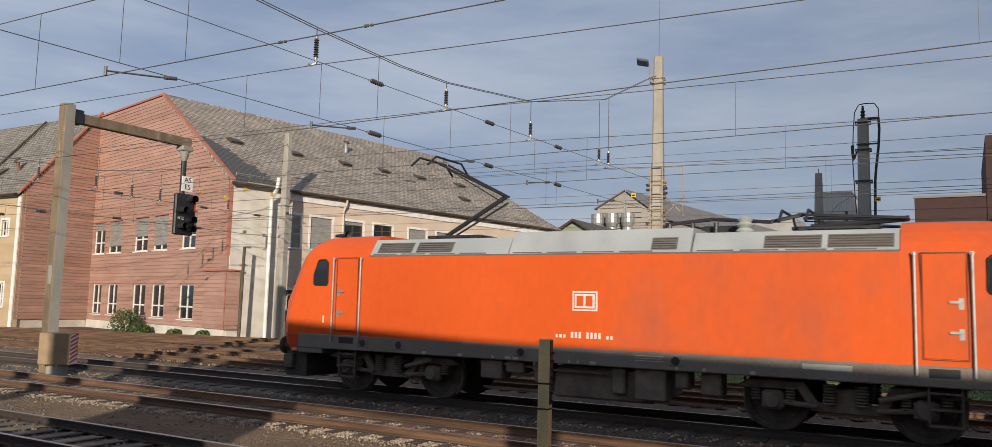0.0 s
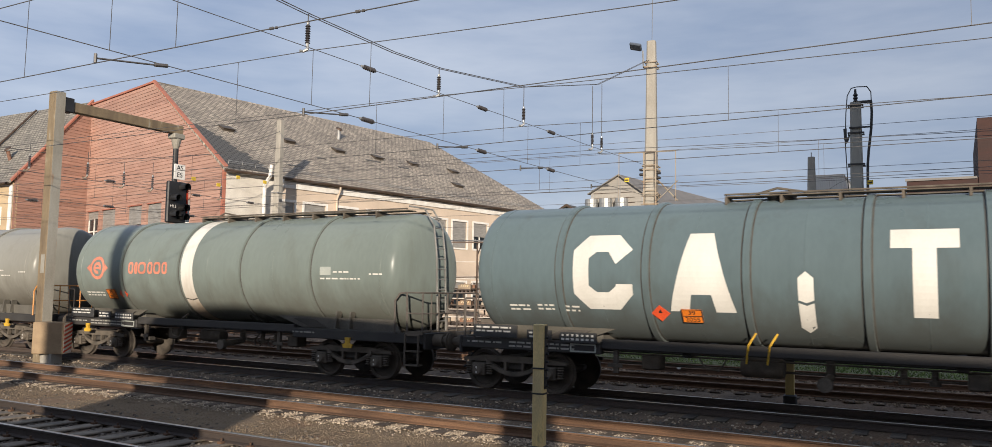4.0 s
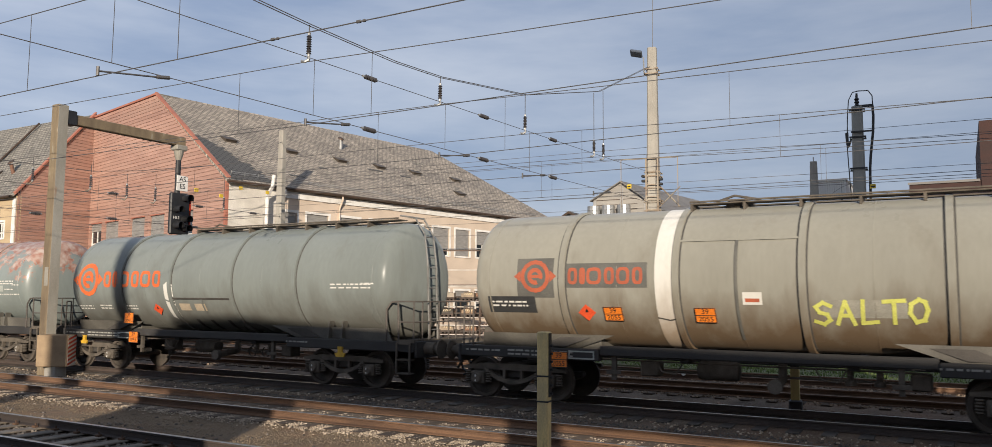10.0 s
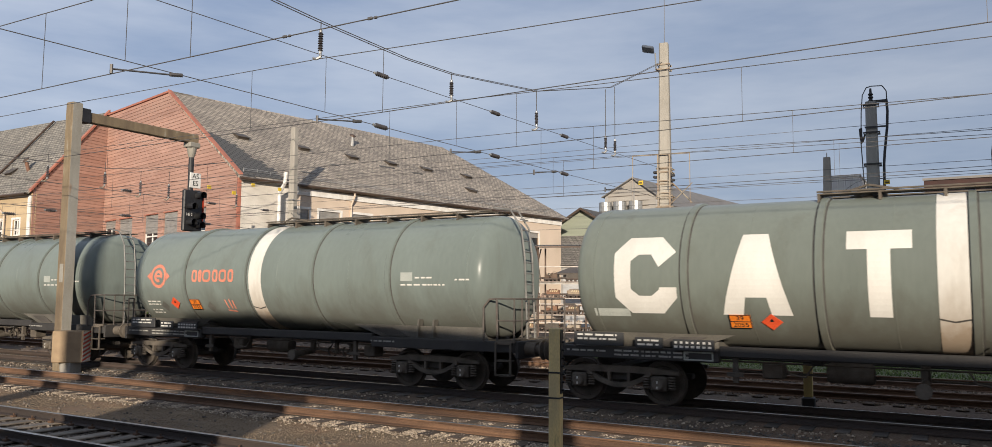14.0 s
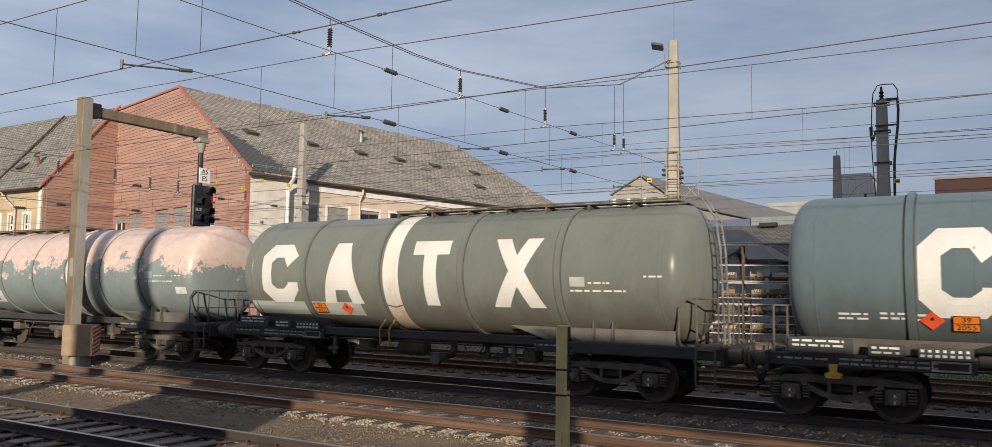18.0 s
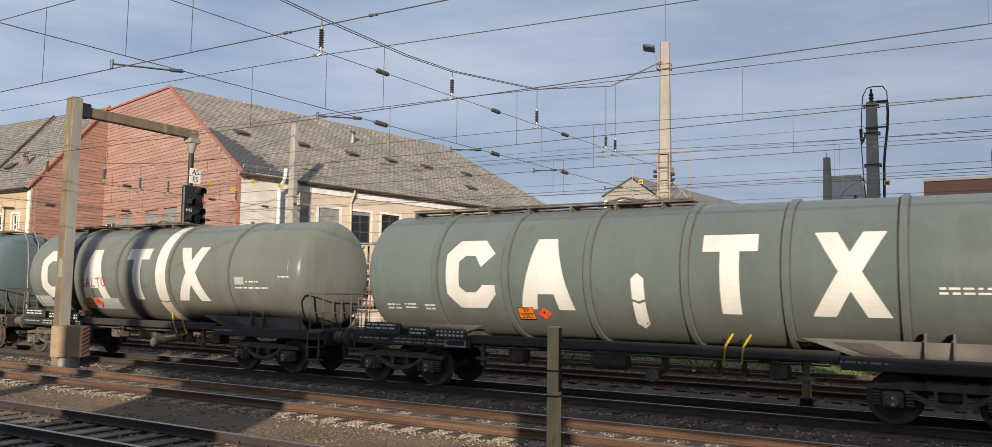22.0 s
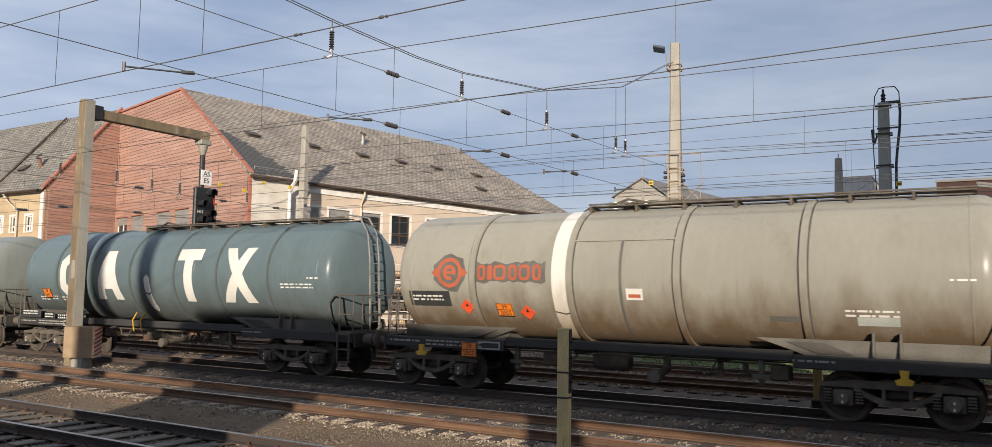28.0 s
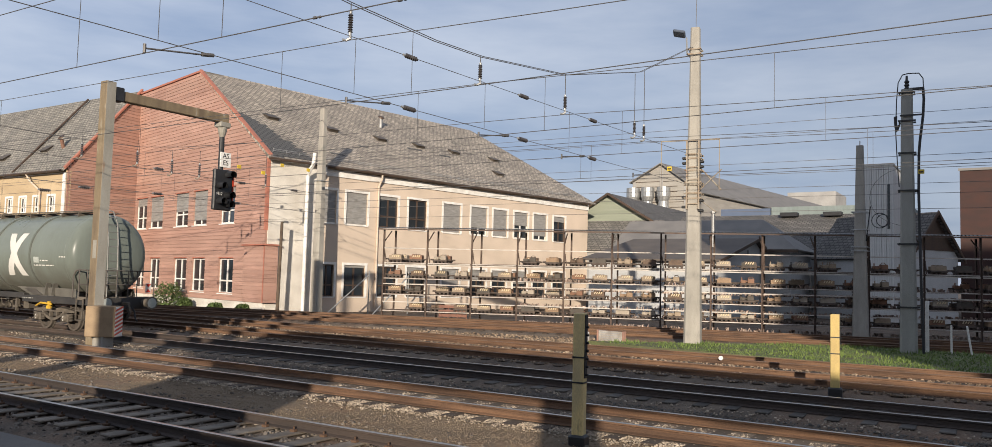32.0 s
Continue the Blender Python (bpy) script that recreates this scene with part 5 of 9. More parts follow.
    for k in range(3600):
        x, z = 3 * BAY + rs.random() * (L - 3 * BAY - 1), rs.choice((0.02, 0.57, 1.0, 1.52, 1.95, 1.95, 2.44))
        a, w, h, y = rs.uniform(-0.6, 0.6), rs.uniform(0.015, 0.032), rs.uniform(0.08, 0.19), rs.uniform(0.5, 1.2)
        dx = math.sin(a) * h
        g.add([(x + p + q * dx, y + o, z + q * h) for q in (0, 1) for p, o in ((-w, 0), (w, 0), (w, 0.2), (-w, 0.2))], [(3, 2, 1, 0), (4, 5, 6, 7), (0, 1, 5, 4), (1, 2, 6, 5), (2, 3, 7, 6), (3, 0, 4, 7)])
    tagged(part("iron_scrap", g, mat("rusty_scrap", (0.45, 0.36, 0.31), (0.19, 0.125, 0.095), 0.8, 0.1, 1.2, 20, 0.2, island=0.6), None, "", m), "rows of pinkish pale iron pieces at the back of the rack", "scrap", kind="stuff")
    c = thing("steel_crate", "open red-brown steel crate under the rack's lowest shelf", "crate", m @ pose(1.5 * BAY + 0.25, 0.6, 0))
    g = Geo()
    for x in (-0.8, -0.27, 0.27, 0.8):
        g.box(x - 0.03, x + 0.03, -0.45, -0.39, 0, 0.9).box(x - 0.03, x + 0.03, 0.39, 0.45, 0, 0.9)
    part("uprights", g, mat("red_brown_crate", (0.24, 0.115, 0.08), (0.16, 0.08, 0.06), 0.8, 0.1, 2, 40, 0.2), c)
    for z in (0.1, 0.35, 0.6, 0.85):
        part("slat", Geo().box(-0.83, 0.83, -0.47, -0.452, z - 0.08, z + 0.08), MATS["red_brown_crate"], c)
    p = thing("plate_stack", "tall stack of dark ribbed plates behind the rack", "stack", m @ pose(9.93 * BAY, 1.9, 0))
    for k in range(22):
        part("plate", cached_plate, None, p, m=pose(0.015 * math.sin(k * 2.3), 0, 0.14 * k, 0, 0, 3 * math.sin(k * 1.7)))


cached_plate = data("plate", Geo().cbox(-0.19, 0.19, -0.19, 0.19, 0, 0.11, 0.015), mat("dark_plate_iron", (0.11, 0.095, 0.08), (0.07, 0.06, 0.052), 0.8))
rack()


# ---- houses beyond the rack ----
def gabled_house(name, label, x0, x1, y, depth, eave, ridge, wall, roof, over=0.5, along="y", windows=()):
    """A plain house; along: the direction of its ridge."""
    h = thing(name, label, "building", pose(0, 0, 0))
    mid = (x0 + x1) / 2
    if along == "y":
        g = Geo().prism([(x0, -0.3), (x1, -0.3), (x1, eave), (mid, ridge - 0.15), (x0, eave)], y, y + depth, "y")
        part("wall", g, wall, h)
        s = (ridge - eave) / (mid - x0)
        for a, b in ((x0 - over, mid), (x1 + over, mid)):
            za = eave - over * s
            p = [(a, y - over, za), (a, y + depth, za), (mid, y + depth, ridge), (mid, y - over, ridge)]
            if a < mid:
                p = [p[1], p[0], p[3], p[2]]
            roof_plane(h, p, roof)
        g = Geo()
        for a in (x0 - over, x1 + over):
            g.add([(a, y - over - 0.03, eave - over * s - 0.22), (mid, y - over - 0.03, ridge - 0.22), (mid, y - over - 0.03, ridge + 0.03), (a, y - over - 0.03, eave - over * s + 0.03),
                   (a, y - over + 0.02, eave - over * s - 0.22), (mid, y - over + 0.02, ridge - 0.22), (mid, y - over + 0.02, ridge + 0.03), (a, y - over + 0.02, eave - over * s + 0.03)],
                  [(0, 1, 2, 3), (4, 7, 6, 5), (0, 4, 5, 1), (3, 2, 6, 7)])
        part("verge_board", g, BROWN_TIN, h)
    else:
        g = Geo().prism([(y, -0.3), (y + depth, -0.3), (y + depth, eave), (y + depth / 2, ridge - 0.15), (y, eave)], x0, x1, "x")
        part("wall", g, wall, h)
        s = (ridge - eave) / (depth / 2)
        roof_plane(h, [(x0 - over, y - over, eave - over * s), (x1 + over, y - over, eave - over * s), (x1 + over, y + depth / 2, ridge), (x0 - over, y + depth / 2, ridge)], roof)
        roof_plane(h, [(x1 + over, y + depth + over, eave - over * s), (x0 - over, y + depth + over, eave - over * s), (x0 - over, y + depth / 2, ridge), (x1 + over, y + depth / 2, ridge)], roof)
    for a, b, c, d in windows:
        w = part("window", Geo().box(a - 0.08, b + 0.08, y - 0.05, y + 0.02, c - 0.08, d + 0.08), WHITE, h, "white-framed window")
        nx = 3
        for i in range(nx):
            for j in range(2):
                part("pane", Geo().box(a + (b - a) * i / nx + 0.03, a + (b - a) * (i + 1) / nx - 0.03, y - 0.062, y - 0.052, c + (d - c) * j / 2 + 0.03, c + (d - c) * (j + 1) / 2 - 0.03), PANE, w)
    return h


GREEN_BOARD = mat("pale_green_boards", (0.27, 0.29, 0.225), (0.22, 0.24, 0.185), 0.85, 0, 0.5, 20, 0.3, (0.3, 1, 6))
GREY_BOARD = mat("grey_boards", (0.34, 0.315, 0.28), (0.28, 0.26, 0.232), 0.85, 0, 0.5, 20, 0.2, (0.3, 1, 5))
PLASTER = mat("grey_white_plaster", (0.34, 0.33, 0.315), (0.27, 0.262, 0.25), 0.9, 0, 0.4, 25, 0.2)
TIN_WALL = mat("pale_ribbed_tin", (0.62, 0.62, 0.60), (0.53, 0.53, 0.51), 0.6, 0.2, 1.0, 20, 0.1, (4, 4, 0.2))
BRICK = mat("dark_brick", (0.06, 0.029, 0.024), (0.042, 0.023, 0.02), 0.9, 0, 0.6, 20, 0.3, (1, 1, 3))
WHITE_PLASTER = mat("white_house_plaster", (0.47, 0.47, 0.465), (0.40, 0.40, 0.395), 0.9, 0, 0.4, 25, 0.15)
BROWN_ROOF = mat("brown_felt_roof", (0.125, 0.105, 0.09), (0.095, 0.08, 0.07), 0.9, 0, 0.6, 20, 0.15)
GREY_ROOF = mat("grey_sheet_roof", (0.22, 0.205, 0.19), (0.165, 0.155, 0.145), 0.7, 0.1, 0.6, 20, 0.1)

canopy()
shade_block()


def mat_shingle():
    return roof_mat("grey_shingles", (0.20, 0.185, 0.165), (0.15, 0.14, 0.125))


gabled_house("green_gabled_house", "pale green boarded gable house with a dark roof", -38.0, -29.4, 74.0, 22, 8.5, 11.05, GREEN_BOARD, TILE_DARK, 0.7)

lean = thing("shingled_lean_to", "grey shingled lean-to roof below the green gable", "building")
part("wall", Geo().box(-39, -28, 70.2, 73.9, -0.3, 5.4), PLASTER, lean)
roof_plane(lean, [(-39.4, 69.7, 5.2), (-27.6, 69.7, 5.2), (-28.0, 73.9, 8.3), (-39.0, 73.9, 8.3)], mat_shingle())


def factory_hall():
    """A long gabled hall whose ridge runs away a little askew."""
    h = thing("factory_hall", "grey boarded factory hall with a tall gable and long roof", "building")
    sk = lambda p: (p[0] + 0.123 * (p[1] - 110), p[1], p[2])
    g = Geo().prism([(-46.6, -0.3), (-36.4, -0.3), (-36.4, 15.2), (-42.1, 19.25), (-46.6, 16.9)], 110, 180, "y")
    g.v = [sk(p) for p in g.v]
    part("wall", g, GREY_BOARD, h)
    roof_plane(h, [sk(p) for p in ((-46.9, 180, 16.75), (-46.9, 109.4, 16.75), (-42.1, 109.4, 19.42), (-42.1, 180, 19.42))], GREY_ROOF)
    roof_plane(h, [sk(p) for p in ((-35.9, 109.4, 14.9), (-35.9, 180, 14.9), (-42.1, 180, 19.42), (-42.1, 109.4, 19.42))], GREY_ROOF)
    for k, x in enumerate((-46.0, -43.8, -41.4)):
        part("ventilator", Geo().lathe([(0, 0.9), (1.2, 0.7), (1.9, 0.95), (3.2, 0.95), (3.3, 0.1)], 14, (x, 108.8, 12.6), "z"), GALV, h, "tin roof ventilator")
    for x, z in ((-42.2, 18.9), (-38.6, 16.6), (-46.3, 16.8)):
        part("batten", Geo().box(x - 0.22, x + 0.22, 109.9, 109.97, 6, z), PLASTER, h, "pale upright batten")
    for k in range(14):
        z = 7 + 0.75 * k
        part("board_joint", Geo().box(-46.5, -36.5 if z < 15 else -39.8, 109.93, 109.98, z, z + 0.07), BROWN_TIN, h)


factory_hall()
h = thing("long_shed", "low white shed with a broad brown roof behind the rack", "building")
part("wall", Geo().prism([(54.8, -0.3), (66.0, -0.3), (66.0, 5.2), (64.2, 5.8), (54.8, 3.95)], -26.6, -17.0, "x"), WHITE_PLASTER, h)
roof_plane(h, [(-27.0, 54.2, 3.96), (-16.6, 54.2, 3.96), (-16.6, 64.2, 5.95), (-27.0, 64.2, 5.95)], BROWN_ROOF, label="brown roof slope")
roof_plane(h, [(-16.6, 66.2, 5.3), (-27.0, 66.2, 5.3), (-27.0, 64.2, 5.95), (-16.6, 64.2, 5.95)], BROWN_ROOF, label="brown roof slope")
part("verge_board", Geo().prism([(54.1, 3.72), (54.1, 3.96), (64.2, 5.98), (66.3, 5.3), (66.3, 5.05), (64.2, 5.73)], -16.59, -16.5, "x"), BROWN_TIN, h, "dark verge board")
part("slot_vent", Geo().box(-16.998, -16.985, 62.4, 62.7, 4.6, 4.95), BLACK, h)
part("roof_pipe", Geo().tube((-18.9, 60.0, 4.9), (-18.9, 60.0, 7.6), 0.14, 8), GALV, h)
part("pipe_cap", Geo().tube((-18.9, 60.0, 7.6), (-18.9, 60.0, 7.75), 0.24, 8), GALV, h)
h = thing("hipped_house", "white house with a grey hipped roof", "building")
part("wall", Geo().box(-30.0, -14.9, 67.1, 74.4, -0.3, 5.2), WHITE_PLASTER, h)
roof_plane(h, [(-30.2, 66.6, 5.2), (-14.2, 66.6, 5.2), (-18.0, 70.8, 7.95), (-30.2, 70.8, 7.95)], GREY_ROOF, label="grey roof slope")
roof_plane(h, [(-14.2, 66.6, 5.2), (-14.2, 74.8, 5.2), (-18.0, 70.8, 7.95)], GREY_ROOF, label="hipped end")
roof_plane(h, [(-14.2, 74.8, 5.2), (-30.2, 74.8, 5.2), (-30.2, 70.8, 7.95), (-18.0, 70.8, 7.95)], GREY_ROOF, label="grey roof slope")
part("eave_board", Geo().box(-30.2, -14.15, 66.5, 66.56, 4.95, 5.2), BROWN_TIN, h)
h = gabled_house("tiled_workshop", "low workshop with a dark tiled roof and white-framed windows", -29.0, -9.5, 75.6, 15, 5.4, 9.35, WHITE_PLASTER, TILE_DARK, 0.4, "x", ((-16.75, -15.1, 2.7, 3.7), (-12.9, -11.3, 2.4, 3.85)))
# black boxes paint the darkness of openings along the ridge
for x in (-19.2, -15.2):
    part("skylight", Geo().cbox(x, x + 1.65, 82.0, 82.8, 9.1, 9.5, 0.03), BLACK, h, "low black box standing for a dark opening on the ridge")
h = thing("ribbed_tower", "tall pale ribbed metal tower", "building")
rib = data("rib", Geo().box(0, 0.13, 59.95, 60.02, -0.3, 10.6), TIN_WALL)
for k in range(15):
    part("rib", rib, None, h, "", pose(-8.88 + 0.15 * k, 0, 0))
part("core", Geo().box(-8.9, -6.64, 60.03, 65.4, -0.3, 10.55), TIN_WALL, h)
part("top_flashing", Geo().box(-8.95, -6.6, 59.9, 65.5, 10.6, 10.72), GALV, h)
part("slot_window", Geo().box(-7.02, -6.86, 59.92, 59.945, 6.3, 9.3), PANE, h)
# the steep house stands askew, its gable turned towards the yard's end
h = gabled_house("steep_house", "white house with a steep dark tiled gable roof", -13.5, -5.05, 67.1, 5.8, 5.0, 8.25, WHITE_PLASTER, TILE_DARK, 0.35, "x")
part("barge_board", Geo().prism([(66.7, 4.38), (66.7, 4.66), (70.0, 8.36), (73.3, 4.66), (73.3, 4.38), (70.0, 8.02)], -4.69, -4.61, "x"), BROWN_TIN, h, "dark barge board")
# the overhang's shade on the gable is painted as a dark panel
part("gable_panel", Geo().prism([(67.4, 5.3), (70.0, 8.0), (72.6, 5.3)], -5.04, -5.0, "x"), BROWN_TIN, h, "dark panel painting the overhang's shade on the gable")
part("chimney", Geo().cbox(-8.1, -7.6, 69.8, 70.3, 7.4, 9.0, 0.05), PLASTER, h)
h.matrix_basis = Matrix.Translation((-4.73, 70, 0)) @ Matrix.Rotation(radians(-30), 4, "Z") @ Matrix.Translation((4.73, -70, 0))
h = thing("brick_works", "dark brick works building with grey panels", "building")
part("wall", Geo().box(-3.7, 24, 80, 105, -0.3, 12.7), BRICK, h)
part("tall_block", Geo().box(1.8, 24, 79.9, 100, -0.3, 17.8), BRICK, h)
part("cornice", Geo().box(-3.8, 1.7, 79.85, 80, 12.6, 12.8), GREY_ROOF, h)
for x in (-0.6, 2.6):
    for z in (1.0, 4.7):
        part("panel", Geo().box(x, x + 2.9, 79.85, 79.89, z, z + 3.4), mat("grey_glazed_panel", (0.08, 0.083, 0.086), (0.055, 0.058, 0.06), 0.4), h, "grey wall panel")
h = thing("blue_shed", "low blue and green tin-sided shed", "building")
part("wall", Geo().box(-29, -23.3, 95, 109, -0.3, 11.15), mat("blue_tin", (0.10, 0.13, 0.20), (0.08, 0.11, 0.17), 0.6, 0, 0.5, 20, 0.1), h)
part("wall_green", Geo().box(-23.2, -9, 95.1, 109, -0.3, 11.3), mat("sea_green_tin", (0.20, 0.235, 0.225), (0.165, 0.20, 0.19), 0.6, 0, 1, 20, 0.1, (4, 4, 0.3)), h)
h = thing("white_block", "white flat-roofed block far behind", "building")
part("wall", Geo().box(-41, -31.2, 182, 195, -0.3, 22.6), PLASTER, h)
h = thing("works_chimney", "slim dark brick chimney far behind", "chimney", pose(-10.5, 105, 0))
part("shaft", pole(Geo(), 0, 0, -0.3, 12.0, 1.1, 0.9), BRICK, h)


# ---- green and odds along the depot ----
def shrub(x, y, r, h, seed):
    b = thing("shrub", "low dark-green shrub at the foot of the red wall", "shrub", pose(x, y, -0.3), "shrubs by the depot")
    rs = random.Random(seed)
    g = Geo()
    for k in range(7):
        a = rs.uniform(0, 6.3)
        g.tube((0, 0, 0), (math.cos(a) * r * 0.6, math.sin(a) * r * 0.6, h * rs.uniform(0.5, 0.9)), 0.03, 5, 0.008)
    part("stems", g, WOOD_SL, b)
    g = Geo()
    for k in range(1400):
        u, a, t = rs.random() ** 0.4, rs.uniform(0, 6.3), rs.random()
        q = r * u * math.sqrt(max(1 - (t - 0.35) ** 2 * 1.6, 0.05)) * rs.uniform(0.8, 1.15)
        p = Vector((math.cos(a) * q, math.sin(a) * q, h * t * rs.uniform(0.85, 1.1)))
        d, e = Vector((rs.gauss(0, 1), rs.gauss(0, 1), rs.gauss(0, 1))).normalized() * 0.11, Vector((rs.gauss(0, 1), rs.gauss(0, 1), rs.gauss(0, 0.6))).normalized() * 0.05
        g.add([p - d, p + e, p + d, p - e], [(0, 1, 2, 3)])
    tagged(part("leaves", g, LEAF, b), kind="stuff")


LEAF = mat("shrub_leaf", (0.09, 0.13, 0.035), (0.05, 0.08, 0.022), 0.7, 0, 2, 30, 0.1, island=0.4)
shrub(-51.3, 36.9, 1.1, 1.6, 1)
shrub(-49.6, 37.0, 0.5, 0.6, 2)
shrub(-45.8, 36.6, 0.5, 0.4, 3)
shrub(-42.2, 36.0, 0.55, 0.45, 4)
p = thing("old_stake", "dark weathered wooden pole leaning by the depot corner", "pole", pose(-39.0, 35.9, 0, 0, 1.0, 0))
part("shaft", Geo().tube((0, 0, -0.35), (0, 0, 5.5), 0.11, 8, 0.09), WOOD_SL, p)
for x, y, a in ((-36.8, 37.9, 0), (-35.6, 41.0, 6)):
    p = thing("slanting_brace", "thin pale steel pole propped by the cream wall", "pole", pose(x, y, -0.3, 0, 0, 80 + a))
    part("tube", Geo().tube((0, 0, 0), (3.4, 0, 2.6), 0.045, 6), GALV, p)
    part("upright", Geo().tube((3.4, 0, 0), (3.4, 0, 2.9), 0.05, 6), GALV, p)

# ---- the goods train ----
TRACK_Y = 17.478


# how far the train has rolled along x, every half second
ROLLED = [
    -0.335, -5.607, -11.031, -16.388, -21.785, -27.281, -33.011, -38.407, -43.88, -49.253, -54.577, -59.902, -65.25, -70.621, -75.932, -81.266,
    -86.601, -92.045, -97.406, -102.432, -107.856, -113.172, -118.545, -123.908, -129.218, -134.611, -139.939, -145.282, -150.656, -155.987, -161.35, -166.722,
    -172.072, -177.371, -182.602, -187.897, -193.163, -198.51, -203.759, -209.056, -214.315, -219.571, -224.807, -230.083, -235.031, -240.244, -245.53, -250.808,
    -255.988, -261.251, -266.417, -271.606, -276.865, -282.186, -287.504, -292.753, -297.968, -303.077, -308.329, -313.51, -318.739, -324.059, -329.493, -335.0,
    -340.684]


def run(t):
    """How far the train has rolled by t seconds, gliding between the half seconds."""
    k = min(int(t * 2), 63)
    u, at = t * 2 - k, lambda i: ROLLED[min(max(i, 0), 64)]
    p, q = at(k), at(k + 1)
    va = (q - at(k - 1)) / 2 if k > 0 else q - p
    vb = (at(k + 2) - p) / 2 if k < 63 else q - p
    return (2 * u ** 3 - 3 * u * u + 1) * p + (u ** 3 - 2 * u * u + u) * va + (3 * u * u - 2 * u ** 3) * q + (u ** 3 - u * u) * vb


R, ZC = 1.5, 2.75
SOOT = mat("sooty_underframe", (0.078, 0.07, 0.062), (0.05, 0.045, 0.04), 0.85, 0.0, 2, 40, 0.2)
SOOT2 = mat("dusty_bogie_iron", (0.14, 0.118, 0.094), (0.076, 0.065, 0.053), 0.88, 0.0, 3, 40, 0.25)
SILL = mat("black_frame_paint", (0.042, 0.039, 0.036), (0.028, 0.026, 0.025), 0.7, 0.0, 2, 40, 0.15)
TREAD = mat("wheel_steel", (0.11, 0.092, 0.075), (0.055, 0.047, 0.04), 0.75, 0.1, 3, 40, 0.1)
dull(SOOT, SOOT2, TREAD)
RAILING = mat("dusty_pipe_railing", (0.12, 0.102, 0.088), (0.075, 0.064, 0.056), 0.8, 0.1, 4, 40, 0.1)
ORANGE = mat("orange_plate", (0.80, 0.22, 0.02), (0.70, 0.18, 0.02), 0.5, 0, 3, 40, 0.03)
HAZ_RED = mat("red_placard", (0.75, 0.10, 0.03), (0.65, 0.08, 0.03), 0.5, 0, 3, 40, 0.03)
LOGO = mat("orange_red_lettering", (0.72, 0.15, 0.04), (0.62, 0.12, 0.035), 0.6, 0, 2, 40, 0.04)
LOGO_PINK = mat("faded_salmon_lettering", (0.66, 0.24, 0.16), (0.56, 0.19, 0.12), 0.6, 0, 2, 40, 0.04)
LOGO_DULL = mat("dull_red_lettering", (0.42, 0.10, 0.045), (0.32, 0.08, 0.04), 0.7, 0, 2, 40, 0.04)
FAINT = mat("faded_small_lettering", (0.36, 0.35, 0.31), (0.24, 0.23, 0.21), 0.7, 0, 6, 40, 0.04)
MARK = mat("white_lettering", (0.66, 0.64, 0.59), (0.57, 0.545, 0.495), 0.6, 0, 1.5, 40, 0.04, (1, 1, 0.4), grain=0.04)
PALE_GREEN = mat("grey_green_patch", (0.25, 0.30, 0.255), (0.20, 0.24, 0.205), 0.7, 0, 2, 40, 0.04)
PALE = mat("pale_grey_patch", (0.40, 0.42, 0.38), (0.34, 0.36, 0.33), 0.7, 0, 2, 40, 0.04)
YELLOW = mat("yellow_hook_paint", (0.62, 0.38, 0.03), (0.48, 0.28, 0.03), 0.6, 0, 3, 40, 0.05)
TAN_PLATE = mat("tan_data_plate", (0.46, 0.37, 0.26), (0.34, 0.28, 0.21), 0.6, 0, 3, 40, 0.03)
STREAK = mat("dried_grey_streak", (0.30, 0.30, 0.275), (0.20, 0.21, 0.195), 0.8, 0, 3, 40, 0.02)
DARK_PLATE = mat("black_data_panel", (0.04, 0.04, 0.04), (0.03, 0.03, 0.03), 0.6, 0, 3, 40, 0.05)
LIME = mat("lime_spray_paint", (0.58, 0.58, 0.14), (0.50, 0.50, 0.11), 0.6, 0, 3, 40, 0.03)
RED_SPRAY = mat("red_spray_paint", (0.45, 0.05, 0.04), None, 0.6, 0, 3, 40, 0.03)


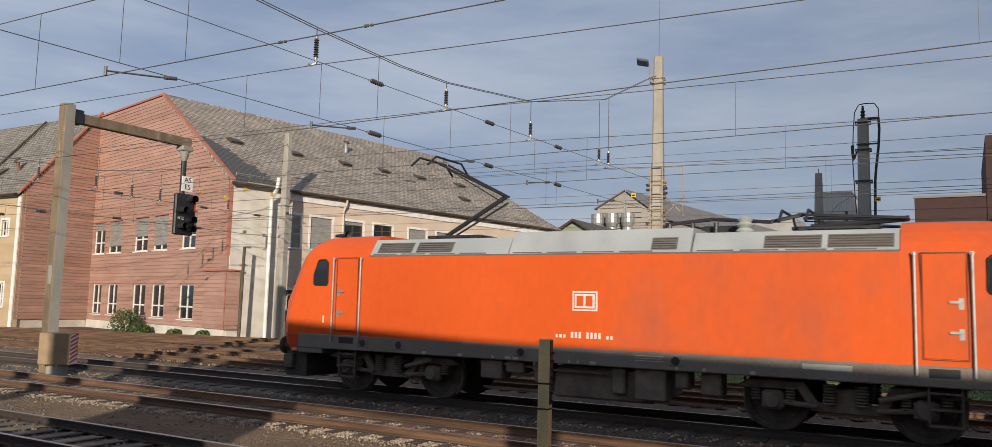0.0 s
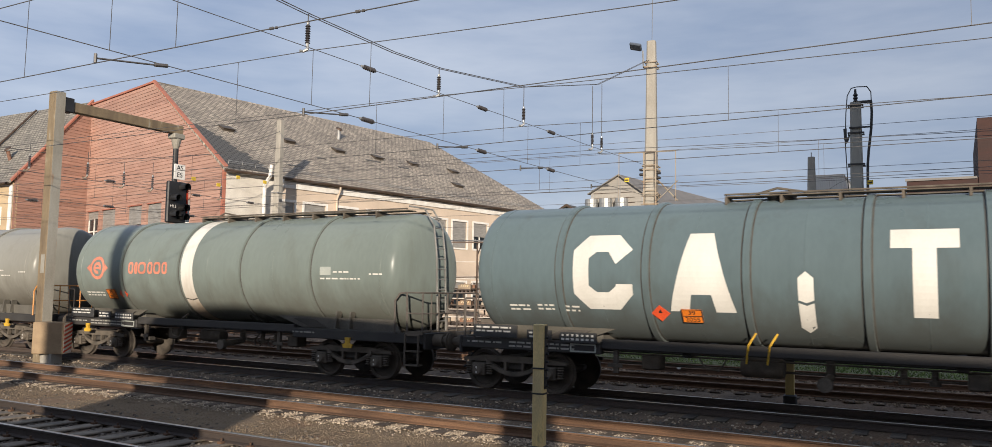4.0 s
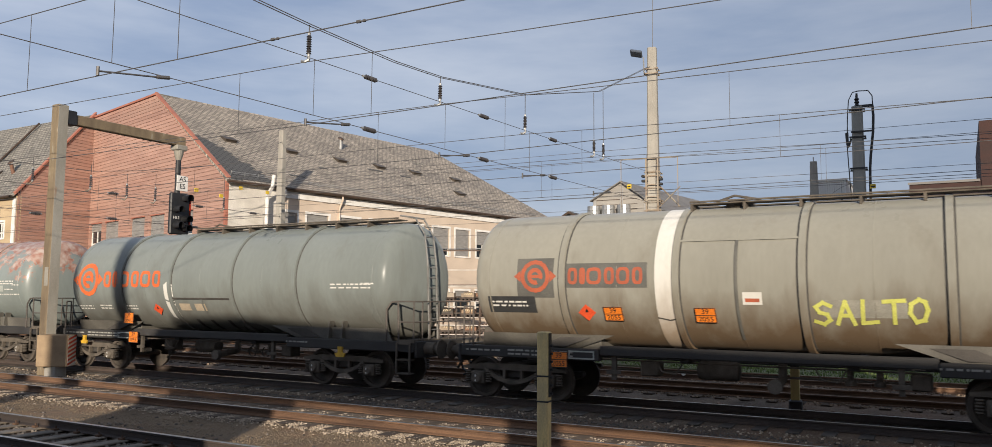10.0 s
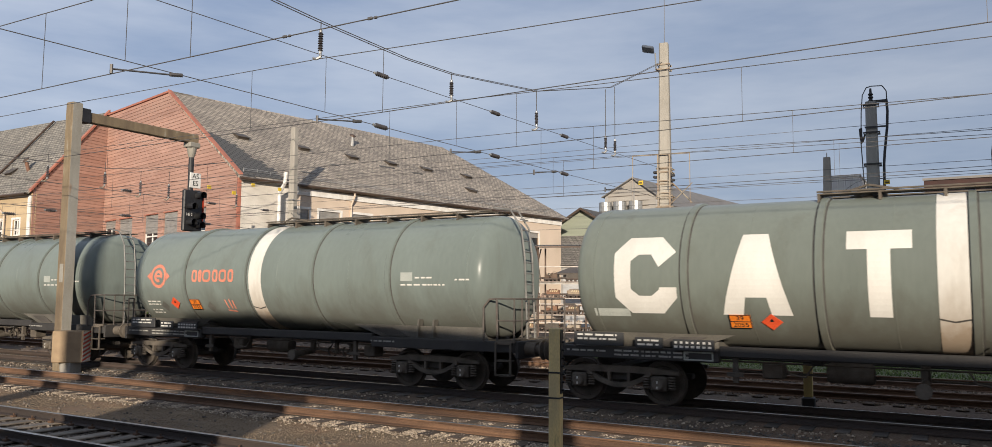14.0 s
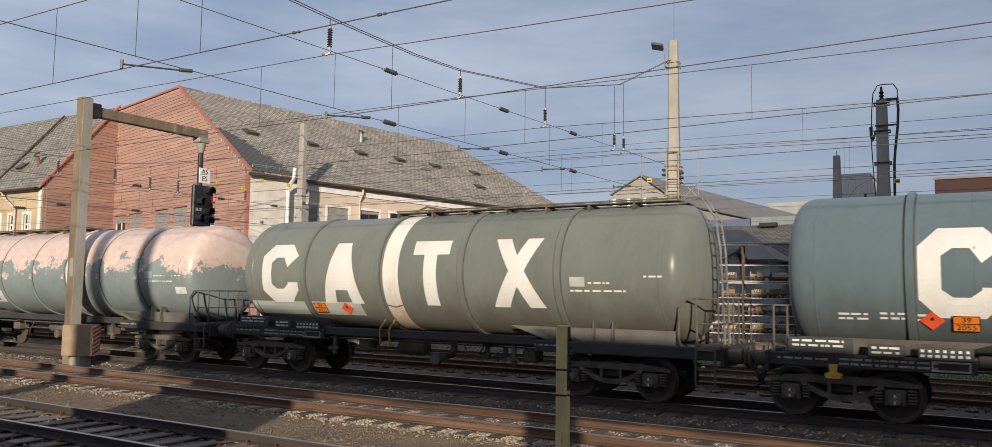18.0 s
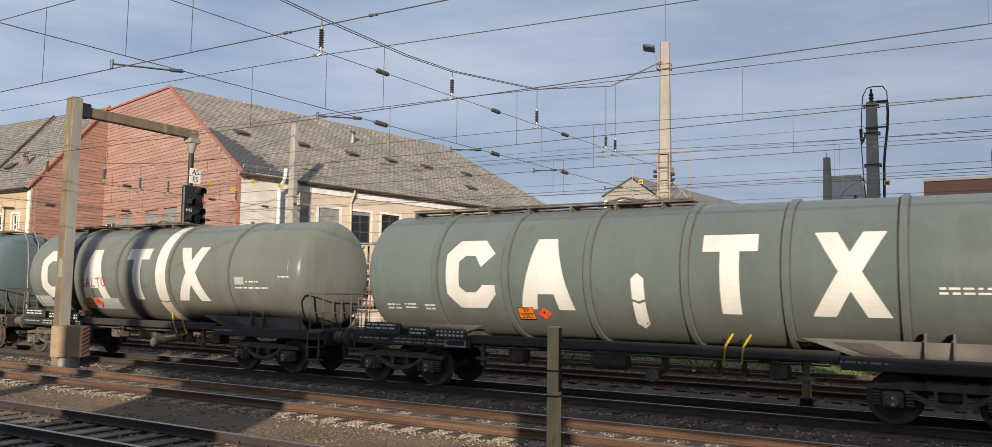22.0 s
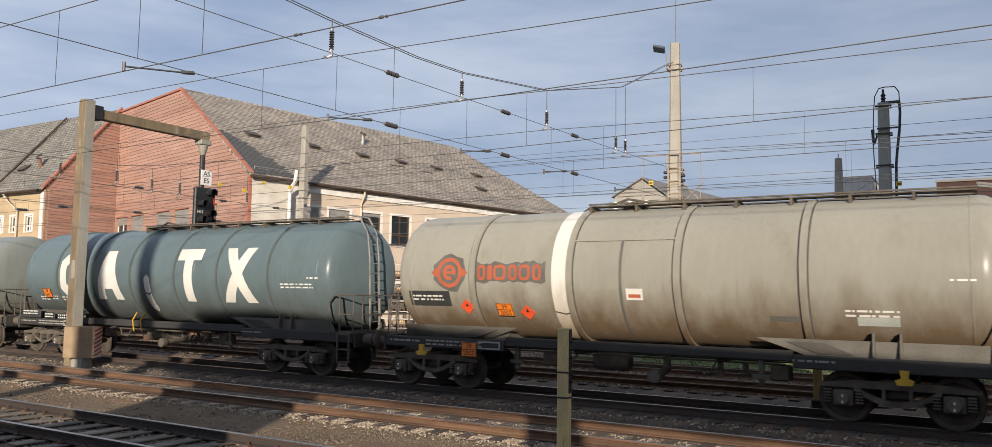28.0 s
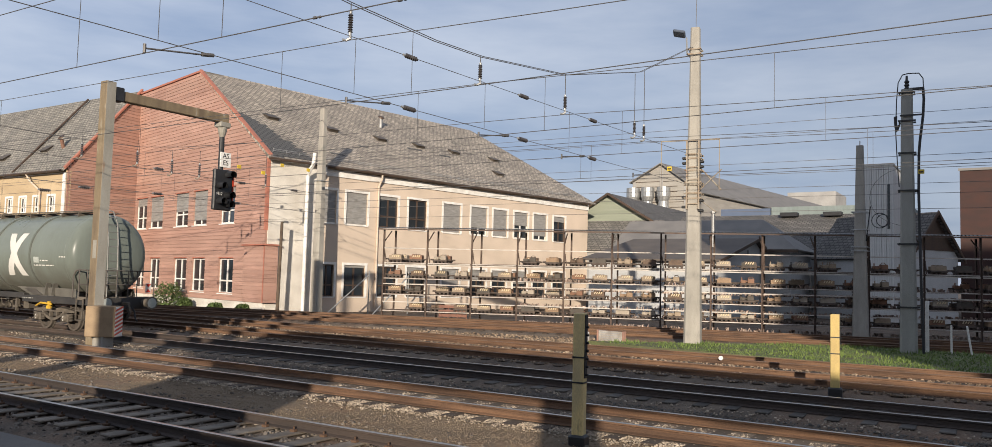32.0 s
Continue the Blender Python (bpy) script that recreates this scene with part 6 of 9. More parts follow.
def worn_paint(name, base, worn, share):
    """Tank paint that has flaked off in ragged patches along the upper side between the hoops."""
    m = mat(name, base, tuple(v * 0.86 for v in base), 0.45, 0, 0.9, 14, 0.05, (0.6, 1, 0.25), grain=0.06, coat=0.2)
    n, l = m.node_tree.nodes, m.node_tree.links
    bs = n["Principled BSDF"]
    tc, sep, nz, nf = (n.new("ShaderNode" + k) for k in ("TexCoord", "SeparateXYZ", "TexNoise", "TexNoise"))
    nz.inputs["Scale"].default_value, nz.inputs["Detail"].default_value, nz.inputs["Roughness"].default_value = 1.5, 12.0, 0.72
    mp = n.new("ShaderNodeMapping")
    mp.inputs["Scale"].default_value = (0.75, 1, 1.1)
    l.new(tc.outputs["Object"], mp.inputs["Vector"])
    l.new(tc.outputs["Object"], sep.inputs["Vector"])
    l.new(mp.outputs["Vector"], nz.inputs["Vector"])
    up = n.new("ShaderNodeMapRange")
    up.inputs["From Min"].default_value, up.inputs["From Max"].default_value = 2.2, 4.0
    up.inputs["To Min"].default_value, up.inputs["To Max"].default_value = -0.34, share
    l.new(sep.outputs["Z"], up.inputs["Value"])
    add, rp, mx = n.new("ShaderNodeMath"), n.new("ShaderNodeValToRGB"), n.new("ShaderNodeMixRGB")
    l.new(up.outputs["Result"], add.inputs[0])
    gain = n.new("ShaderNodeMath")
    gain.operation = "MULTIPLY_ADD"
    gain.inputs[1].default_value, gain.inputs[2].default_value = 2.1, -0.55
    l.new(nz.outputs["Fac"], gain.inputs[0])
    l.new(gain.outputs["Value"], add.inputs[1])
    rp.color_ramp.elements[0].position, rp.color_ramp.elements[1].position = 0.55, 0.575
    l.new(add.outputs["Value"], rp.inputs["Fac"])
    old = bs.inputs["Base Color"].links[0].from_socket
    l.new(rp.outputs["Color"], mx.inputs["Fac"])
    l.new(old, mx.inputs["Color1"])
    nf.inputs["Scale"].default_value, nf.inputs["Detail"].default_value = 5.0, 10.0
    l.new(mp.outputs["Vector"], nf.inputs["Vector"])
    rw = n.new("ShaderNodeValToRGB")
    rw.color_ramp.elements[0].position, rw.color_ramp.elements[1].position = 0.35, 0.65
    rw.color_ramp.elements[0].color, rw.color_ramp.elements[1].color = (*worn[0], 1), (*worn[1], 1)
    l.new(nf.outputs["Fac"], rw.inputs["Fac"])
    l.new(rw.outputs["Color"], mx.inputs["Color2"])
    l.new(mx.outputs["Color"], bs.inputs["Base Color"])
    return m


def tank_paint(name, c, dirt=0.8, coat=0.1, dust_and_shade=(0.07, 0.057, 0.043), share=0.5):
    """Semi-gloss tank paint with rain streaks; brown dust and painted-in underside shade darken the flank's lower half
    in ragged patches.
    """
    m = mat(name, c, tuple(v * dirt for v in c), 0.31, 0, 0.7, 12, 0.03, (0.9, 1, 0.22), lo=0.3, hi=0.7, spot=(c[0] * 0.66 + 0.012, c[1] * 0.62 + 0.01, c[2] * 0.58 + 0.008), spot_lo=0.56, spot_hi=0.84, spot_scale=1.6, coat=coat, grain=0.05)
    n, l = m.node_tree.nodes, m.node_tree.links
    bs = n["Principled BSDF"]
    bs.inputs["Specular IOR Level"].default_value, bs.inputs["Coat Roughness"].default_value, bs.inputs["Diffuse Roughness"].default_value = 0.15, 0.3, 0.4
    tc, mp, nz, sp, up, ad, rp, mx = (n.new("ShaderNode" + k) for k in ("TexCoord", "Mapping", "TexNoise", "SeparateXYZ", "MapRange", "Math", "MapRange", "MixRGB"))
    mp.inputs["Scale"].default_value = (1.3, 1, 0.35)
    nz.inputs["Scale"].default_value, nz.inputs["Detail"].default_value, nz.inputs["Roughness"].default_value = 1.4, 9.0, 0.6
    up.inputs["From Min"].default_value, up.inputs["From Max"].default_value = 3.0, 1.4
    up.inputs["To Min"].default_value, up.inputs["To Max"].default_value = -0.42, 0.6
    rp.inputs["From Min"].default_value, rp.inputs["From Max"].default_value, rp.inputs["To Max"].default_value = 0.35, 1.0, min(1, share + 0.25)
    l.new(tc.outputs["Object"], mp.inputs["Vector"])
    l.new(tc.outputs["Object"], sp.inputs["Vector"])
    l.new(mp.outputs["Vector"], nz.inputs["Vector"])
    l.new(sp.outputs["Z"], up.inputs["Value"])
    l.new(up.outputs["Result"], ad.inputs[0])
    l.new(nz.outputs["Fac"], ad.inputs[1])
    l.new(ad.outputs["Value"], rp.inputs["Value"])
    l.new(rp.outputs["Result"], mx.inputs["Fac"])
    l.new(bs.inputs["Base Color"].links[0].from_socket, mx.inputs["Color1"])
    mx.inputs["Color2"].default_value = (*dust_and_shade, 1)
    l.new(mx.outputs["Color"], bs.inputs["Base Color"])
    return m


SADDLE = mat("grimy_saddle_paint", (0.135, 0.125, 0.105), (0.085, 0.078, 0.066), 0.75, 0, 1.5, 30, 0.1)
HOOP_SHADE = mat("hoop_shade_paint", (0.085, 0.08, 0.07), (0.055, 0.052, 0.047), 0.8, 0, 3, 30, 0.1)
CACHE = {}


def cached(key, make):
    if key not in CACHE:
        CACHE[key] = make()
    return CACHE[key]


def wrap(quads, lift=0.006, n=None):
    """Flat shapes, given as quads in length and height, bent onto the near side of the tank."""
    g = Geo()
    index = {}

    def vertex(x, z):
        key = (round(x, 3), round(z, 3))
        if key not in index:
            dz = max(min(z - ZC, R * 0.98), -R * 0.98)
            index[key] = len(g.v)
            g.v.append((x, -(math.sqrt(R * R - dz * dz) + lift), z))
        return index[key]

    for a, b, c, d in quads:
        steps = lambda p, q: max(1, int(math.ceil(abs(p[1] - q[1]) / 0.12)))
        n, m = max(steps(a, d), steps(b, c)), max(steps(a, b), steps(d, c))
        at = lambda i, j: tuple((a[e] * (1 - j / m) + b[e] * j / m) * (1 - i / n) + (d[e] * (1 - j / m) + c[e] * j / m) * i / n for e in (0, 1))
        for i in range(n):
            for j in range(m):
                f = [vertex(*at(*ij)) for ij in ((i, j), (i, j + 1), (i + 1, j + 1), (i + 1, j))]
                if len(set(f)) > 2:
                    g.f.append(tuple(dict.fromkeys(f)))
    return g


def rect(x0, x1, z0, z1):
    return [(x0, z0), (x1, z0), (x1, z1), (x0, z1)]


def octagon_ring(cx, cz, w, h, t):
    """A broad ring with cut corners, open on its upper right."""
    a, b, c, d, k, j = cx - w / 2, cx + w / 2, cz - h / 2, cz + h / 2, w * 0.24, w * 0.13
    return [[(a, c + k), (a + t, c + k + j), (a + t, d - k - j), (a, d - k)], [(a, d - k), (a + t, d - k - j), (a + t + j, d - t), (a + k, d)],
            [(a + k, d), (a + t + j, d - t), (b - t - j, d - t), (b - k, d)], [(b - k, d), (b - t - j, d - t), (b - t, d - t - j * 1.5), (b, d - k)],
            [(a, c + k), (a + k, c), (a + t + j, c + t), (a + t, c + k + j)], [(a + k, c), (b - k, c), (b - t - j, c + t), (a + t + j, c + t)],
            [(b - k, c), (b, c + k), (b - t, c + k + j), (b - t - j, c + t)], rect(b - t, b, c + k, c + h * 0.34)]


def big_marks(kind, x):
    """Broad white letter-like marks that fill the tank's side: ring, notched wedge, tee, cross."""
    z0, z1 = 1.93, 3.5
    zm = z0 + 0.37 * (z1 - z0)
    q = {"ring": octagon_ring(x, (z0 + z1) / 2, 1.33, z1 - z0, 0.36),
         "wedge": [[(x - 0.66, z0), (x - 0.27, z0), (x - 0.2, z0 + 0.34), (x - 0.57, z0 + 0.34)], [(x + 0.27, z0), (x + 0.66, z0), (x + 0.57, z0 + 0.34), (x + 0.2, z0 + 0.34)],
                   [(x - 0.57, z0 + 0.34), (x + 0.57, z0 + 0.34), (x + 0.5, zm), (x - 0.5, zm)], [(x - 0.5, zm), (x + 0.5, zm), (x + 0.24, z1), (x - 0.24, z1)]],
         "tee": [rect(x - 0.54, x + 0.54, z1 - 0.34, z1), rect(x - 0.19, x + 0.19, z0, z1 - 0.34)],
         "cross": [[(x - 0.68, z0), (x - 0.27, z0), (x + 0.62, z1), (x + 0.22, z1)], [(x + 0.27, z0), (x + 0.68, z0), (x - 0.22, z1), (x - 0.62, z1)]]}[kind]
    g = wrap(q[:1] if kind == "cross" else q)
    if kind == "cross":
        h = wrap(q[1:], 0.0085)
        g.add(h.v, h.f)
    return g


def disc_mark(x, z, r):
    """A ring with a level bar and two arrow tips."""
    q = []
    for k in range(16):
        a, b = 2 * math.pi * k / 16, 2 * math.pi * (k + 1) / 16
        p = lambda w, s: (x + math.cos(w) * s, z + math.sin(w) * s)
        q.append([p(a, r), p(b, r), p(b, r * 0.74), p(a, r * 0.74)])
        if not 13 <= k <= 14:
            q.append([p(a, r * 0.52), p(b, r * 0.52), p(b, r * 0.26), p(a, r * 0.26)])
    q.append(rect(x - r * 0.3, x + r * 0.4, z - r * 0.09, z + r * 0.09))
    for s in (-1, 1):
        q.append([(x + s * r, z - r * 0.34), (x + s * r, z + r * 0.34), (x + s * r * 1.42, z + 0.01), (x + s * r * 1.42, z - 0.01)])
    return wrap(q)


def name_rings(parent, x0, x1, z, h, mt, slant=0.0, shares=(1.0, 0.62, 1.5, 1.0, 1.3, 1.0)):
    """Plain rounded rings in a row, the size of a painted name."""
    w, t = (x1 - x0) / sum(shares), h * (0.2 if slant else 0.19)
    xs = x0
    for k, f in enumerate(shares):
        a, b = xs, xs + w * f * 0.84
        cx, rx, rz = (a + b) / 2, (b - a) / 2, h / 2
        n = 16

        def at(i, inset):
            c, d = math.cos(2 * math.pi * i / n), math.sin(2 * math.pi * i / n)
            e = lambda v: math.copysign(abs(v) ** 0.62, v)
            dz = e(d) * (rz - inset)
            return cx + e(c) * (rx - inset) + slant * dz, z + dz
        part("painted_ring", wrap([[at(i, 0), at(i + 1, 0), at(i + 1, t), at(i, t)] for i in range(n)]), mt, parent, "plain rounded ring in the emblem's colour")
        xs += w * f


def put(parent, name, geo, material, label="", key=None):
    me = cached(key, lambda: data(name, geo() if callable(geo) else geo, material, True)) if key else data(name, geo, material, True)
    return part(name, me, material, parent, label)


def plate(parent, x, z, w=0.42, h=0.34, flat=None):
    """An orange hazard plate with its two lines of figures."""
    y = flat if flat is not None else -(math.sqrt(R * R - (z - ZC) ** 2) + 0.03)
    tilt = 0 if flat is not None else -math.degrees(math.asin((z - ZC) / R))
    m = pose(x, y, z, tilt, 0, 0)
    p = part("hazard_plate", cached("hp", lambda: data("hazard_plate", Geo().cbox(-0.21, 0.21, -0.006, 0.006, -0.17, 0.17, 0.004), ORANGE)), ORANGE, parent, "orange hazard plate with black figures", m)
    part("border", cached("hb", lambda: data("border", Geo().box(-0.21, 0.21, -0.009, -0.0065, -0.008, 0.008).box(-0.21, -0.195, -0.009, -0.0065, -0.17, 0.17).box(0.195, 0.21, -0.009, -0.0065, -0.17, 0.17).box(-0.195, 0.195, -0.009, -0.0065, 0.155, 0.17).box(-0.195, 0.195, -0.009, -0.0065, -0.17, -0.155), BLACK)), BLACK, p)
    for zz, s in ((0.085, "39"), (-0.085, "2055")):
        up = Matrix.Translation((0, -0.009, zz)) @ Euler((radians(90), 0, 0)).to_matrix().to_4x4()
        if "t" + s not in CACHE:
            ob = bar_text("figure", s, 0.155, BLACK, p, up)
            CACHE["t" + s] = ob.data
        else:
            part("figure", CACHE["t" + s], BLACK, p, "", up)
    return p


def diamond(parent, x, z, s=0.2, flat=None):
    y = flat if flat is not None else -(math.sqrt(R * R - (z - ZC) ** 2) + 0.02)
    tilt = 0 if flat is not None else -math.degrees(math.asin((z - ZC) / R))
    d = part("placard", cached(("dm", s), lambda: data("placard", Geo().prism([(-s, 0), (0, -s), (s, 0), (0, s)], -0.006, 0.006, "y"), HAZ_RED)), HAZ_RED, parent, "red flame diamond", pose(x, y, z, tilt, 0, 0))
    part("flame", cached(("fl", s), lambda: data("flame", Geo().prism([(-s * 0.2, s * 0.05), (s * 0.2, s * 0.05), (s * 0.06, s * 0.5), (-s * 0.1, s * 0.3)], -0.008, -0.0062, "y"), BLACK)), BLACK, d)


def small_print(parent, x, z, rows, flat=None, mt=None, lines=2):
    """Unreadable painted data as small plain bars."""
    rs = random.Random(int(x * 100) + int(z * 10))
    q = []
    for k in range(lines):
        a = x
        while a < x + rows:
            w = rs.uniform(0.04, 0.2)
            q.append((a, min(a + w, x + rows), z - k * 0.085, z - k * 0.085 + 0.038))
            a += w + rs.uniform(0.02, 0.07)
    if flat is None:
        g = wrap([rect(*r) for r in q])
    else:
        g = Geo()
        for a, b, c, d in q:
            g.box(a, b, flat - 0.004, flat, c, d)
    tagged(part("painted_data", g, mt or (FAINT if flat is not None else MARK), parent, "small white painted data, worn"), kind="stuff")


def bogie(parent, x, wheel_r=0.46, base=1.8):
    b = part("bogie", cached("bogie_bolster", lambda: data("bogie", Geo().cbox(-0.25, 0.25, -0.95, 0.95, 0.48, 0.82, 0.03).cbox(-1.3, 1.3, -0.12, 0.12, 0.5, 0.62, 0.02), SOOT)), SOOT, parent, "", pose(x, 0, 0))

    def side():
        g = Geo()
        # straight upper member and a bowed lower one
        g.prism([(-1.32, 0.66), (1.32, 0.66), (1.32, 0.73), (0.7, 0.8), (-0.7, 0.8), (-1.32, 0.73)], -0.05, 0.05, "y")
        bow = [(x, 0.4 + 0.27 * (x / 0.72) ** 2) for x in (-0.72, -0.54, -0.36, -0.18, 0, 0.18, 0.36, 0.54, 0.72)]
        for (x0, z0), (x1, z1) in zip(bow, bow[1:]):
            g.prism([(x0, z0 - 0.05), (x1, z1 - 0.05), (x1, z1 + 0.05), (x0, z0 + 0.05)], -0.08, 0.06, "y")
        for x in (-0.22, 0.22):
            g.box(x - 0.03, x + 0.03, -0.06, 0.04, 0.45, 0.67)
        for c in (-0.9, 0.9):
            g.cbox(c - 0.17, c + 0.17, -0.13, 0.08, 0.32, 0.62, 0.03)
            for dx in (-0.27, 0.27):
                for k in range(5):
                    g.lathe([(0.36 + k * 0.055, 0.055), (0.385 + k * 0.055, 0.085), (0.41 + k * 0.055, 0.055)], 10, (c + dx, -0.05, 0), "z")
        return g

    for s in (-1, 1):
        part("side_frame", cached("bogie_side", lambda: data("side_frame", side(), SOOT2, True)), SOOT2, b, "", pose(0, s * 1.02, 0, 0, 0, 0 if s < 0 else 180))
    for c in (-0.9, 0.9):
        for s in (-1, 1):
            part("axle_box", cached("axlebox", lambda: data("axle_box", Geo().lathe([(-0.14, 0.001), (-0.14, 0.1), (-0.1, 0.13), (0.05, 0.13)], 14, (0, 0, 0), "y"), SOOT2, True)), SOOT2, b, "", pose(c, s * 1.08, wheel_r, 0, 0, 0 if s < 0 else 180))
            part("paint_mark", cached("axlemark", lambda: data("paint_mark", Geo().box(-0.014, 0.014, -0.146, -0.142, 0.03, 0.08).box(-0.014, 0.014, -0.146, -0.142, -0.08, -0.03), MARK)), MARK, b, "white paint tick", pose(c, s * 1.08, wheel_r, 0, 0, 0 if s < 0 else 180))
        wheelset(b, c, wheel_r)
    return b


WHEELS = []


def wheelset(parent, x, r):
    def make():
        g = Geo()
        for s in (-1, 1):
            prof = [(s * 0.685, 0.2 * r), (s * 0.685, r + 0.028), (s * 0.715, r + 0.028), (s * 0.73, r), (s * 0.82, r - 0.004), (s * 0.82, r * 0.82), (s * 0.77, r * 0.78), (s * 0.765, r * 0.36), (s * 0.84, r * 0.3), (s * 0.84, 0.001)]
            g.lathe(prof, 28, axis="y")
        g.tube((0, -0.7, 0), (0, 0.7, 0), 0.085, 12)
        return data("wheelset", g, TREAD, True)

    w = part("wheelset", cached(("wheelset", r), make), TREAD, parent, "steel wheels on their axle")
    w.matrix_parent_inverse = Matrix.Translation((x, 0, r))
    WHEELS.append((w, r))
    return w


def wagon(s, long, paint, rings, style, label, lug=True, ladder=True, orange_rail=False):
    """One bogie tank wagon whose tank begins at s along the train."""
    TL = 14.85 if long else 13.15
    w = thing("tank_wagon", label, "tank wagon", pose(run(0) + s, TRACK_Y, 0), "tank wagons of the goods train")

    def tank():
        dome = [(0.0, 0.0005), (0.012, 0.5), (0.05, 0.9), (0.11, 1.18), (0.16, 1.3), (0.22, 1.385), (0.29, 1.44), (0.37, 1.48), (0.47, R)]
        prof = dome + [(0.47 + (TL - 0.94) * k / 6, R) for k in range(1, 6)] + [(TL - a, r) for a, r in reversed(dome)]
        return data("tank", Geo().lathe(prof, 56, (0, 0, ZC)), paint, True)

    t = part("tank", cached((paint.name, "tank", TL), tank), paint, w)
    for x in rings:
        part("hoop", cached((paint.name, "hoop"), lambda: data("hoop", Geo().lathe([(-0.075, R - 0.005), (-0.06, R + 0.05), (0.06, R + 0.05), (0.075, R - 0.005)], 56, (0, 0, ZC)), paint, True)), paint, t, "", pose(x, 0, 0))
        # dark rings paint in shade along both edges of each hoop
        part("hoop_seam", cached((paint.name, "seam"), lambda: data("hoop_seam", Geo().lathe([(-0.105, R + 0.001), (-0.1, R + 0.006), (-0.072, R + 0.006), (-0.07, R + 0.001)], 56, (0, 0, ZC)).lathe([(0.07, R + 0.001), (0.072, R + 0.006), (0.1, R + 0.006), (0.105, R + 0.001)], 56, (0, 0, ZC)), HOOP_SHADE, True)), HOOP_SHADE, t, "dark ring painting shade beside the hoop", pose(x, 0, 0))
    for a, b in zip(rings, rings[1:]):
        if b - a > 1.5:
            part("weld_seam", cached((paint.name, "weld"), lambda: data("weld_seam", Geo().lathe([(-0.012, R + 0.0005), (-0.008, R + 0.004), (0.008, R + 0.004), (0.012, R + 0.0005)], 48, (0, 0, ZC)), paint, True)), paint, t, "", pose((a + b) / 2, 0, 0))
    for x in (0.62, TL - 0.62):
        part("dome_seam", cached((paint.name, "dome_seam"), lambda: data("dome_seam", Geo().lathe([(-0.022, R + 0.0005), (-0.014, R + 0.007), (0.014, R + 0.007), (0.022, R + 0.0005)], 48, (0, 0, ZC)), paint, True)), paint, t, "", pose(x, 0, 0))
    # saddle plates that carry the tank
    def saddle(a, b, ca, cb, top=1.14, foot=1.1):
        g = Geo()
        for q in (-1, 1):
            v = [(a, q * top, 1.52), (b, q * top, 1.52), (b - cb, q * foot, 1.215), (a + ca, q * foot, 1.215)]
            g.add(v + [(x, y - q * 0.04, z) for x, y, z in v], [(0, 1, 2, 3), (4, 7, 6, 5), (0, 4, 5, 1), (1, 5, 6, 2), (2, 6, 7, 3), (3, 7, 4, 0)])
        g.box(a + 0.9, b - 0.4, -0.9, 0.9, 1.14, 1.4)
        return g
    part("saddle", cached(("cr", TL), lambda: data("saddle", saddle(TL - 4.3, TL - 0.4, 0.9, -0.15), SADDLE)), SADDLE, w, "tank saddle plates")
    part("saddle", cached(("crf", TL), lambda: data("saddle", saddle(0.3, 3.5, -0.15, 0.9, 1.16, 0.98), SADDLE)), SADDLE, w, "tank saddle plates")
    # dark plates paint the shade of an opening onto the saddles
    for x, d in ((TL - 4.3, 1), (3.5, -1)):
        part("saddle_recess", cached(("recess", d), lambda: data("saddle_recess", Geo().prism([(0.55 * d, 1.46), (1.25 * d, 1.46), (1.75 * d, 1.25), (1.15 * d, 1.25)], -1.146, -1.11, "y"), SOOT)), SOOT, w, "dark plate standing for a shaded opening in the saddle", pose(x, 0, 0))
    for x in (TL - 2.2, TL - 1.75):
        part("gusset", cached("gus", lambda: data("gusset", Geo().add([(-0.02, -1.2, 1.68), (0.02, -1.2, 1.68), (0.02, -1.26, 1.25), (-0.02, -1.26, 1.25), (-0.02, -1.0, 1.68), (0.02, -1.0, 1.68), (0.02, -1.1, 1.25), (-0.02, -1.1, 1.25)], [(0, 1, 2, 3), (4, 7, 6, 5), (0, 4, 5, 1), (1, 5, 6, 2), (2, 6, 7, 3), (3, 7, 4, 0)]), SADDLE)), SADDLE, w, "upright gusset", pose(x, 0, 0))
    # frame
    x0, x1 = -0.25, TL + 0.57

    beams = [("centre_sill", x0, x1, -0.28, 0.28, 0.98, 1.2), ("headstock", x0 - 0.08, x0, -1.3, 1.3, 0.84, 1.24), ("headstock", x1, x1 + 0.08, -1.3, 1.3, 0.84, 1.24)]
    for y in (-1.2, 1.2):
        beams += [("side_sill", x0, 3.2, y - 0.1, y + 0.1, 0.97, 1.22), ("side_sill", TL - 3.6, x1, y - 0.1, y + 0.1, 0.97, 1.22), ("side_beam", 3.2, TL - 3.6, y - 0.06, y + 0.06, 1.09, 1.3)]
    for x in (1.2, 5.0, TL - 5.0, TL - 1.4):
        beams.append(("cross_beam", x - 0.1, x + 0.1, -1.13, 1.13, 1.0, 1.18))
    for k, (nm, *b) in enumerate(beams):
        part(nm, cached(("beam", long, k), lambda: data(nm, Geo().cbox(*b, 0.02), SILL)), SILL, w)
    for x, d in ((x0 - 0.08, -1), (x1 + 0.08, 1)):
        for y in (-0.875, 0.875):
            part("buffer", cached("buf", lambda: data("buffer", Geo().lathe([(0, 0.15), (0.27, 0.15), (0.27, 0.1), (0.4, 0.1), (0.4, 0.2), (0.43, 0.24), (0.455, 0.23), (0.46, 0.001)], 20), SOOT2, True)), SOOT2, w, "round buffer", pose(x, y, 1.06, 0, 0, 0 if d > 0 else 180))
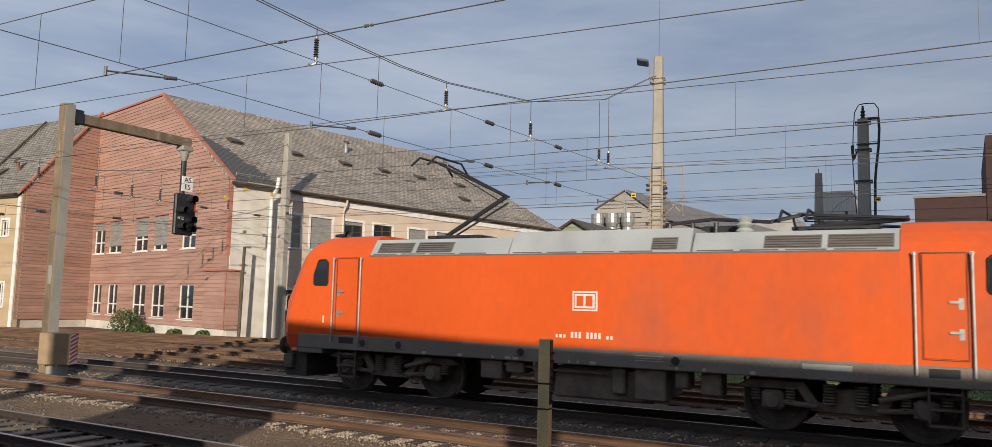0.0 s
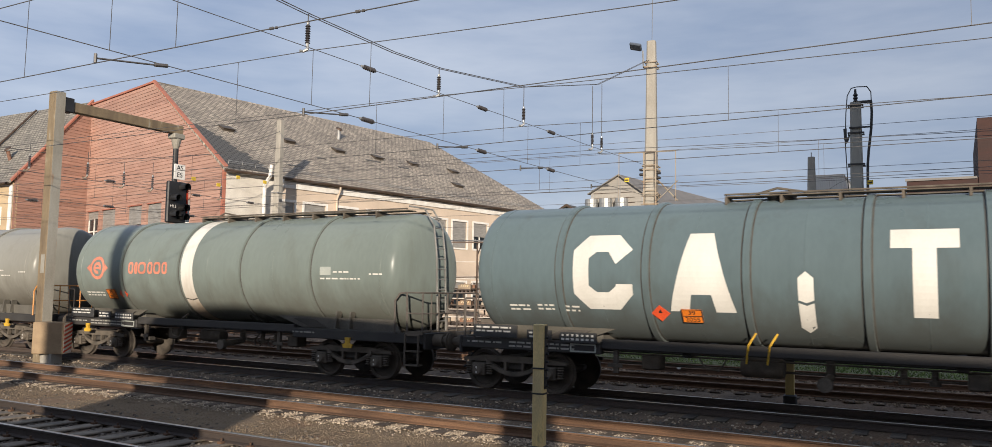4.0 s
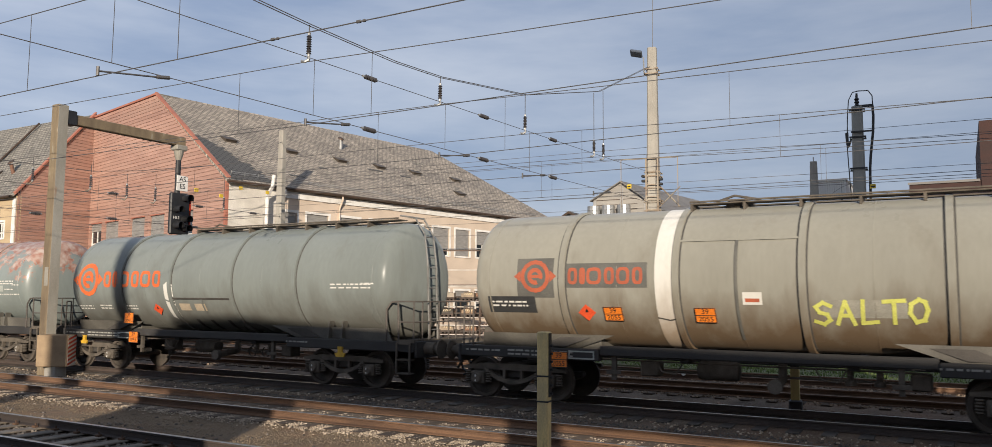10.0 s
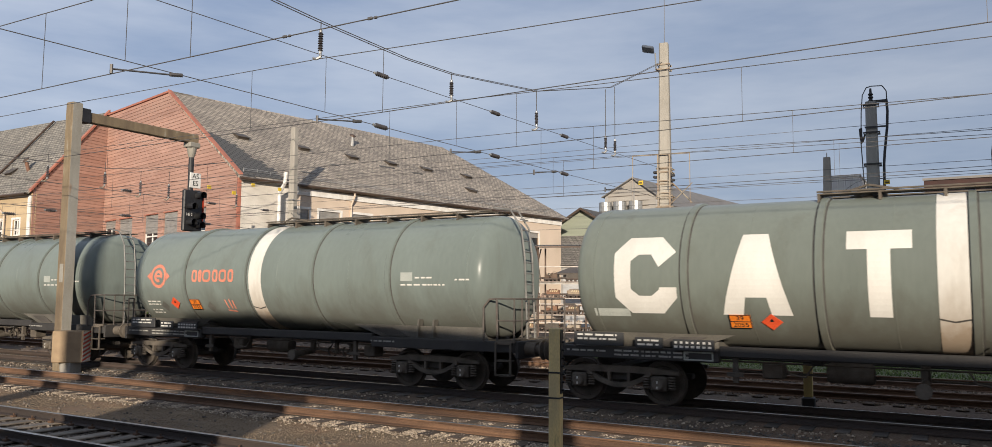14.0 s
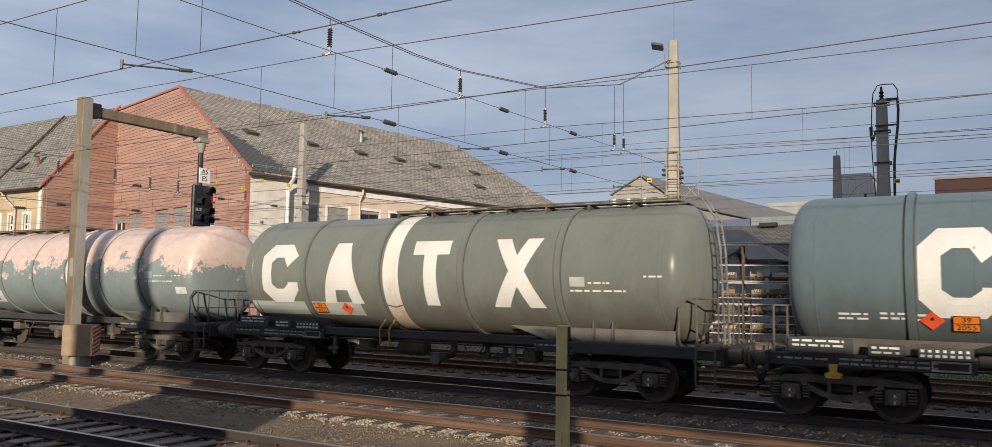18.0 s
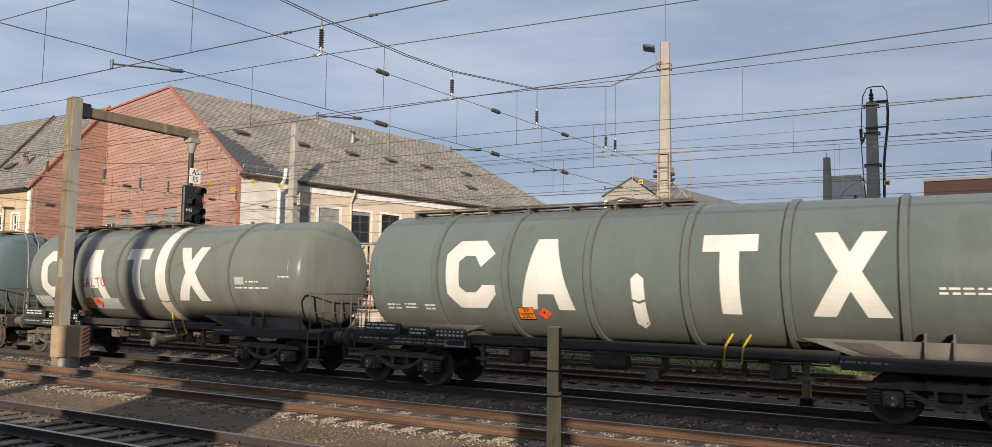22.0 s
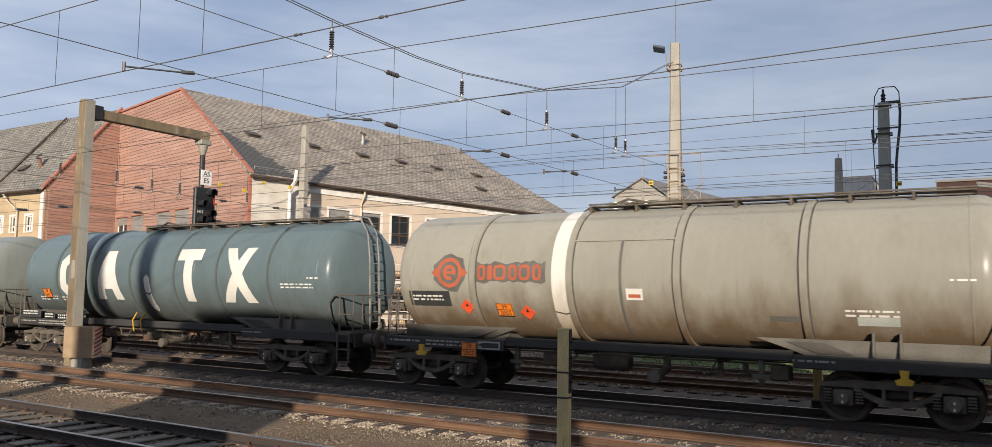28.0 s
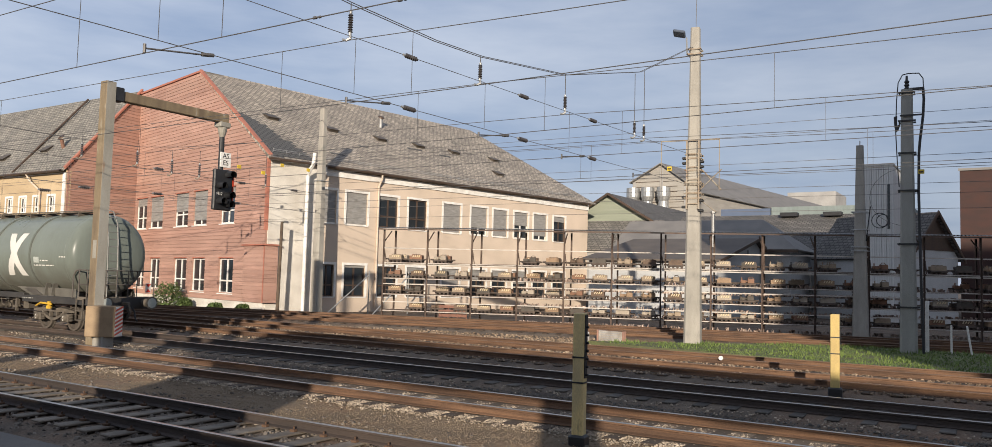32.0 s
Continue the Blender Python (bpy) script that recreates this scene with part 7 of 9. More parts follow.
        part("coupling_hook", cached("hook", lambda: data("coupling_hook", Geo().cbox(0, 0.42, -0.05, 0.05, 0.98, 1.1, 0.02).path([(0.4, 0, 1.0), (0.5, 0, 0.75), (0.35, 0.0, 0.55)], 0.035, 8), SOOT2)), SOOT2, w, "", pose(x, 0, 0, 0, 0, 0 if d > 0 else 180))
        part("brake_hose", cached("hose", lambda: data("brake_hose", Geo().path([(0, 0.35, 0.9), (0.2, 0.36, 0.75), (0.3, 0.34, 0.5), (0.45, 0.32, 0.42)], 0.03, 6), BLACK)), BLACK, w, "", pose(x, 0, 0, 0, 0, 0 if d > 0 else 180))
    bogie(w, 1.0)
    bogie(w, TL - 1.85)

    # gear below the tank
    def gear():
        g = Geo()
        m = TL * 0.5
        g.lathe([(m - 1.5, 0.001), (m - 1.5, 0.17), (m - 1.44, 0.2), (m - 0.72, 0.2), (m - 0.66, 0.17), (m - 0.66, 0.001)], 16, (0, -0.35, 0.82))
        g.cbox(3.9, 4.3, -0.7, -0.3, 0.66, 0.98, 0.03)
        g.tube((3.2, -0.2, 0.74), (TL - 4.0, -0.2, 0.74), 0.028, 6)
        g.tube((3.0, -0.95, 1.0), (TL - 3.8, -0.95, 1.0), 0.02, 6)
        for x in (3.5, TL - 4.2):
            g.box(x - 0.05, x + 0.05, -1.2, -1.12, 0.6, 1.1)
            g.box(x - 0.16, x + 0.16, -1.23, -1.19, 0.72, 0.8)
        for x in (m + 1.5, m + 2.0):
            g.lathe([(0.72, 0.001), (0.72, 0.1), (0.8, 0.1), (0.82, 0.06), (1.0, 0.06)], 12, (x, -0.9, 0), "z")
            g.lathe([(-0.03, 0.14), (0.03, 0.14)], 12, (x, -1.06, 0.78), "y")
            g.tube((x, -1.09, 0.78), (x, -0.9, 0.78), 0.02, 6)
        g.cbox(m + 2.5, m + 2.85, -1.0, -0.6, 0.68, 0.98, 0.03)
        g.path([(m + 0.2, -0.4, 1.25), (m + 0.2, -0.4, 0.72), (m + 0.2, -1.1, 0.64)], 0.085, 10)
        g.lathe([(-1.24, 0.001), (-1.24, 0.14), (-1.1, 0.14), (-1.1, 0.1)], 14, (m + 0.2, 0, 0.64), "y")
        for x in (m - 2.2, m + 0.9):
            g.path([(x, -1.0, 1.0), (x + 0.12, -1.02, 0.8), (x + 0.4, -1.0, 0.76), (x + 0.55, -0.98, 1.0)], 0.018, 6)
        return data("brake_gear", g, SOOT2, True)
    part("brake_gear", cached(("gear", long), gear), SOOT2, w, "pipes, valve and brake cylinder")
    part("lifting_lug", cached("lug", lambda: data("lifting_lug", Geo().prism([(-0.08, 0.92), (0.08, 0.92), (0.06, 0.78), (0.16, 0.74), (0.12, 0.66), (-0.12, 0.66), (-0.16, 0.74), (-0.06, 0.78)], -1.36, -1.31, "y"), YELLOW)), YELLOW, w, "yellow lifting lug", pose(TL - 1.7, 0, 0.12)) if lug else None
    if lug:
        part("lifting_lug", CACHE["lug"], YELLOW, w, "yellow lifting lug", pose(0.9, 0, 0.12))
    # end platform, rails, ladder, roof walk
    pipe = orange_rail and mat("orange_handrail", (0.66, 0.27, 0.06), None, 0.5) or RAILING

    def deck():
        g = Geo()
        g.box(TL + 0.08, TL + 0.59, -1.34, -1.3, 1.2, 1.27).box(TL + 0.1, TL + 0.51, -1.3605, -1.3405, 1.16, 1.21)
        return data("end_deck", g, SOOT2)
    dk = part("end_deck", cached(("deck", long), deck), LADDER, w, "grated end platform with steps")
    for z in (0.45, 0.78):
        part("step", cached(("tread", long), lambda: data("step", Geo().box(TL + 0.13, TL + 0.5, -1.42, -1.18, 0, 0.03), SOOT2)), SOOT2, dk, "", pose(0, 0, z))
    for x in (TL + 0.11, TL + 0.5):
        part("step_hanger", cached("stephang", lambda: data("step_hanger", Geo().box(-0.02, 0.02, -1.4, -1.3605, 0.45, 1.2), SOOT2)), SOOT2, dk, "", pose(x, 0, 0))
    for k in range(4):
        part("deck_slat", cached(("slat", long), lambda: data("deck_slat", Geo().box(TL + 0.12, TL + 0.18, -1.29, 1.32, 1.22, 1.26), SOOT2)), SOOT2, dk, "", pose(0.1 * k, 0, 0))

    y = -1.33

    def rail_geo(k):
        g = Geo()
        if k == 0:
            g.path([(TL - 0.25, y, 1.2), (TL - 0.25, y, 2.0), (TL - 0.1, y, 2.18), (TL + 0.1, y, 2.2), (TL + 0.13, y, 1.24)], 0.024, 6)
        elif k == 1:
            g.path([(TL + 0.13, y, 2.2), (TL + 0.51, y, 2.2), (TL + 0.55, y + 0.1, 2.2), (TL + 0.55, 1.3, 2.2)], 0.02, 6)
        elif k == 2:
            g.path([(TL + 0.13, y, 1.7), (TL + 0.55, y, 1.7), (TL + 0.55, 1.3, 1.7)], 0.018, 6)
        elif k < 10:
            yy = (-1.3, -0.93, -0.6, -0.2, 0.25, 0.6, 1.3)[k - 3]
            g.tube((TL + 0.55, yy, 1.24), (TL + 0.55, yy, 2.2), 0.018, 6)
        else:
            g.path([(-0.15, y, 1.2), (-0.15, y, 2.1), (0.1, y, 2.1), (0.1, y, 1.2)], 0.022, 6)
        return data("handrail", g, pipe)
    pipes = (pipe,) + ((RAILING if orange_rail == 2 else pipe),) * 9 + (RAILING,)
    for k in range(11):
        pipe = pipes[k]
        part("rail_post" if 2 < k < 10 else "handrail", cached(("rails", long, orange_rail, k), lambda: rail_geo(k)), pipe, w, "orange pipe rail" if pipe is not RAILING else "bent pipe rail")
    if ladder:
        def lad():
            pts = [(TL + 0.46, 1.25), (TL + 0.38, 3.2), (TL + 0.28, 3.9), (TL - 0.02, 4.34), (TL - 0.5, 4.42)]
            return data("ladder", Geo().path([(x, -0.5, z) for x, z in pts], 0.024, 6), LADDER)
        lad_part = part("ladder", cached(("lad", long), lad), LADDER, w, "pale steel end ladder")
        part("ladder_rail", cached(("lad", long), lad), LADDER, lad_part, "", pose(0, 0.38, 0))
        for k in range(11):
            z = 1.5 + 0.26 * k
            x = TL + 0.46 - (z - 1.25) * 0.041 if z < 3.2 else TL + 0.38 - (z - 3.2) * 0.143
            part("rung", cached("rung", lambda: data("rung", Geo().tube((0, -0.5, 0), (0, -0.12, 0), 0.016, 6), LADDER)), LADDER, lad_part, "", pose(x, 0, z))
    bx0 = TL * 0.38

    def top():
        g = Geo()
        a = bx0 if ladder else 1.0
        b = TL - 0.5 if ladder else TL * 0.56
        for y in (-0.5, -0.36, -0.22, 0.22, 0.36, 0.5):
            g.box(a, b, y - 0.045, y + 0.045, ZC + R + 0.05, ZC + R + 0.075)
        k = a
        while k < b:
            g.box(k, k + 0.05, -0.55, 0.55, ZC + R - 0.1, ZC + R + 0.05)
            k += 1.1
        g.tube((a, -0.58, ZC + R + 0.1), (b, -0.58, ZC + R + 0.1), 0.02, 6)
        g.lathe([(ZC + R - 0.02, 0.3), (ZC + R + 0.1, 0.3), (ZC + R + 0.13, 0.27), (ZC + R + 0.14, 0.001)], 18, (TL * 0.45, 0.0, 0), "z")
        g.path([(TL * 0.42, -0.4, ZC + R + 0.1), (TL * 0.45, -0.5, ZC + R + 0.2), (TL * 0.49, -0.4, ZC + R + 0.1)], 0.025, 6)
        return data("roof_walk", g, SOOT2)
    part("roof_walk", cached(("top", long, ladder), top), SOOT2, w, "grated roof walk and hatch")
    # painted data
    small_print(w, -0.1, 1.1, 0.9, -1.306, lines=1)
    small_print(w, 1.0, 1.12, 1.6, -1.306, lines=2)
    put(w, "data_frame", lambda: Geo().box(2.5, 3.1, -1.312, -1.306, 1.0, 1.03).box(2.5, 3.1, -1.312, -1.306, 1.15, 1.18).box(2.5, 2.53, -1.312, -1.306, 1.03, 1.15).box(3.07, 3.1, -1.312, -1.306, 1.03, 1.15), PALE, "painted data frame", "dframe")
    small_print(w, TL - 3.6, 1.1, 0.8, -1.306, lines=1)
    small_print(t, TL - 0.95, 2.62, 0.4, lines=1)

    # paint styles
    def band(x, mt=None):
        mt = mt or BAND
        part("white_band", cached(("band", mt.name), lambda: data("white_band", Geo().lathe([(-0.24, R - 0.01), (-0.24, R + 0.008), (0.24, R + 0.008), (0.24, R - 0.01)], 40, (0, 0, ZC), "x", radians(62), radians(322)), mt, True)), mt, t, "broad white band round the tank", pose(x, 0, 0))
        part("band_joint", cached("bandj", lambda: data("band_joint", wrap([[(-0.24, 1.93), (0, 1.88), (0, 1.85), (-0.24, 1.9)], [(0, 1.88), (0.24, 1.93), (0.24, 1.9), (0, 1.85)]], 0.012), SOOT)), SOOT, t, "", pose(x, 0, 0))

    def split_mark(x, h=0.19):
        part("white_lozenge", cached(("lozA", h), lambda: data("white_lozenge", wrap([[(-h, 2.2), (0, 2.15), (0, 2.74), (-h, 2.62)], [(0, 2.15), (h, 2.2), (h, 2.62), (0, 2.74)]]), MARK)), MARK, t, "white pointed mark", pose(x, 0, 0))
        part("white_lozenge", cached(("lozB", h), lambda: data("white_lozenge", wrap([[(-h, 1.68), (0, 1.58), (0, 2.1), (-h, 2.15)], [(0, 1.58), (h, 1.68), (h, 2.15), (0, 2.1)]]), MARK)), MARK, t, "white pointed mark", pose(x, 0, 0))

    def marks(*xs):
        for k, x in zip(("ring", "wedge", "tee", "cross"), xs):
            part("painted_shape", cached(("mk", k), lambda: data("painted_shape", big_marks(k, 0), MARK)), MARK, t, "large white letter-like mark", pose(x, 0, 0))

    def name_row(mt, xd, r, x0, x1, z=2.78, h=0.36, patch=None, ragged=True):
        if patch and not ragged:
            part("paint_patch", wrap([rect(xd - r * 1.25, xd + r * 1.25, z - r * 1.3, z + r * 1.1)], 0.003), patch, t, "dark repainted patch")
            part("paint_patch", wrap([rect(x0 - 0.05, x1 + 0.05, z - h * 0.7, z + h * 0.75)], 0.003), patch, t, "dark repainted patch")
        elif patch:
            rs = random.Random(7)
            ring = [r * rs.uniform(1.12, 1.42) for k in range(16)]
            c = lambda k: (xd + math.cos(k * math.pi / 8) * ring[k % 16] * 1.1, z + math.sin(k * math.pi / 8) * ring[k % 16])
            part("paint_patch", wrap([[(xd, z), c(k), c(k + 1), (xd, z)] for k in range(16)], 0.003), patch, t, "ragged darker patch")
            edge = [(rs.uniform(0.5, 0.72), rs.uniform(0.5, 0.8)) for k in range(19)]
            xx = lambda k: x0 - 0.06 + (x1 - x0 + 0.12) * k / 18
            part("paint_patch", wrap([[(xx(k), z - h * edge[k][0]), (xx(k + 1), z - h * edge[k + 1][0]), (xx(k + 1), z + h * edge[k + 1][1]), (xx(k), z + h * edge[k][1])] for k in range(18)], 0.003), patch, t, "ragged darker patch")
        part("round_mark", disc_mark(xd, z, r), mt, t, "round painted emblem")
        name_rings(t, x0, x1, z, h, mt)

    def caption(x, z=2.55):
        part("caption_panel", wrap([rect(x, x + 0.36, z + 0.06, z + 0.27)], 0.004), PALE, t, "pale data panel")
        small_print(t, x + 0.44, z + 0.12, 0.5, lines=1)
        small_print(t, x, z - 0.05, 1.3, lines=1)
    style(w, t, dict(band=band, split=split_mark, marks=marks, name=name_row, caption=caption, TL=TL))
    return w


def hazard_low(w, x, z=0.98):
    plate(w, x, z, flat=-1.38)


RINGS_S = (2.58, 5.13, 7.64, 10.2)
RINGS_B = (2.43, 4.94, 7.36, 9.8)
RINGS_L = (2.3, 4.25, 6.27, 8.4, 10.35, 12.35)
RINGS_M = (2.2, 4.2, 6.2, 8.35, 10.25, 12.35)
RINGS_C = (2.3, 4.3, 6.3, 8.25, 10.2, 12.2)
RINGS_O = (2.78, 5.03, 7.56, 9.94)
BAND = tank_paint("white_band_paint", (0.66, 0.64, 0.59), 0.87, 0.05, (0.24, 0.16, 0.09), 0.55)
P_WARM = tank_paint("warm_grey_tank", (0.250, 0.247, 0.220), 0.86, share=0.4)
P_SAND = tank_paint("sandy_grey_tank", (0.288, 0.278, 0.235), 0.86, dust_and_shade=(0.12, 0.085, 0.054), share=0.75)
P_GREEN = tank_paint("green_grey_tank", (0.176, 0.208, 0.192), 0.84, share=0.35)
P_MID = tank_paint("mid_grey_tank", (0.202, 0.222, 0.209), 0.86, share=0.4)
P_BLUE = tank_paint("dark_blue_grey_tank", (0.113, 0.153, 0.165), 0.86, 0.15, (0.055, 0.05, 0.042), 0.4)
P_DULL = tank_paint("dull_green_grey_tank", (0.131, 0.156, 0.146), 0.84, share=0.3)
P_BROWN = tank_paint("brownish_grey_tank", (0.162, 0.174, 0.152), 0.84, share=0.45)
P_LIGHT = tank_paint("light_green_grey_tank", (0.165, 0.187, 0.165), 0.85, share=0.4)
P_RUST = worn_paint("flaking_tank_rusty", (0.235, 0.265, 0.25), ((0.30, 0.13, 0.085), (0.45, 0.36, 0.31)), 0.25)
P_PINK = worn_paint("flaking_tank_pink", (0.22, 0.26, 0.255), ((0.57, 0.42, 0.35), (0.64, 0.50, 0.43)), 0.60)
PATCH = mat("dark_repaint", (0.12, 0.115, 0.10), None, 0.7)


def frame_boards(w):
    """Black lettered boards over the frame's front end."""
    part("data_panel", Geo().cbox(0.12, 1.25, -1.41, -1.37, 1.24, 1.52, 0.008), DARK_PLATE, w, "black data board")
    small_print(w, 0.2, 1.44, 0.9, -1.414, MARK, 2)
    part("data_panel", Geo().cbox(1.5, 2.1, -1.41, -1.37, 1.22, 1.44, 0.008), DARK_PLATE, w, "black data board")
    small_print(w, 1.56, 1.36, 0.45, -1.414, MARK, 2)
    p = part("load_table", Geo().cbox(2.3, 3.15, -1.41, -1.37, 1.2, 1.42, 0.008), DARK_PLATE, w, "black load table with pale figures")
    for i in range(7):
        part("table_cell", cached("cell", lambda: data("table_cell", Geo().box(0, 0.07, -1.414, -1.4105, 0, 0.045).box(0.01, 0.06, -1.414, -1.4105, 0.085, 0.13), MARK)), None, p, "", pose(2.335 + 0.115 * i, 0, 1.25))


def st_w1(w, t, k):
    k["band"](7.95)
    k["name"](LOGO_DULL, 1.95, 0.36, 2.68, 4.4)
    for a, b, c, d in ((2.35, 2.6, 1.75, 2.1), (3.2, 3.7, 2.05, 2.4), (3.3, 5.0, 1.78, 2.1), (5.25, 5.75, 1.75, 2.15)):
        part("pale_patch", wrap([rect(a, b, c, d)], 0.003 + 0.0012 * a), PALE_GREEN, t, "grey-green repainted patch")
    plate(t, 3.85, 1.9), diamond(t, 4.75, 1.87)
    k["caption"](10.4)
    part("data_panel", wrap([rect(0.32, 1.5, 1.8, 2.05)], 0.003), DARK_PLATE, t, "black data panel")
    small_print(t, 0.4, 1.95, 1.0)
    frame_boards(w)


def st_green(w, t, k):
    k["band"](5.55)
    k["name"](LOGO_PINK, 1.45, 0.36, 2.95, 4.75)
    plate(t, 2.0, 1.98), diamond(t, 2.55, 1.98)
    small_print(t, 0.75, 2.0, 0.9)
    k["caption"](10.6)
    frame_boards(w)
    part("hose", Geo().path([(5.0, -1.1, 1.0), (5.1, -1.2, 1.3), (5.3, -1.15, 1.45)], 0.03, 6), SOOT2, w)


def st_green_stained(w, t, k):
    k["band"](5.55)
    k["name"](LOGO_PINK, 1.45, 0.36, 2.95, 4.75)
    diamond(t, 2.05, 1.98), plate(t, 2.95, 1.95)
    for x in (1.5, 3.55):
        part("old_placard", wrap([[(x - 0.17, 1.88), (x, 1.72), (x + 0.17, 1.88), (x, 2.05)]], 0.005), PATCH, t, "painted-over diamond")
    small_print(t, 0.75, 2.0, 0.6), small_print(t, 0.8, 1.75, 0.5)
    part("scrawl", wrap([[(4.2, 1.78), (4.55, 1.75), (4.55, 1.79), (4.2, 1.82)], [(4.25, 1.85), (4.3, 1.85), (4.25, 2.1), (4.2, 2.1)], [(4.4, 1.85), (4.45, 1.85), (4.42, 2.12), (4.37, 2.12)], [(4.52, 1.85), (4.57, 1.85), (4.55, 2.08), (4.5, 2.08)]], 0.008), LOGO_PINK, t, "faded orange scrawl")
    frame_boards(w)
    k["caption"](10.6)


def st_white_close(w, t, k):
    st_white_split(w, t, k, 3.05, 2.53, (3.0, 5.1, 9.0, 11.15), 6.95)


def st_white_plated(w, t, k):
    st_white_split(w, t, k, None, None, (3.1, 5.1, 9.05, 11.2), 7.1)
    plate(t, 1.58, 2.1), diamond(w, 2.92, 1.36, flat=-1.4)


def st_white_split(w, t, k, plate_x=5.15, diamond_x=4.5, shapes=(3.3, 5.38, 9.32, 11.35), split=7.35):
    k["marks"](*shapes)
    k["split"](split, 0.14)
    if plate_x:
        plate(t, plate_x, 1.84), diamond(t, diamond_x, 1.88)
    frame_boards(w)
    small_print(t, 1.0, 1.95, 0.5), small_print(t, 1.7, 1.97, 0.4), small_print(t, 2.3, 1.95, 0.4)
    small_print(t, 12.9, 2.45, 1.2)
    for x in (6.2, 6.6):
        part("filler_hose", Geo().path([(x, -1.2, 0.95), (x + 0.06, -1.3, 1.3), (x + 0.2, -1.25, 1.55)], 0.022, 6), YELLOW, w, "yellow pipe bend")


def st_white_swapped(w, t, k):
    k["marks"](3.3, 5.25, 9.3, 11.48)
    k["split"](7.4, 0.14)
    plate(t, 4.68, 1.84), diamond(t, 5.13, 1.84, 0.17)
    frame_boards(w)
    small_print(t, 0.75, 1.95, 0.4), small_print(t, 1.3, 1.97, 0.35), small_print(t, 1.9, 1.95, 0.35)
    small_print(t, 12.9, 2.45, 1.2)
    for x in (9.1, 9.45):
        part("filler_hose", Geo().path([(x, -1.2, 0.95), (x + 0.06, -1.3, 1.3), (x + 0.2, -1.25, 1.55)], 0.022, 6), YELLOW, w, "yellow pipe bend")


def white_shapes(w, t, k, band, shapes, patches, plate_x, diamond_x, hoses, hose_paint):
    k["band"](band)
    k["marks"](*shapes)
    for p in patches:
        part("pale_patch", wrap([rect(*p)], 0.003), PALE, t, "pale repainted patch")
    plate(t, plate_x, 1.8), diamond(t, diamond_x, 1.8)
    k["caption"](10.5, 2.36)
    frame_boards(w)
    for x in hoses:
        part("filler_hose", Geo().path([(x + 0.2, -1.2, 0.95), (x + 0.12, -1.3, 1.3), (x, -1.25, 1.55)] if hose_paint is YELLOW and band > 7 else [(x, -1.2, 0.95), (x + 0.06, -1.3, 1.3), (x + 0.2, -1.25, 1.55)], 0.022, 6), hose_paint, w, "bent filler pipe")


EVEN, PARTED = (1.75, 3.97, 6.15, 8.66), (1.7, 3.9, 6.76, 9.17)


def st_white_even(w, t, k):
    white_shapes(w, t, k, 7.31, EVEN, ((0.55, 1.35, 1.86, 2.02),), 3.62, 4.22, (7.9, 8.2), SOOT2)


def st_white_band(w, t, k):
    white_shapes(w, t, k, 5.55, PARTED, ((0.45, 2.45, 1.6, 1.95), (2.72, 4.42, 1.62, 1.96)), 3.0, 3.92, (5.05, 5.35), YELLOW)


def st_white_tag(w, t, k):
    white_shapes(w, t, k, 7.31, EVEN, ((0.45, 1.35, 1.62, 1.98), (3.14, 4.98, 1.6, 1.95)), 3.42, 3.93, (7.62, 8.05), YELLOW)
    spray(t, "SALTO", 3.95, 2.42, 0.37, RED_SPRAY, 0.085)


def st_white_last(w, t, k):
    white_shapes(w, t, k, 5.55, PARTED, ((0.45, 2.5, 1.62, 1.95),), 1.22, 2.2, (5.0, 5.35), YELLOW)
    TL, red = k["TL"], mat("tail_red", (0.60, 0.05, 0.03), (0.50, 0.045, 0.03), 0.5)
    for y in (-1.02, 1.02):
        p = part("tail_plate", Geo().cbox(TL + 0.6, TL + 0.62, y - 0.11, y + 0.11, 1.42, 1.76, 0.006), MARK, w, "white tail plate with red wedges")
        for z0, z1, z2 in ((1.44, 1.57, 1.44), (1.74, 1.61, 1.74)):
            part("wedge", Geo().prism([(y - 0.1, z0), (y, z1), (y + 0.1, z2)], TL + 0.6205, TL + 0.624, "x"), red, p, "red wedge")
    for y in (-0.875, 0.875):
        part("buffer_face", Geo().lathe([(TL + 1.11, 0.19), (TL + 1.12, 0.001)], 8, (0, y, 1.06)), PALE, w, "greased pale buffer face")
    part("brake_lever", Geo().path([(TL - 2.6, -1.3, 0.86), (TL - 2.2, -1.36, 0.98), (TL - 1.5, -1.36, 0.94)], 0.035, 6), YELLOW, w, "yellow brake lever")


STROKES = {"S": [(0.9, 0.85), (0.5, 1.0), (0.1, 0.8), (0.3, 0.55), (0.7, 0.45), (0.85, 0.2), (0.5, 0.0), (0.05, 0.12)],
           "A": [(0.0, 0.0), (0.45, 1.0), (0.9, 0.0), (0.72, 0.38), (0.18, 0.38)],
           "L": [(0.15, 1.0), (0.1, 0.0), (0.85, 0.06)],
           "T": [(0.0, 0.95), (1.0, 1.0), (0.5, 0.98), (0.5, 0.0)],
           "O": [(0.5, 1.0), (0.12, 0.8), (0.05, 0.4), (0.35, 0.0), (0.75, 0.1), (0.92, 0.55), (0.8, 0.9), (0.5, 1.0)]}


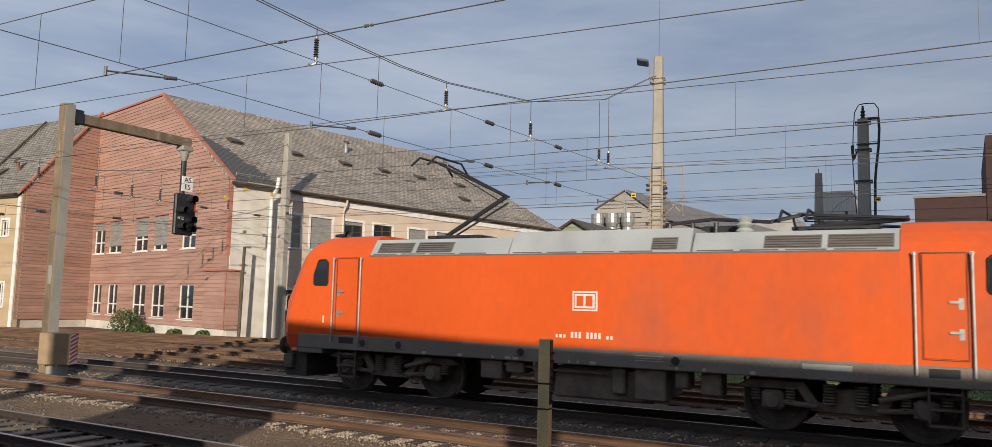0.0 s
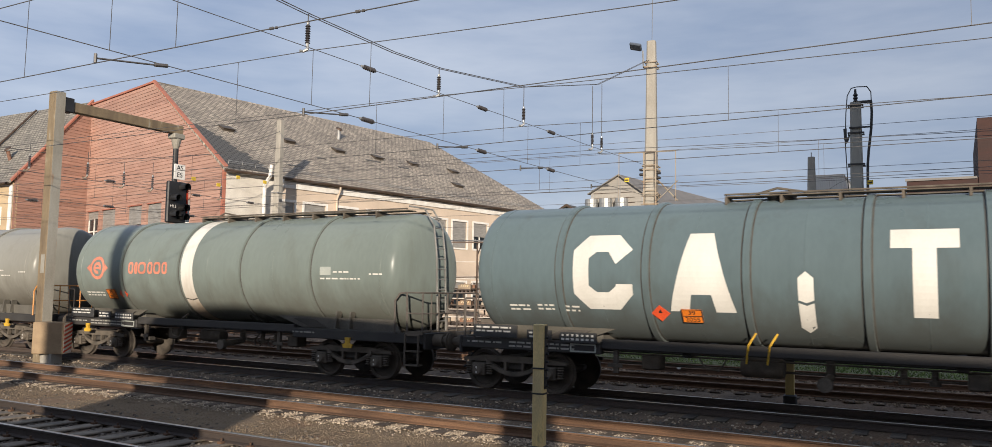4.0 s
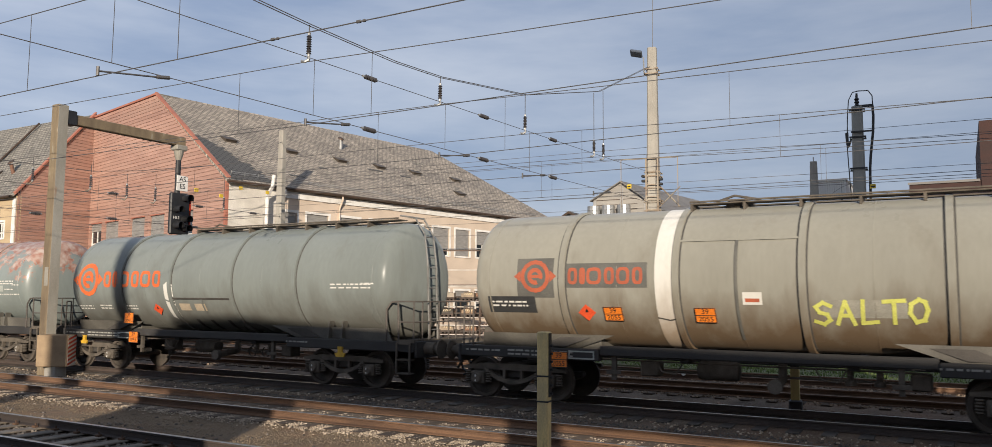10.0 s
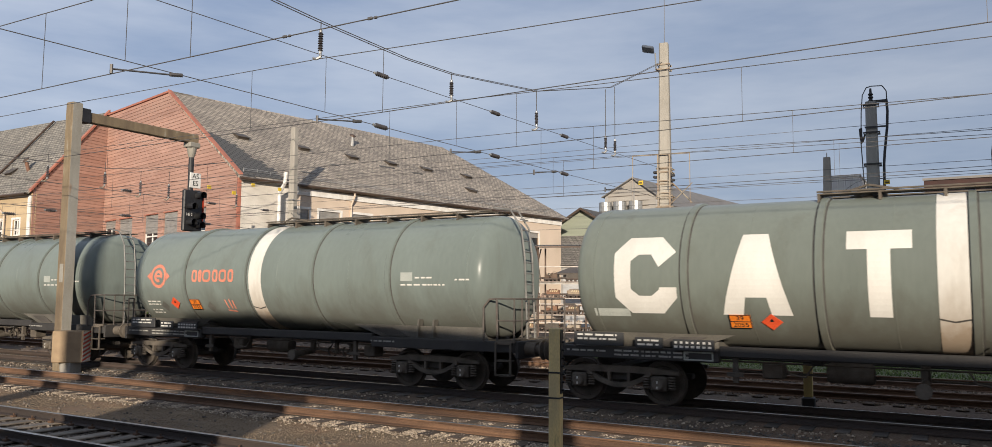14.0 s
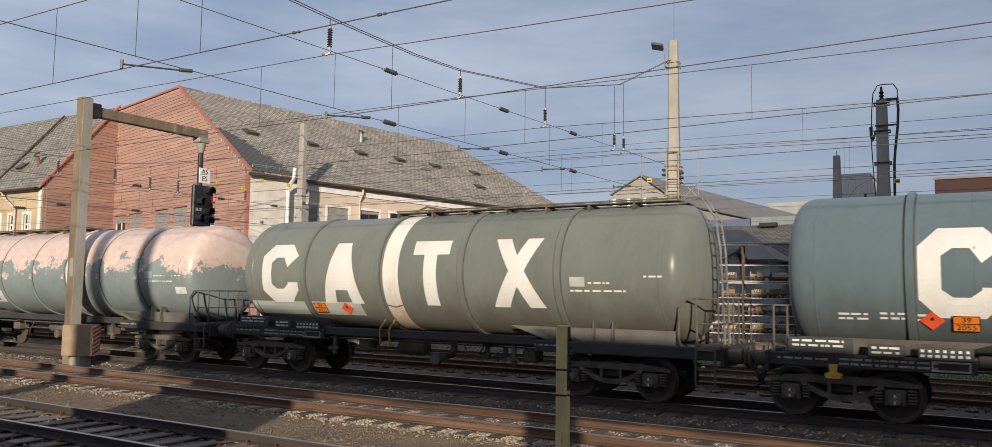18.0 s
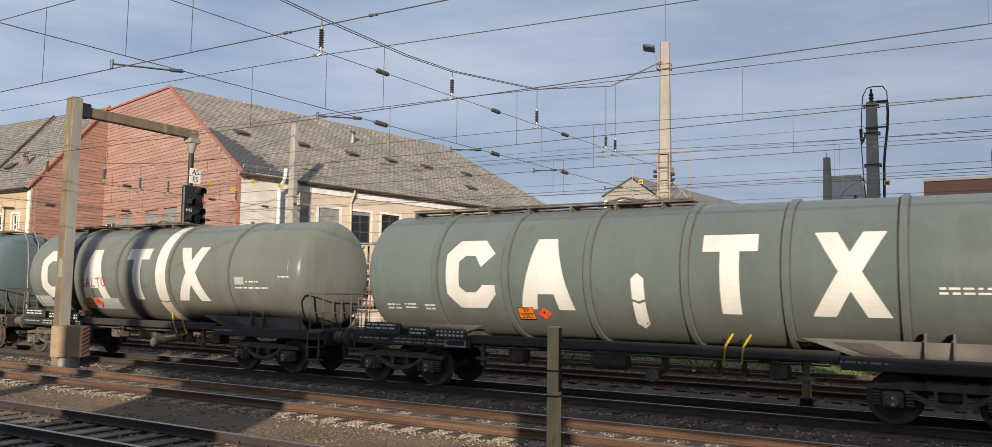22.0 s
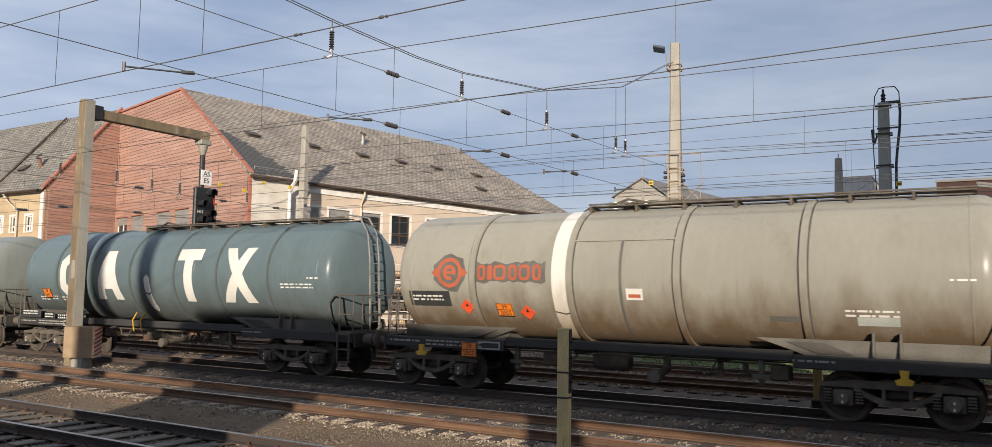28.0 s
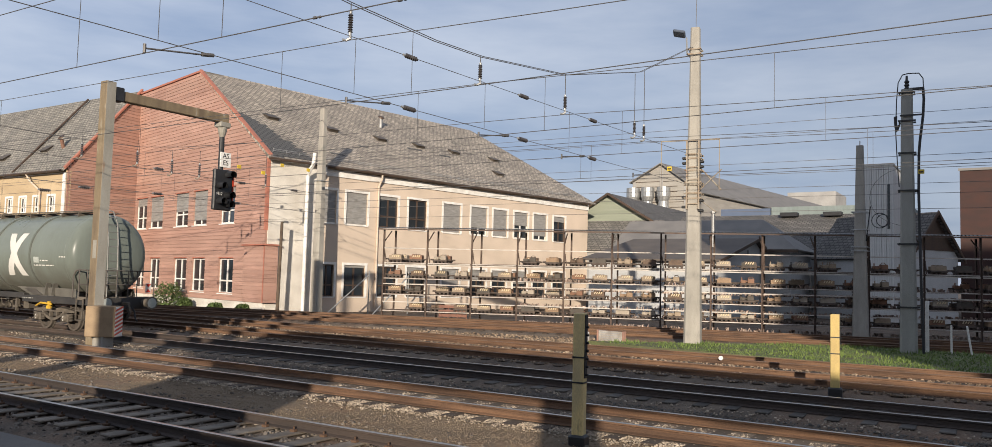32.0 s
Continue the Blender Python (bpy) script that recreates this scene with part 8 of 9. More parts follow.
def spray(t, word, x, z, size, mt, thick=0.075):
    """A word in thin freehand strokes that follow the round of the tank."""
    a, h, th = x - size * 1.75, size * 0.72, size * thick
    for k, c in enumerate(word):
        q = []
        pts = [(a + px * size * 0.58, z - h / 2 + pz * h + 0.03 * k * size) for px, pz in STROKES[c]]
        for p, r in zip(pts, pts[1:]):
            d = Vector((r[0] - p[0], r[1] - p[1])).normalized() * th / 2
            n = Vector((-d.y, d.x))
            q.append([(p[0] - d.x - n.x, p[1] - d.y - n.y), (r[0] + d.x - n.x, r[1] + d.y - n.y), (r[0] + d.x + n.x, r[1] + d.y + n.y), (p[0] - d.x + n.x, p[1] - d.y + n.y)])
        part("graffiti_stroke", wrap(q, 0.01 + 0.001 * k), mt, t, "thin sprayed letter")
        a += size * 0.72


def st_warm_plated(w, t, k):
    st_warm(w, t, k, True, True)


def st_warm(w, t, k, ragged=True, plated=False):
    k["band"](4.75)
    k["name"](LOGO_DULL, 1.78, 0.36, 2.57, 4.3, patch=PATCH, ragged=ragged)
    part("side_rib", wrap([rect(5.0, 7.35, 3.46, 3.5)], 0.03), P_SAND, t)
    part("side_rib", wrap([rect(6.12, 6.18, 1.5, 3.46)], 0.03), PATCH, t)
    part("data_panel", wrap([rect(0.55, 1.75, 1.98, 2.34)], 0.004), DARK_PLATE, t, "black data panel")
    small_print(t, 0.65, 2.2, 0.9)
    if plated:
        diamond(t, 2.2, 1.98), plate(t, 3.22, 1.93), diamond(t, 3.8, 1.88)
        part("label_plate", wrap([rect(9.15, 9.8, 1.84, 1.94)], 0.006), PATCH, t, "dark data strip")
        part("label_plate", wrap([rect(10.7, 11.4, 1.8, 1.96)], 0.006), PALE, t, "pale data strip")
    else:
        diamond(t, 2.95, 2.0)
        part("old_placard", wrap([[(3.38, 1.98), (3.56, 1.8), (3.74, 1.98), (3.56, 2.16)]], 0.006), PATCH, t, "painted-over diamond")
    part("label_plate", wrap([rect(6.25, 6.62, 2.2, 2.44)], 0.006), MARK, t)
    part("label_mark", wrap([rect(6.3, 6.57, 2.25, 2.32)], 0.01), LOGO_DULL, t)
    small_print(t, 10.5, 2.05, 0.9)
    hazard_low(w, 2.3)


def st_salto(w, t, k):
    st_warm(w, t, k, False)
    plate(t, 3.55, 1.98), plate(t, 5.5, 1.98)
    part("pale_patch", wrap([rect(7.7, 9.1, 1.98, 2.3)], 0.002), mat("dusty_patch", (0.30, 0.285, 0.235), None, 0.7), t, "paler dusty patch")
    spray(t, "SALTO", 8.5, 2.05, 0.55, LIME, 0.13)


def bright(w, t, k, split, rib, prop, papers, straps):
    k["name"](LOGO, 1.17, 0.52, 1.95, 4.68, 2.8, 0.5)
    k["split"](split)
    part("side_rib", wrap([rect(rib[0], rib[1], 2.2, 2.25)], 0.03), SOOT, t)
    part("side_rib", wrap([rect(prop, prop + 0.06, 1.4, 2.2)], 0.03), P_MID, t)
    for p in papers:
        part("paper_plate", wrap([rect(*p)], 0.006), TAN_PLATE, t, "tan data plate")
    small_print(t, 0.5, 1.95, 0.7), small_print(t, 1.55, 1.97, 0.6), small_print(t, 2.85, 1.97, 0.5), small_print(t, 11.2, 2.6, 1.3)
    for x in straps:
        part("strap", wrap([rect(x, x + 0.14, 1.33, 1.62)], 0.05), SOOT, t)


def st_bright(w, t, k):
    bright(w, t, k, 4.95, (5.1, 7.5), 6.3, ((5.3, 5.75, 1.88, 2.08), (5.95, 6.4, 1.88, 2.08)), (5.7, 6.3, 7.0))
    diamond(t, 4.3, 1.9)
    plate(w, 3.1, 1.62, flat=-1.38)
    hazard_low(w, 3.35, 1.05)


def st_bright_flames(w, t, k):
    bright(w, t, k, 4.75, (4.95, 7.52), 6.45, ((5.15, 5.5, 1.84, 2.06), (5.7, 6.05, 1.86, 2.02), (5.74, 6.4, 1.74, 1.85)), (5.3, 5.85, 6.25))
    diamond(w, 3.0, 1.5, flat=-1.38), diamond(t, 3.76, 1.77)
    hazard_low(w, 3.0, 1.08)


def st_bright_streaked(w, t, k):
    bright(w, t, k, 8.01, (5.15, 7.68), 6.16, ((6.5, 7.05, 1.74, 1.9), (7.12, 7.5, 1.86, 2.08)), (6.4, 6.8, 7.2))
    plate(t, 1.96, 2.22), diamond(t, 3.12, 2.24, 0.16)
    part("dry_streak", wrap([[(8.9, 1.55), (8.97, 1.55), (8.84, 2.6), (8.78, 2.6)], [(8.78, 2.6), (8.84, 2.6), (9.0, 3.6), (8.95, 3.6)]], 0.003), STREAK, t, "thin pale dried streak")


def st_rusty(w, t, k):
    k["band"](7.75)
    name_rings(t, 0.75, 2.75, 2.88, 0.42, MARK, 0.15, (1.0, 1.0, 1.0, 1.0))
    part("data_board", Geo().cbox(0.05, 1.95, -1.42, -1.37, 1.35, 1.98, 0.01), DARK_PLATE, w, "black lettered data board")
    small_print(w, 0.15, 1.85, 1.6, -1.425, lines=5)
    diamond(t, 2.6, 2.08), diamond(t, 4.75, 1.95)
    hazard_low(w, 1.55, 1.5)
    small_print(t, 12.6, 2.75, 1.4)
    k["caption"](13.0, 2.35)


def st_pink(w, t, k):
    k["band"](8.65)
    k["name"](LOGO_DULL, 1.35, 0.36, 2.52, 4.3)
    part("data_board", Geo().cbox(0.1, 1.95, -1.42, -1.37, 1.2, 2.0, 0.01), DARK_PLATE, w, "black lettered data board")
    small_print(w, 0.2, 1.88, 1.6, -1.425, lines=5)
    diamond(w, 0.95, 1.6, 0.17, flat=-1.44)
    hazard_low(w, 1.9, 1.3)
    part("pale_patch", wrap([rect(2.75, 4.4, 1.68, 2.1)], 0.004), MARK, t, "white panel with blue and black stickers")
    part("blue_sticker", wrap([rect(3.45, 3.8, 1.74, 2.0)], 0.007), mat("blue_sticker", (0.08, 0.2, 0.45), None, 0.6), t)
    k["caption"](12.6, 2.5)
    part("label_plate", wrap([rect(14.0, 14.5, 2.1, 2.3)], 0.006), MARK, t)


TRAIN = [
    (3.98, 0, P_WARM, (2.45, 5.0, 7.42, 9.92), st_w1, "dusty warm-grey tank wagon with orange handrails and a white band", False, True),
    (18.99, 0, P_GREEN, RINGS_S, st_green, "green-grey tank wagon with salmon emblem and white band", True, False),
    (34.07, 1, P_BLUE, RINGS_L, st_white_split, "glossy dark blue-grey tank wagon with large white shapes", True, False),
    (50.88, 0, P_SAND, RINGS_B, st_warm, "sandy-grey grimy tank wagon with patched red emblem", True, False),
    (65.64, 1, P_RUST, RINGS_C, st_rusty, "pale grey tank wagon with rusty flaking top", False, False),
    (82.6, 0, P_MID, RINGS_O, st_bright, "mid-grey tank wagon with large bright orange emblem", True, False),
    (97.91, 0, P_SAND, RINGS_B, st_salto, "sandy-grey tank wagon with lime graffiti and patched emblem", True, False),
    (112.72, 0, P_GREEN, RINGS_S, st_green, "green-grey tank wagon with salmon emblem and white band", True, False),
    (127.87, 0, P_GREEN, RINGS_S, st_green_stained, "green-grey tank wagon with salmon emblem and scuffed flank", True, False),
    (143.0, 0, P_LIGHT, RINGS_S, st_white_even, "green-grey tank wagon with large white shapes and band", True, False),
    (158.11, 1, P_PINK, RINGS_C, st_pink, "grey tank wagon whose top has flaked to pale pink", False, False),
    (174.86, 0, P_BROWN, RINGS_S, st_white_band, "brownish-grey tank wagon with large white shapes", True, False),
    (189.78, 1, P_BLUE, RINGS_M, st_white_close, "dark blue-grey tank wagon with large white shapes", True, False),
    (206.52, 0, P_BROWN, RINGS_S, st_white_tag, "brownish-grey tank wagon with white shapes and red graffiti", False, False),
    (221.58, 1, P_DULL, RINGS_L, st_white_swapped, "dull green-grey tank wagon with large white shapes", False, False),
    (238.35, 0, P_MID, RINGS_O, st_bright_flames, "mid-grey tank wagon with large bright orange emblem", True, False),
    (253.45, 0, P_MID, RINGS_O, st_bright_streaked, "mid-grey tank wagon with large orange emblem, lightly streaked", False, 2),
    (268.43, 1, P_BLUE, RINGS_M, st_white_plated, "dark blue-grey tank wagon with large white shapes", True, False),
    (285.18, 0, P_SAND, RINGS_B, st_warm_plated, "sandy-grey grimy tank wagon with worn red emblem", True, False),
    (299.98, 0, P_LIGHT, RINGS_S, st_white_last, "last tank wagon, green-grey with large white shapes", True, False),
]
MOVING = []
for s, long, paint, rings, style, label, ladder, orange in TRAIN:
    MOVING.append((wagon(s, long, paint, rings, style, label, style in (st_w1, st_bright, st_white_close, st_warm_plated, st_white_last) or s == 18.99, ladder, orange), s))


# ---- the locomotive ----
def locomotive():
    red = mat("traffic_red_paint", (0.64, 0.102, 0.02), (0.56, 0.086, 0.018), 0.3, 0, 0.5, 12, 0.02, (0.5, 1, 0.3), spot=(0.20, 0.10, 0.08), spot_lo=0.55, spot_hi=0.88, spot_scale=0.33, grain=0.05)
    skirt = mat("dark_grey_skirt", (0.20, 0.176, 0.148), (0.15, 0.132, 0.11), 0.6, 0, 1, 20, 0.05)
    roofg = mat("pale_grey_roof_paint", (0.40, 0.425, 0.42), (0.31, 0.33, 0.33), 0.5, 0.1, 0.8, 20, 0.05, grain=0.03)
    louv = mat("dark_louvre", (0.16, 0.155, 0.145), (0.11, 0.105, 0.10), 0.7, 0.2, 2, 60, 0.3, (1, 1, 12))
    l = thing("electric_locomotive", "red electric freight locomotive with grey roof and raised pantograph", "locomotive", pose(run(0) - 6.465, TRACK_Y, 0))
    H, C0 = 6.5, -0.15
    # darker copy of the body red, with the nose's shade put into it
    deep = mat("shaded_red_nose_paint", (0.56, 0.065, 0.018), (0.48, 0.055, 0.016), 0.45, 0, 0.8, 14, 0.02, grain=0.05)
    for m in (red, deep):
        m.node_tree.nodes["Principled BSDF"].inputs["Specular IOR Level"].default_value = 0.18
    dusty = mat("brake_dust_iron", (0.20, 0.165, 0.13), (0.12, 0.10, 0.08), 0.88, 0, 3, 40, 0.25)
    lens = mat("headlight_glass", (0.75, 0.76, 0.76), (0.6, 0.6, 0.6), 0.15, 0.3, 3, 40, 0.0)

    def shell(levels, back):
        """Stacks plan outlines (z, end of the flank, front, half width) into a closed nose."""
        v, f = [], []
        for z, xc, xf, w in levels:
            n = w * 0.81
            v += [(back, -w, z), (xc, -w, z), ((xc + xf) / 2 + 0.04, -(w + n) / 2 - 0.02, z), (xf, -n, z), (xf + 0.05, 0, z), (xf, n, z), ((xc + xf) / 2 + 0.04, (w + n) / 2 + 0.02, z), (xc, w, z), (back, w, z)]
        k = 9
        for i in range(len(levels) - 1):
            f += [(i * k + j, i * k + (j + 1) % k, (i + 1) * k + (j + 1) % k, (i + 1) * k + j) for j in range(k)]
        f += [tuple(range(k - 1, -1, -1)), tuple(range((len(levels) - 1) * k, len(levels) * k))]
        return Geo().add(v, f)

    part("body_side", Geo().box(C0 - H + 0.54, C0 + H - 0.54, -1.49, 1.49, 1.4, 3.42), red, l, "smooth red body side, sooty under the vents")
    for x0, x1, top in ((C0 - H + 0.55, -2.16, 3.84), (-2.12, 2.03, 3.95), (2.07, C0 + H - 0.55, 3.84)):
        r = part("roof", Geo().prism([(-1.48, 3.425), (1.48, 3.425), (1.2, top), (-1.2, top)], x0, x1, "x"), roofg, l, "grey sloping roof panel")
        part("roof_edge", Geo().box(x0, x1, -1.494, -1.47, 3.405, 3.44), louv, r, "dark joint under the roof panel")
        k = x0 + 0.1
        while k + 0.8 < x1:
            part("drain_slot", Geo().box(k, k + 0.72, -1.478, -1.466, 3.455, 3.475), louv, r)
            k += 0.85
    tan_a = 0.28 / 0.415
    for a, b in ((-5.91, -4.86), (-4.74, -3.7), (1.2, 1.75), (3.45, 4.5), (4.6, 5.72)):
        sl = 0.28 / 0.525 if 0 < a < 3 else tan_a
        for s in (-1, 1):
            g = Geo()
            y0, y1 = 1.486 - sl * 0.07, 1.486 - sl * 0.33
            g.add([(a, s * y0, 3.495), (b, s * y0, 3.495), (b, s * y1, 3.755), (a, s * y1, 3.755), (a, s * (y0 - 0.05), 3.48), (b, s * (y0 - 0.05), 3.48), (b, s * (y1 - 0.05), 3.74), (a, s * (y1 - 0.05), 3.74)],
                  [(0, 1, 2, 3), (4, 7, 6, 5), (0, 4, 5, 1), (3, 2, 6, 7), (0, 3, 7, 4), (1, 5, 6, 2)])
            lv = part("louvre", g, louv, l, "dark roof louvre")
            for k in range(5):
                z = 3.52 + 0.05 * k
                yy = 1.49 - sl * (z - 3.425)
                part("louvre_slat", Geo().box(a + 0.03, b - 0.03, min(s * yy, s * (yy + 0.012)), max(s * yy, s * (yy + 0.012)), z, z + 0.012), BROWN_TIN, lv)
    X = lambda s, k: C0 + s * (H + k)
    span = lambda s, p, q: (min(X(s, p), X(s, q)), max(X(s, p), X(s, q)))
    for s in (-1, 1):
        lv = [(1.4, 2.12, 2.42, 1.48), (1.75, 2.08, 2.44, 1.49), (2.25, 1.95, 2.4, 1.49), (2.66, 1.82, 2.21, 1.48), (3.0, 1.72, 2.04, 1.47), (3.42, 1.55, 1.84, 1.44), (3.58, 1.45, 1.76, 1.37), (3.76, 1.3, 1.62, 1.24), (3.93, 1.0, 1.3, 1.05), (3.98, 0.5, 0.9, 0.85)]
        g = shell([(z, xc, xf, w) for z, xc, xf, w in lv], -0.54)
        g.v = [(X(s, x), y * s, z) for x, y, z in g.v]
        c = part("cab", g, red, l, "red driver's cab with sloping windscreen")
        # the front below the windscreen
        rows = [(1.42, 2.425), (1.75, 2.445), (2.25, 2.405), (2.6, 2.245)]
        v = [(X(s, a + e + d), y, z) for d in (0.0, 0.012) for z, a in rows for y, e in ((-1.19, 0.0), (0.0, 0.05), (1.19, 0.0))]
        q = [(3 * i + j, 3 * i + j + 1, 3 * i + j + 4, 3 * i + j + 3) for i in range(3) for j in range(2)]
        rim = [0, 1, 2, 5, 8, 11, 10, 9, 6, 3]
        g = Geo().add(v, q + [tuple(k + 12 for k in f) for f in q] + [(i, j, j + 12, i + 12) for i, j in zip(rim, rim[1:] + rim[:1])])
        part("nose_front", g, deep, c, "front below the windscreen, its red darkened for shade")
        part("nose_skirt", Geo().cbox(*span(s, 0.9, 1.74), -1.47, 1.47, 0.93, 1.398, 0.02), skirt, c)
        g = shell([(0.95, 1.95, 2.15, 1.46), (1.2, 2.05, 2.38, 1.47), (1.398, 2.1, 2.4, 1.475)], 1.75)
        g.v = [(X(s, x), y * s, z) for x, y, z in g.v]
        part("nose_corner", g, deep, c, "red lower corner of the cab")
        part("plate", Geo().box(*span(s, 1.76, 1.93), -1.478, -1.47, 0.98, 1.04), PALE, c, "small pale plate")
        part("snow_plough", Geo().prism([(X(s, 1.6), 0.3), (X(s, 2.3), 0.3), (X(s, 2.45), 0.55), (X(s, 2.3), 0.93), (X(s, 1.6), 0.93)], -1.25, 1.25, "y"), SOOT, c)
        part("plough_step", Geo().cbox(*span(s, 1.98, 2.3), -1.4, -1.2, 0.5, 0.86, 0.02), SOOT2, c)
        a, b, zt, zb = 1.815, 2.215, 3.48, 2.68
        for y0, y1, w0, w1 in ((-1.06, -0.05, -1.17, -0.05), (0.05, 1.06, 0.05, 1.17)):
            q = [(X(s, a + 0.04 * (abs(y0) < 1)), y0, zt), (X(s, a + 0.04 * (abs(y1) < 1)), y1, zt), (X(s, b + 0.04 * (abs(w1) < 1)), w1, zb), (X(s, b + 0.04 * (abs(w0) < 1)), w0, zb)]
            g = Geo().add(q + [(x + s * 0.035, y, z + 0.02) for x, y, z in q], [(0, 1, 2, 3), (4, 7, 6, 5), (0, 4, 5, 1), (3, 2, 6, 7), (0, 3, 7, 4), (1, 5, 6, 2)])
            ws = part("windscreen", g, PANE, c, "sloping windscreen half")
            loop = [(x + s * 0.04, y, z + 0.025) for x, y, z in q]
            part("rubber_seal", Geo().path(loop + loop[:1], 0.022, 5), BLACK, ws, "black rubber seal")
            part("wiper", Geo().tube((X(s, b + 0.1), (w0 + w1) / 2 + 0.25, zb - 0.06), (X(s, b - 0.12), (y0 + y1) / 2 - 0.2, 3.25), 0.02, 5).cbox(*span(s, b + 0.0, b + 0.1), (w0 + w1) / 2 + 0.15, (w0 + w1) / 2 + 0.35, zb - 0.16, zb - 0.08, 0.01), BLACK, ws, "black wiper")
        part("screen_frame", Geo().tube((X(s, a + 0.09), 0, zt), (X(s, b + 0.1), 0, zb), 0.045, 6), GALV, c, "pale centre pillar")
        for y in (-0.94, 0.94):
            hl = part("headlight", Geo().cbox(*span(s, 2.4, 2.475), y - 0.2, y + 0.2, 1.56, 1.74, 0.02), SOOT, c, "dark headlight unit")
            for d in (-0.085, 0.085):
                part("lens", Geo().lathe([(-0.02, 0.001), (-0.02, 0.06), (0.03, 0.065), (0.035, 0.001)], 12, (X(s, 2.465), y + d, 1.65), "x"), lens, hl, "round clear lens")
            part("nose_panel", Geo().cbox(*span(s, 2.38, 2.485), y * 0.97 - 0.18, y * 0.97 + 0.18, 1.96, 2.24, 0.01), WHITE, c, "white square panel")
            part("grab_handle", Geo().path([(X(s, 2.45), y * 1.24, 2.0), (X(s, 2.52), y * 1.24, 2.02), (X(s, 2.5), y * 1.24, 2.4), (X(s, 2.4), y * 1.24, 2.42)], 0.014, 5), GALV, c)
            part("buffer", CACHE["buf"], None, l, "round buffer", pose(X(s, 2.3), y * 0.93, 1.06, 0, 0, 0 if s > 0 else 180))
        part("top_lamp", Geo().cbox(*span(s, 2.28, 2.4), -0.14, 0.14, 2.42, 2.58, 0.02), SOOT, c, "dark lamp housing")
        part("lens", Geo().lathe([(-0.02, 0.001), (-0.02, 0.06), (0.03, 0.065), (0.035, 0.001)], 12, (X(s, 2.4), 0, 2.5), "x"), lens, c, "round clear lens")
        part("front_emblem", Geo().box(*span(s, 2.44, 2.505), -0.2, 0.2, 2.0, 2.24), MARK, c, "pale square emblem")
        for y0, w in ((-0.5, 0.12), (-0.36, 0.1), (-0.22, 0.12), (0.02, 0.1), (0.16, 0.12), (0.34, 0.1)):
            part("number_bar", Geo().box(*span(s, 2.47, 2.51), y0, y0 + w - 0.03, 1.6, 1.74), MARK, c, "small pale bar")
        for y in (-1, 1):
            yy = y * 1.497
            g = Geo().prism([(X(s, 0.82), 2.68), (X(s, 1.22), 2.68), (X(s, 1.27), 2.74), (X(s, 1.26), 2.95), (X(s, 1.13), 3.28), (X(s, 1.08), 3.33), (X(s, 0.88), 3.34), (X(s, 0.8), 3.27), (X(s, 0.78), 2.75)], min(yy, yy * 0.98), max(yy, yy * 0.98), "y")
            sw = part("side_window", g, PANE, c, "black cab side window")
            part("rubber_seal", Geo().path([(X(s, k), yy * 1.003, z) for k, z in ((0.82, 2.68), (1.22, 2.68), (1.27, 2.74), (1.26, 2.95), (1.13, 3.28), (1.08, 3.33), (0.88, 3.34), (0.8, 3.27), (0.78, 2.75), (0.82, 2.68))], 0.018, 5), BLACK, sw, "black rubber seal")
            part("door", Geo().cbox(*span(s, -0.2, 0.46), min(yy, yy * 1.006), max(yy, yy * 1.006), 1.55, 3.36, 0.003), red, c, "red cab door")
            part("door_gap", Geo().path([(X(s, -0.22), yy, 1.53), (X(s, -0.22), yy, 3.38), (X(s, 0.48), yy, 3.38), (X(s, 0.48), yy, 1.53), (X(s, -0.22), yy, 1.53)], 0.009, 4), BROWN_TIN, c, "dark gap round the door")
            for k in (-0.32, 0.56):
                part("grab_rail", Geo().tube((X(s, k), yy * 1.03, 1.25), (X(s, k), yy * 1.03, 3.38), 0.024, 8), GALV, c, "bright upright grab rail")
                part("rail_foot", Geo().tube((X(s, k), yy, 3.36), (X(s, k), yy * 1.03, 3.36), 0.04, 8), GALV, c)
            for z in (2.5, 1.98):
                hd = part("door_handle", Geo().box(*span(s, 0.2, 0.42), min(yy * 1.01, yy * 1.03), max(yy * 1.01, yy * 1.03), z, z + 0.045), GALV, c, "steel door handle")
                part("lock_plate", Geo().box(*span(s, 0.34, 0.42), min(yy * 1.006, yy * 1.012), max(yy * 1.006, yy * 1.012), z - 0.1, z + 0.09), GALV, hd)
            st = part("steps", Geo().box(X(s, -0.15) - 0.02, X(s, -0.15) + 0.02, min(y * 1.38, y * 1.42), max(y * 1.38, y * 1.42), 0.36, 1.1).box(X(s, 0.36) - 0.02, X(s, 0.36) + 0.02, min(y * 1.38, y * 1.42), max(y * 1.38, y * 1.42), 0.36, 1.1), SOOT2, l, "cab step hangers")
            for z in (0.38, 0.66, 0.94):
                part("tread", Geo().box(*span(s, -0.15, 0.36), min(y * 1.22, y * 1.45), max(y * 1.22, y * 1.45), z, z + 0.035), SOOT2, st)
            # black plate paints a foot recess's shade onto the flat skirt
            part("step_recess", Geo().cbox(*span(s, -0.14, 0.34), min(y * 1.485, y * 1.499), max(y * 1.485, y * 1.499), 1.22, 1.38, 0.004), BLACK, l, "black plate standing for the foot recess's shade")
        part("number_one", Geo().box(*span(s, 0.86, 0.9), -1.4985, -1.491, 1.72, 1.9), MARK, c, "small white bar")
        part("horn", Geo().lathe([(0, 0.04), (0.3, 0.06), (0.42, 0.13)], 10, (X(s, 0.85) - (0 if s > 0 else 0.42), -0.7, 4.03), "x").box(X(s, 0.95) - 0.04, X(s, 0.95) + 0.04, -0.74, -0.66, 3.94, 4.0), BLACK, c, "black roof horn")
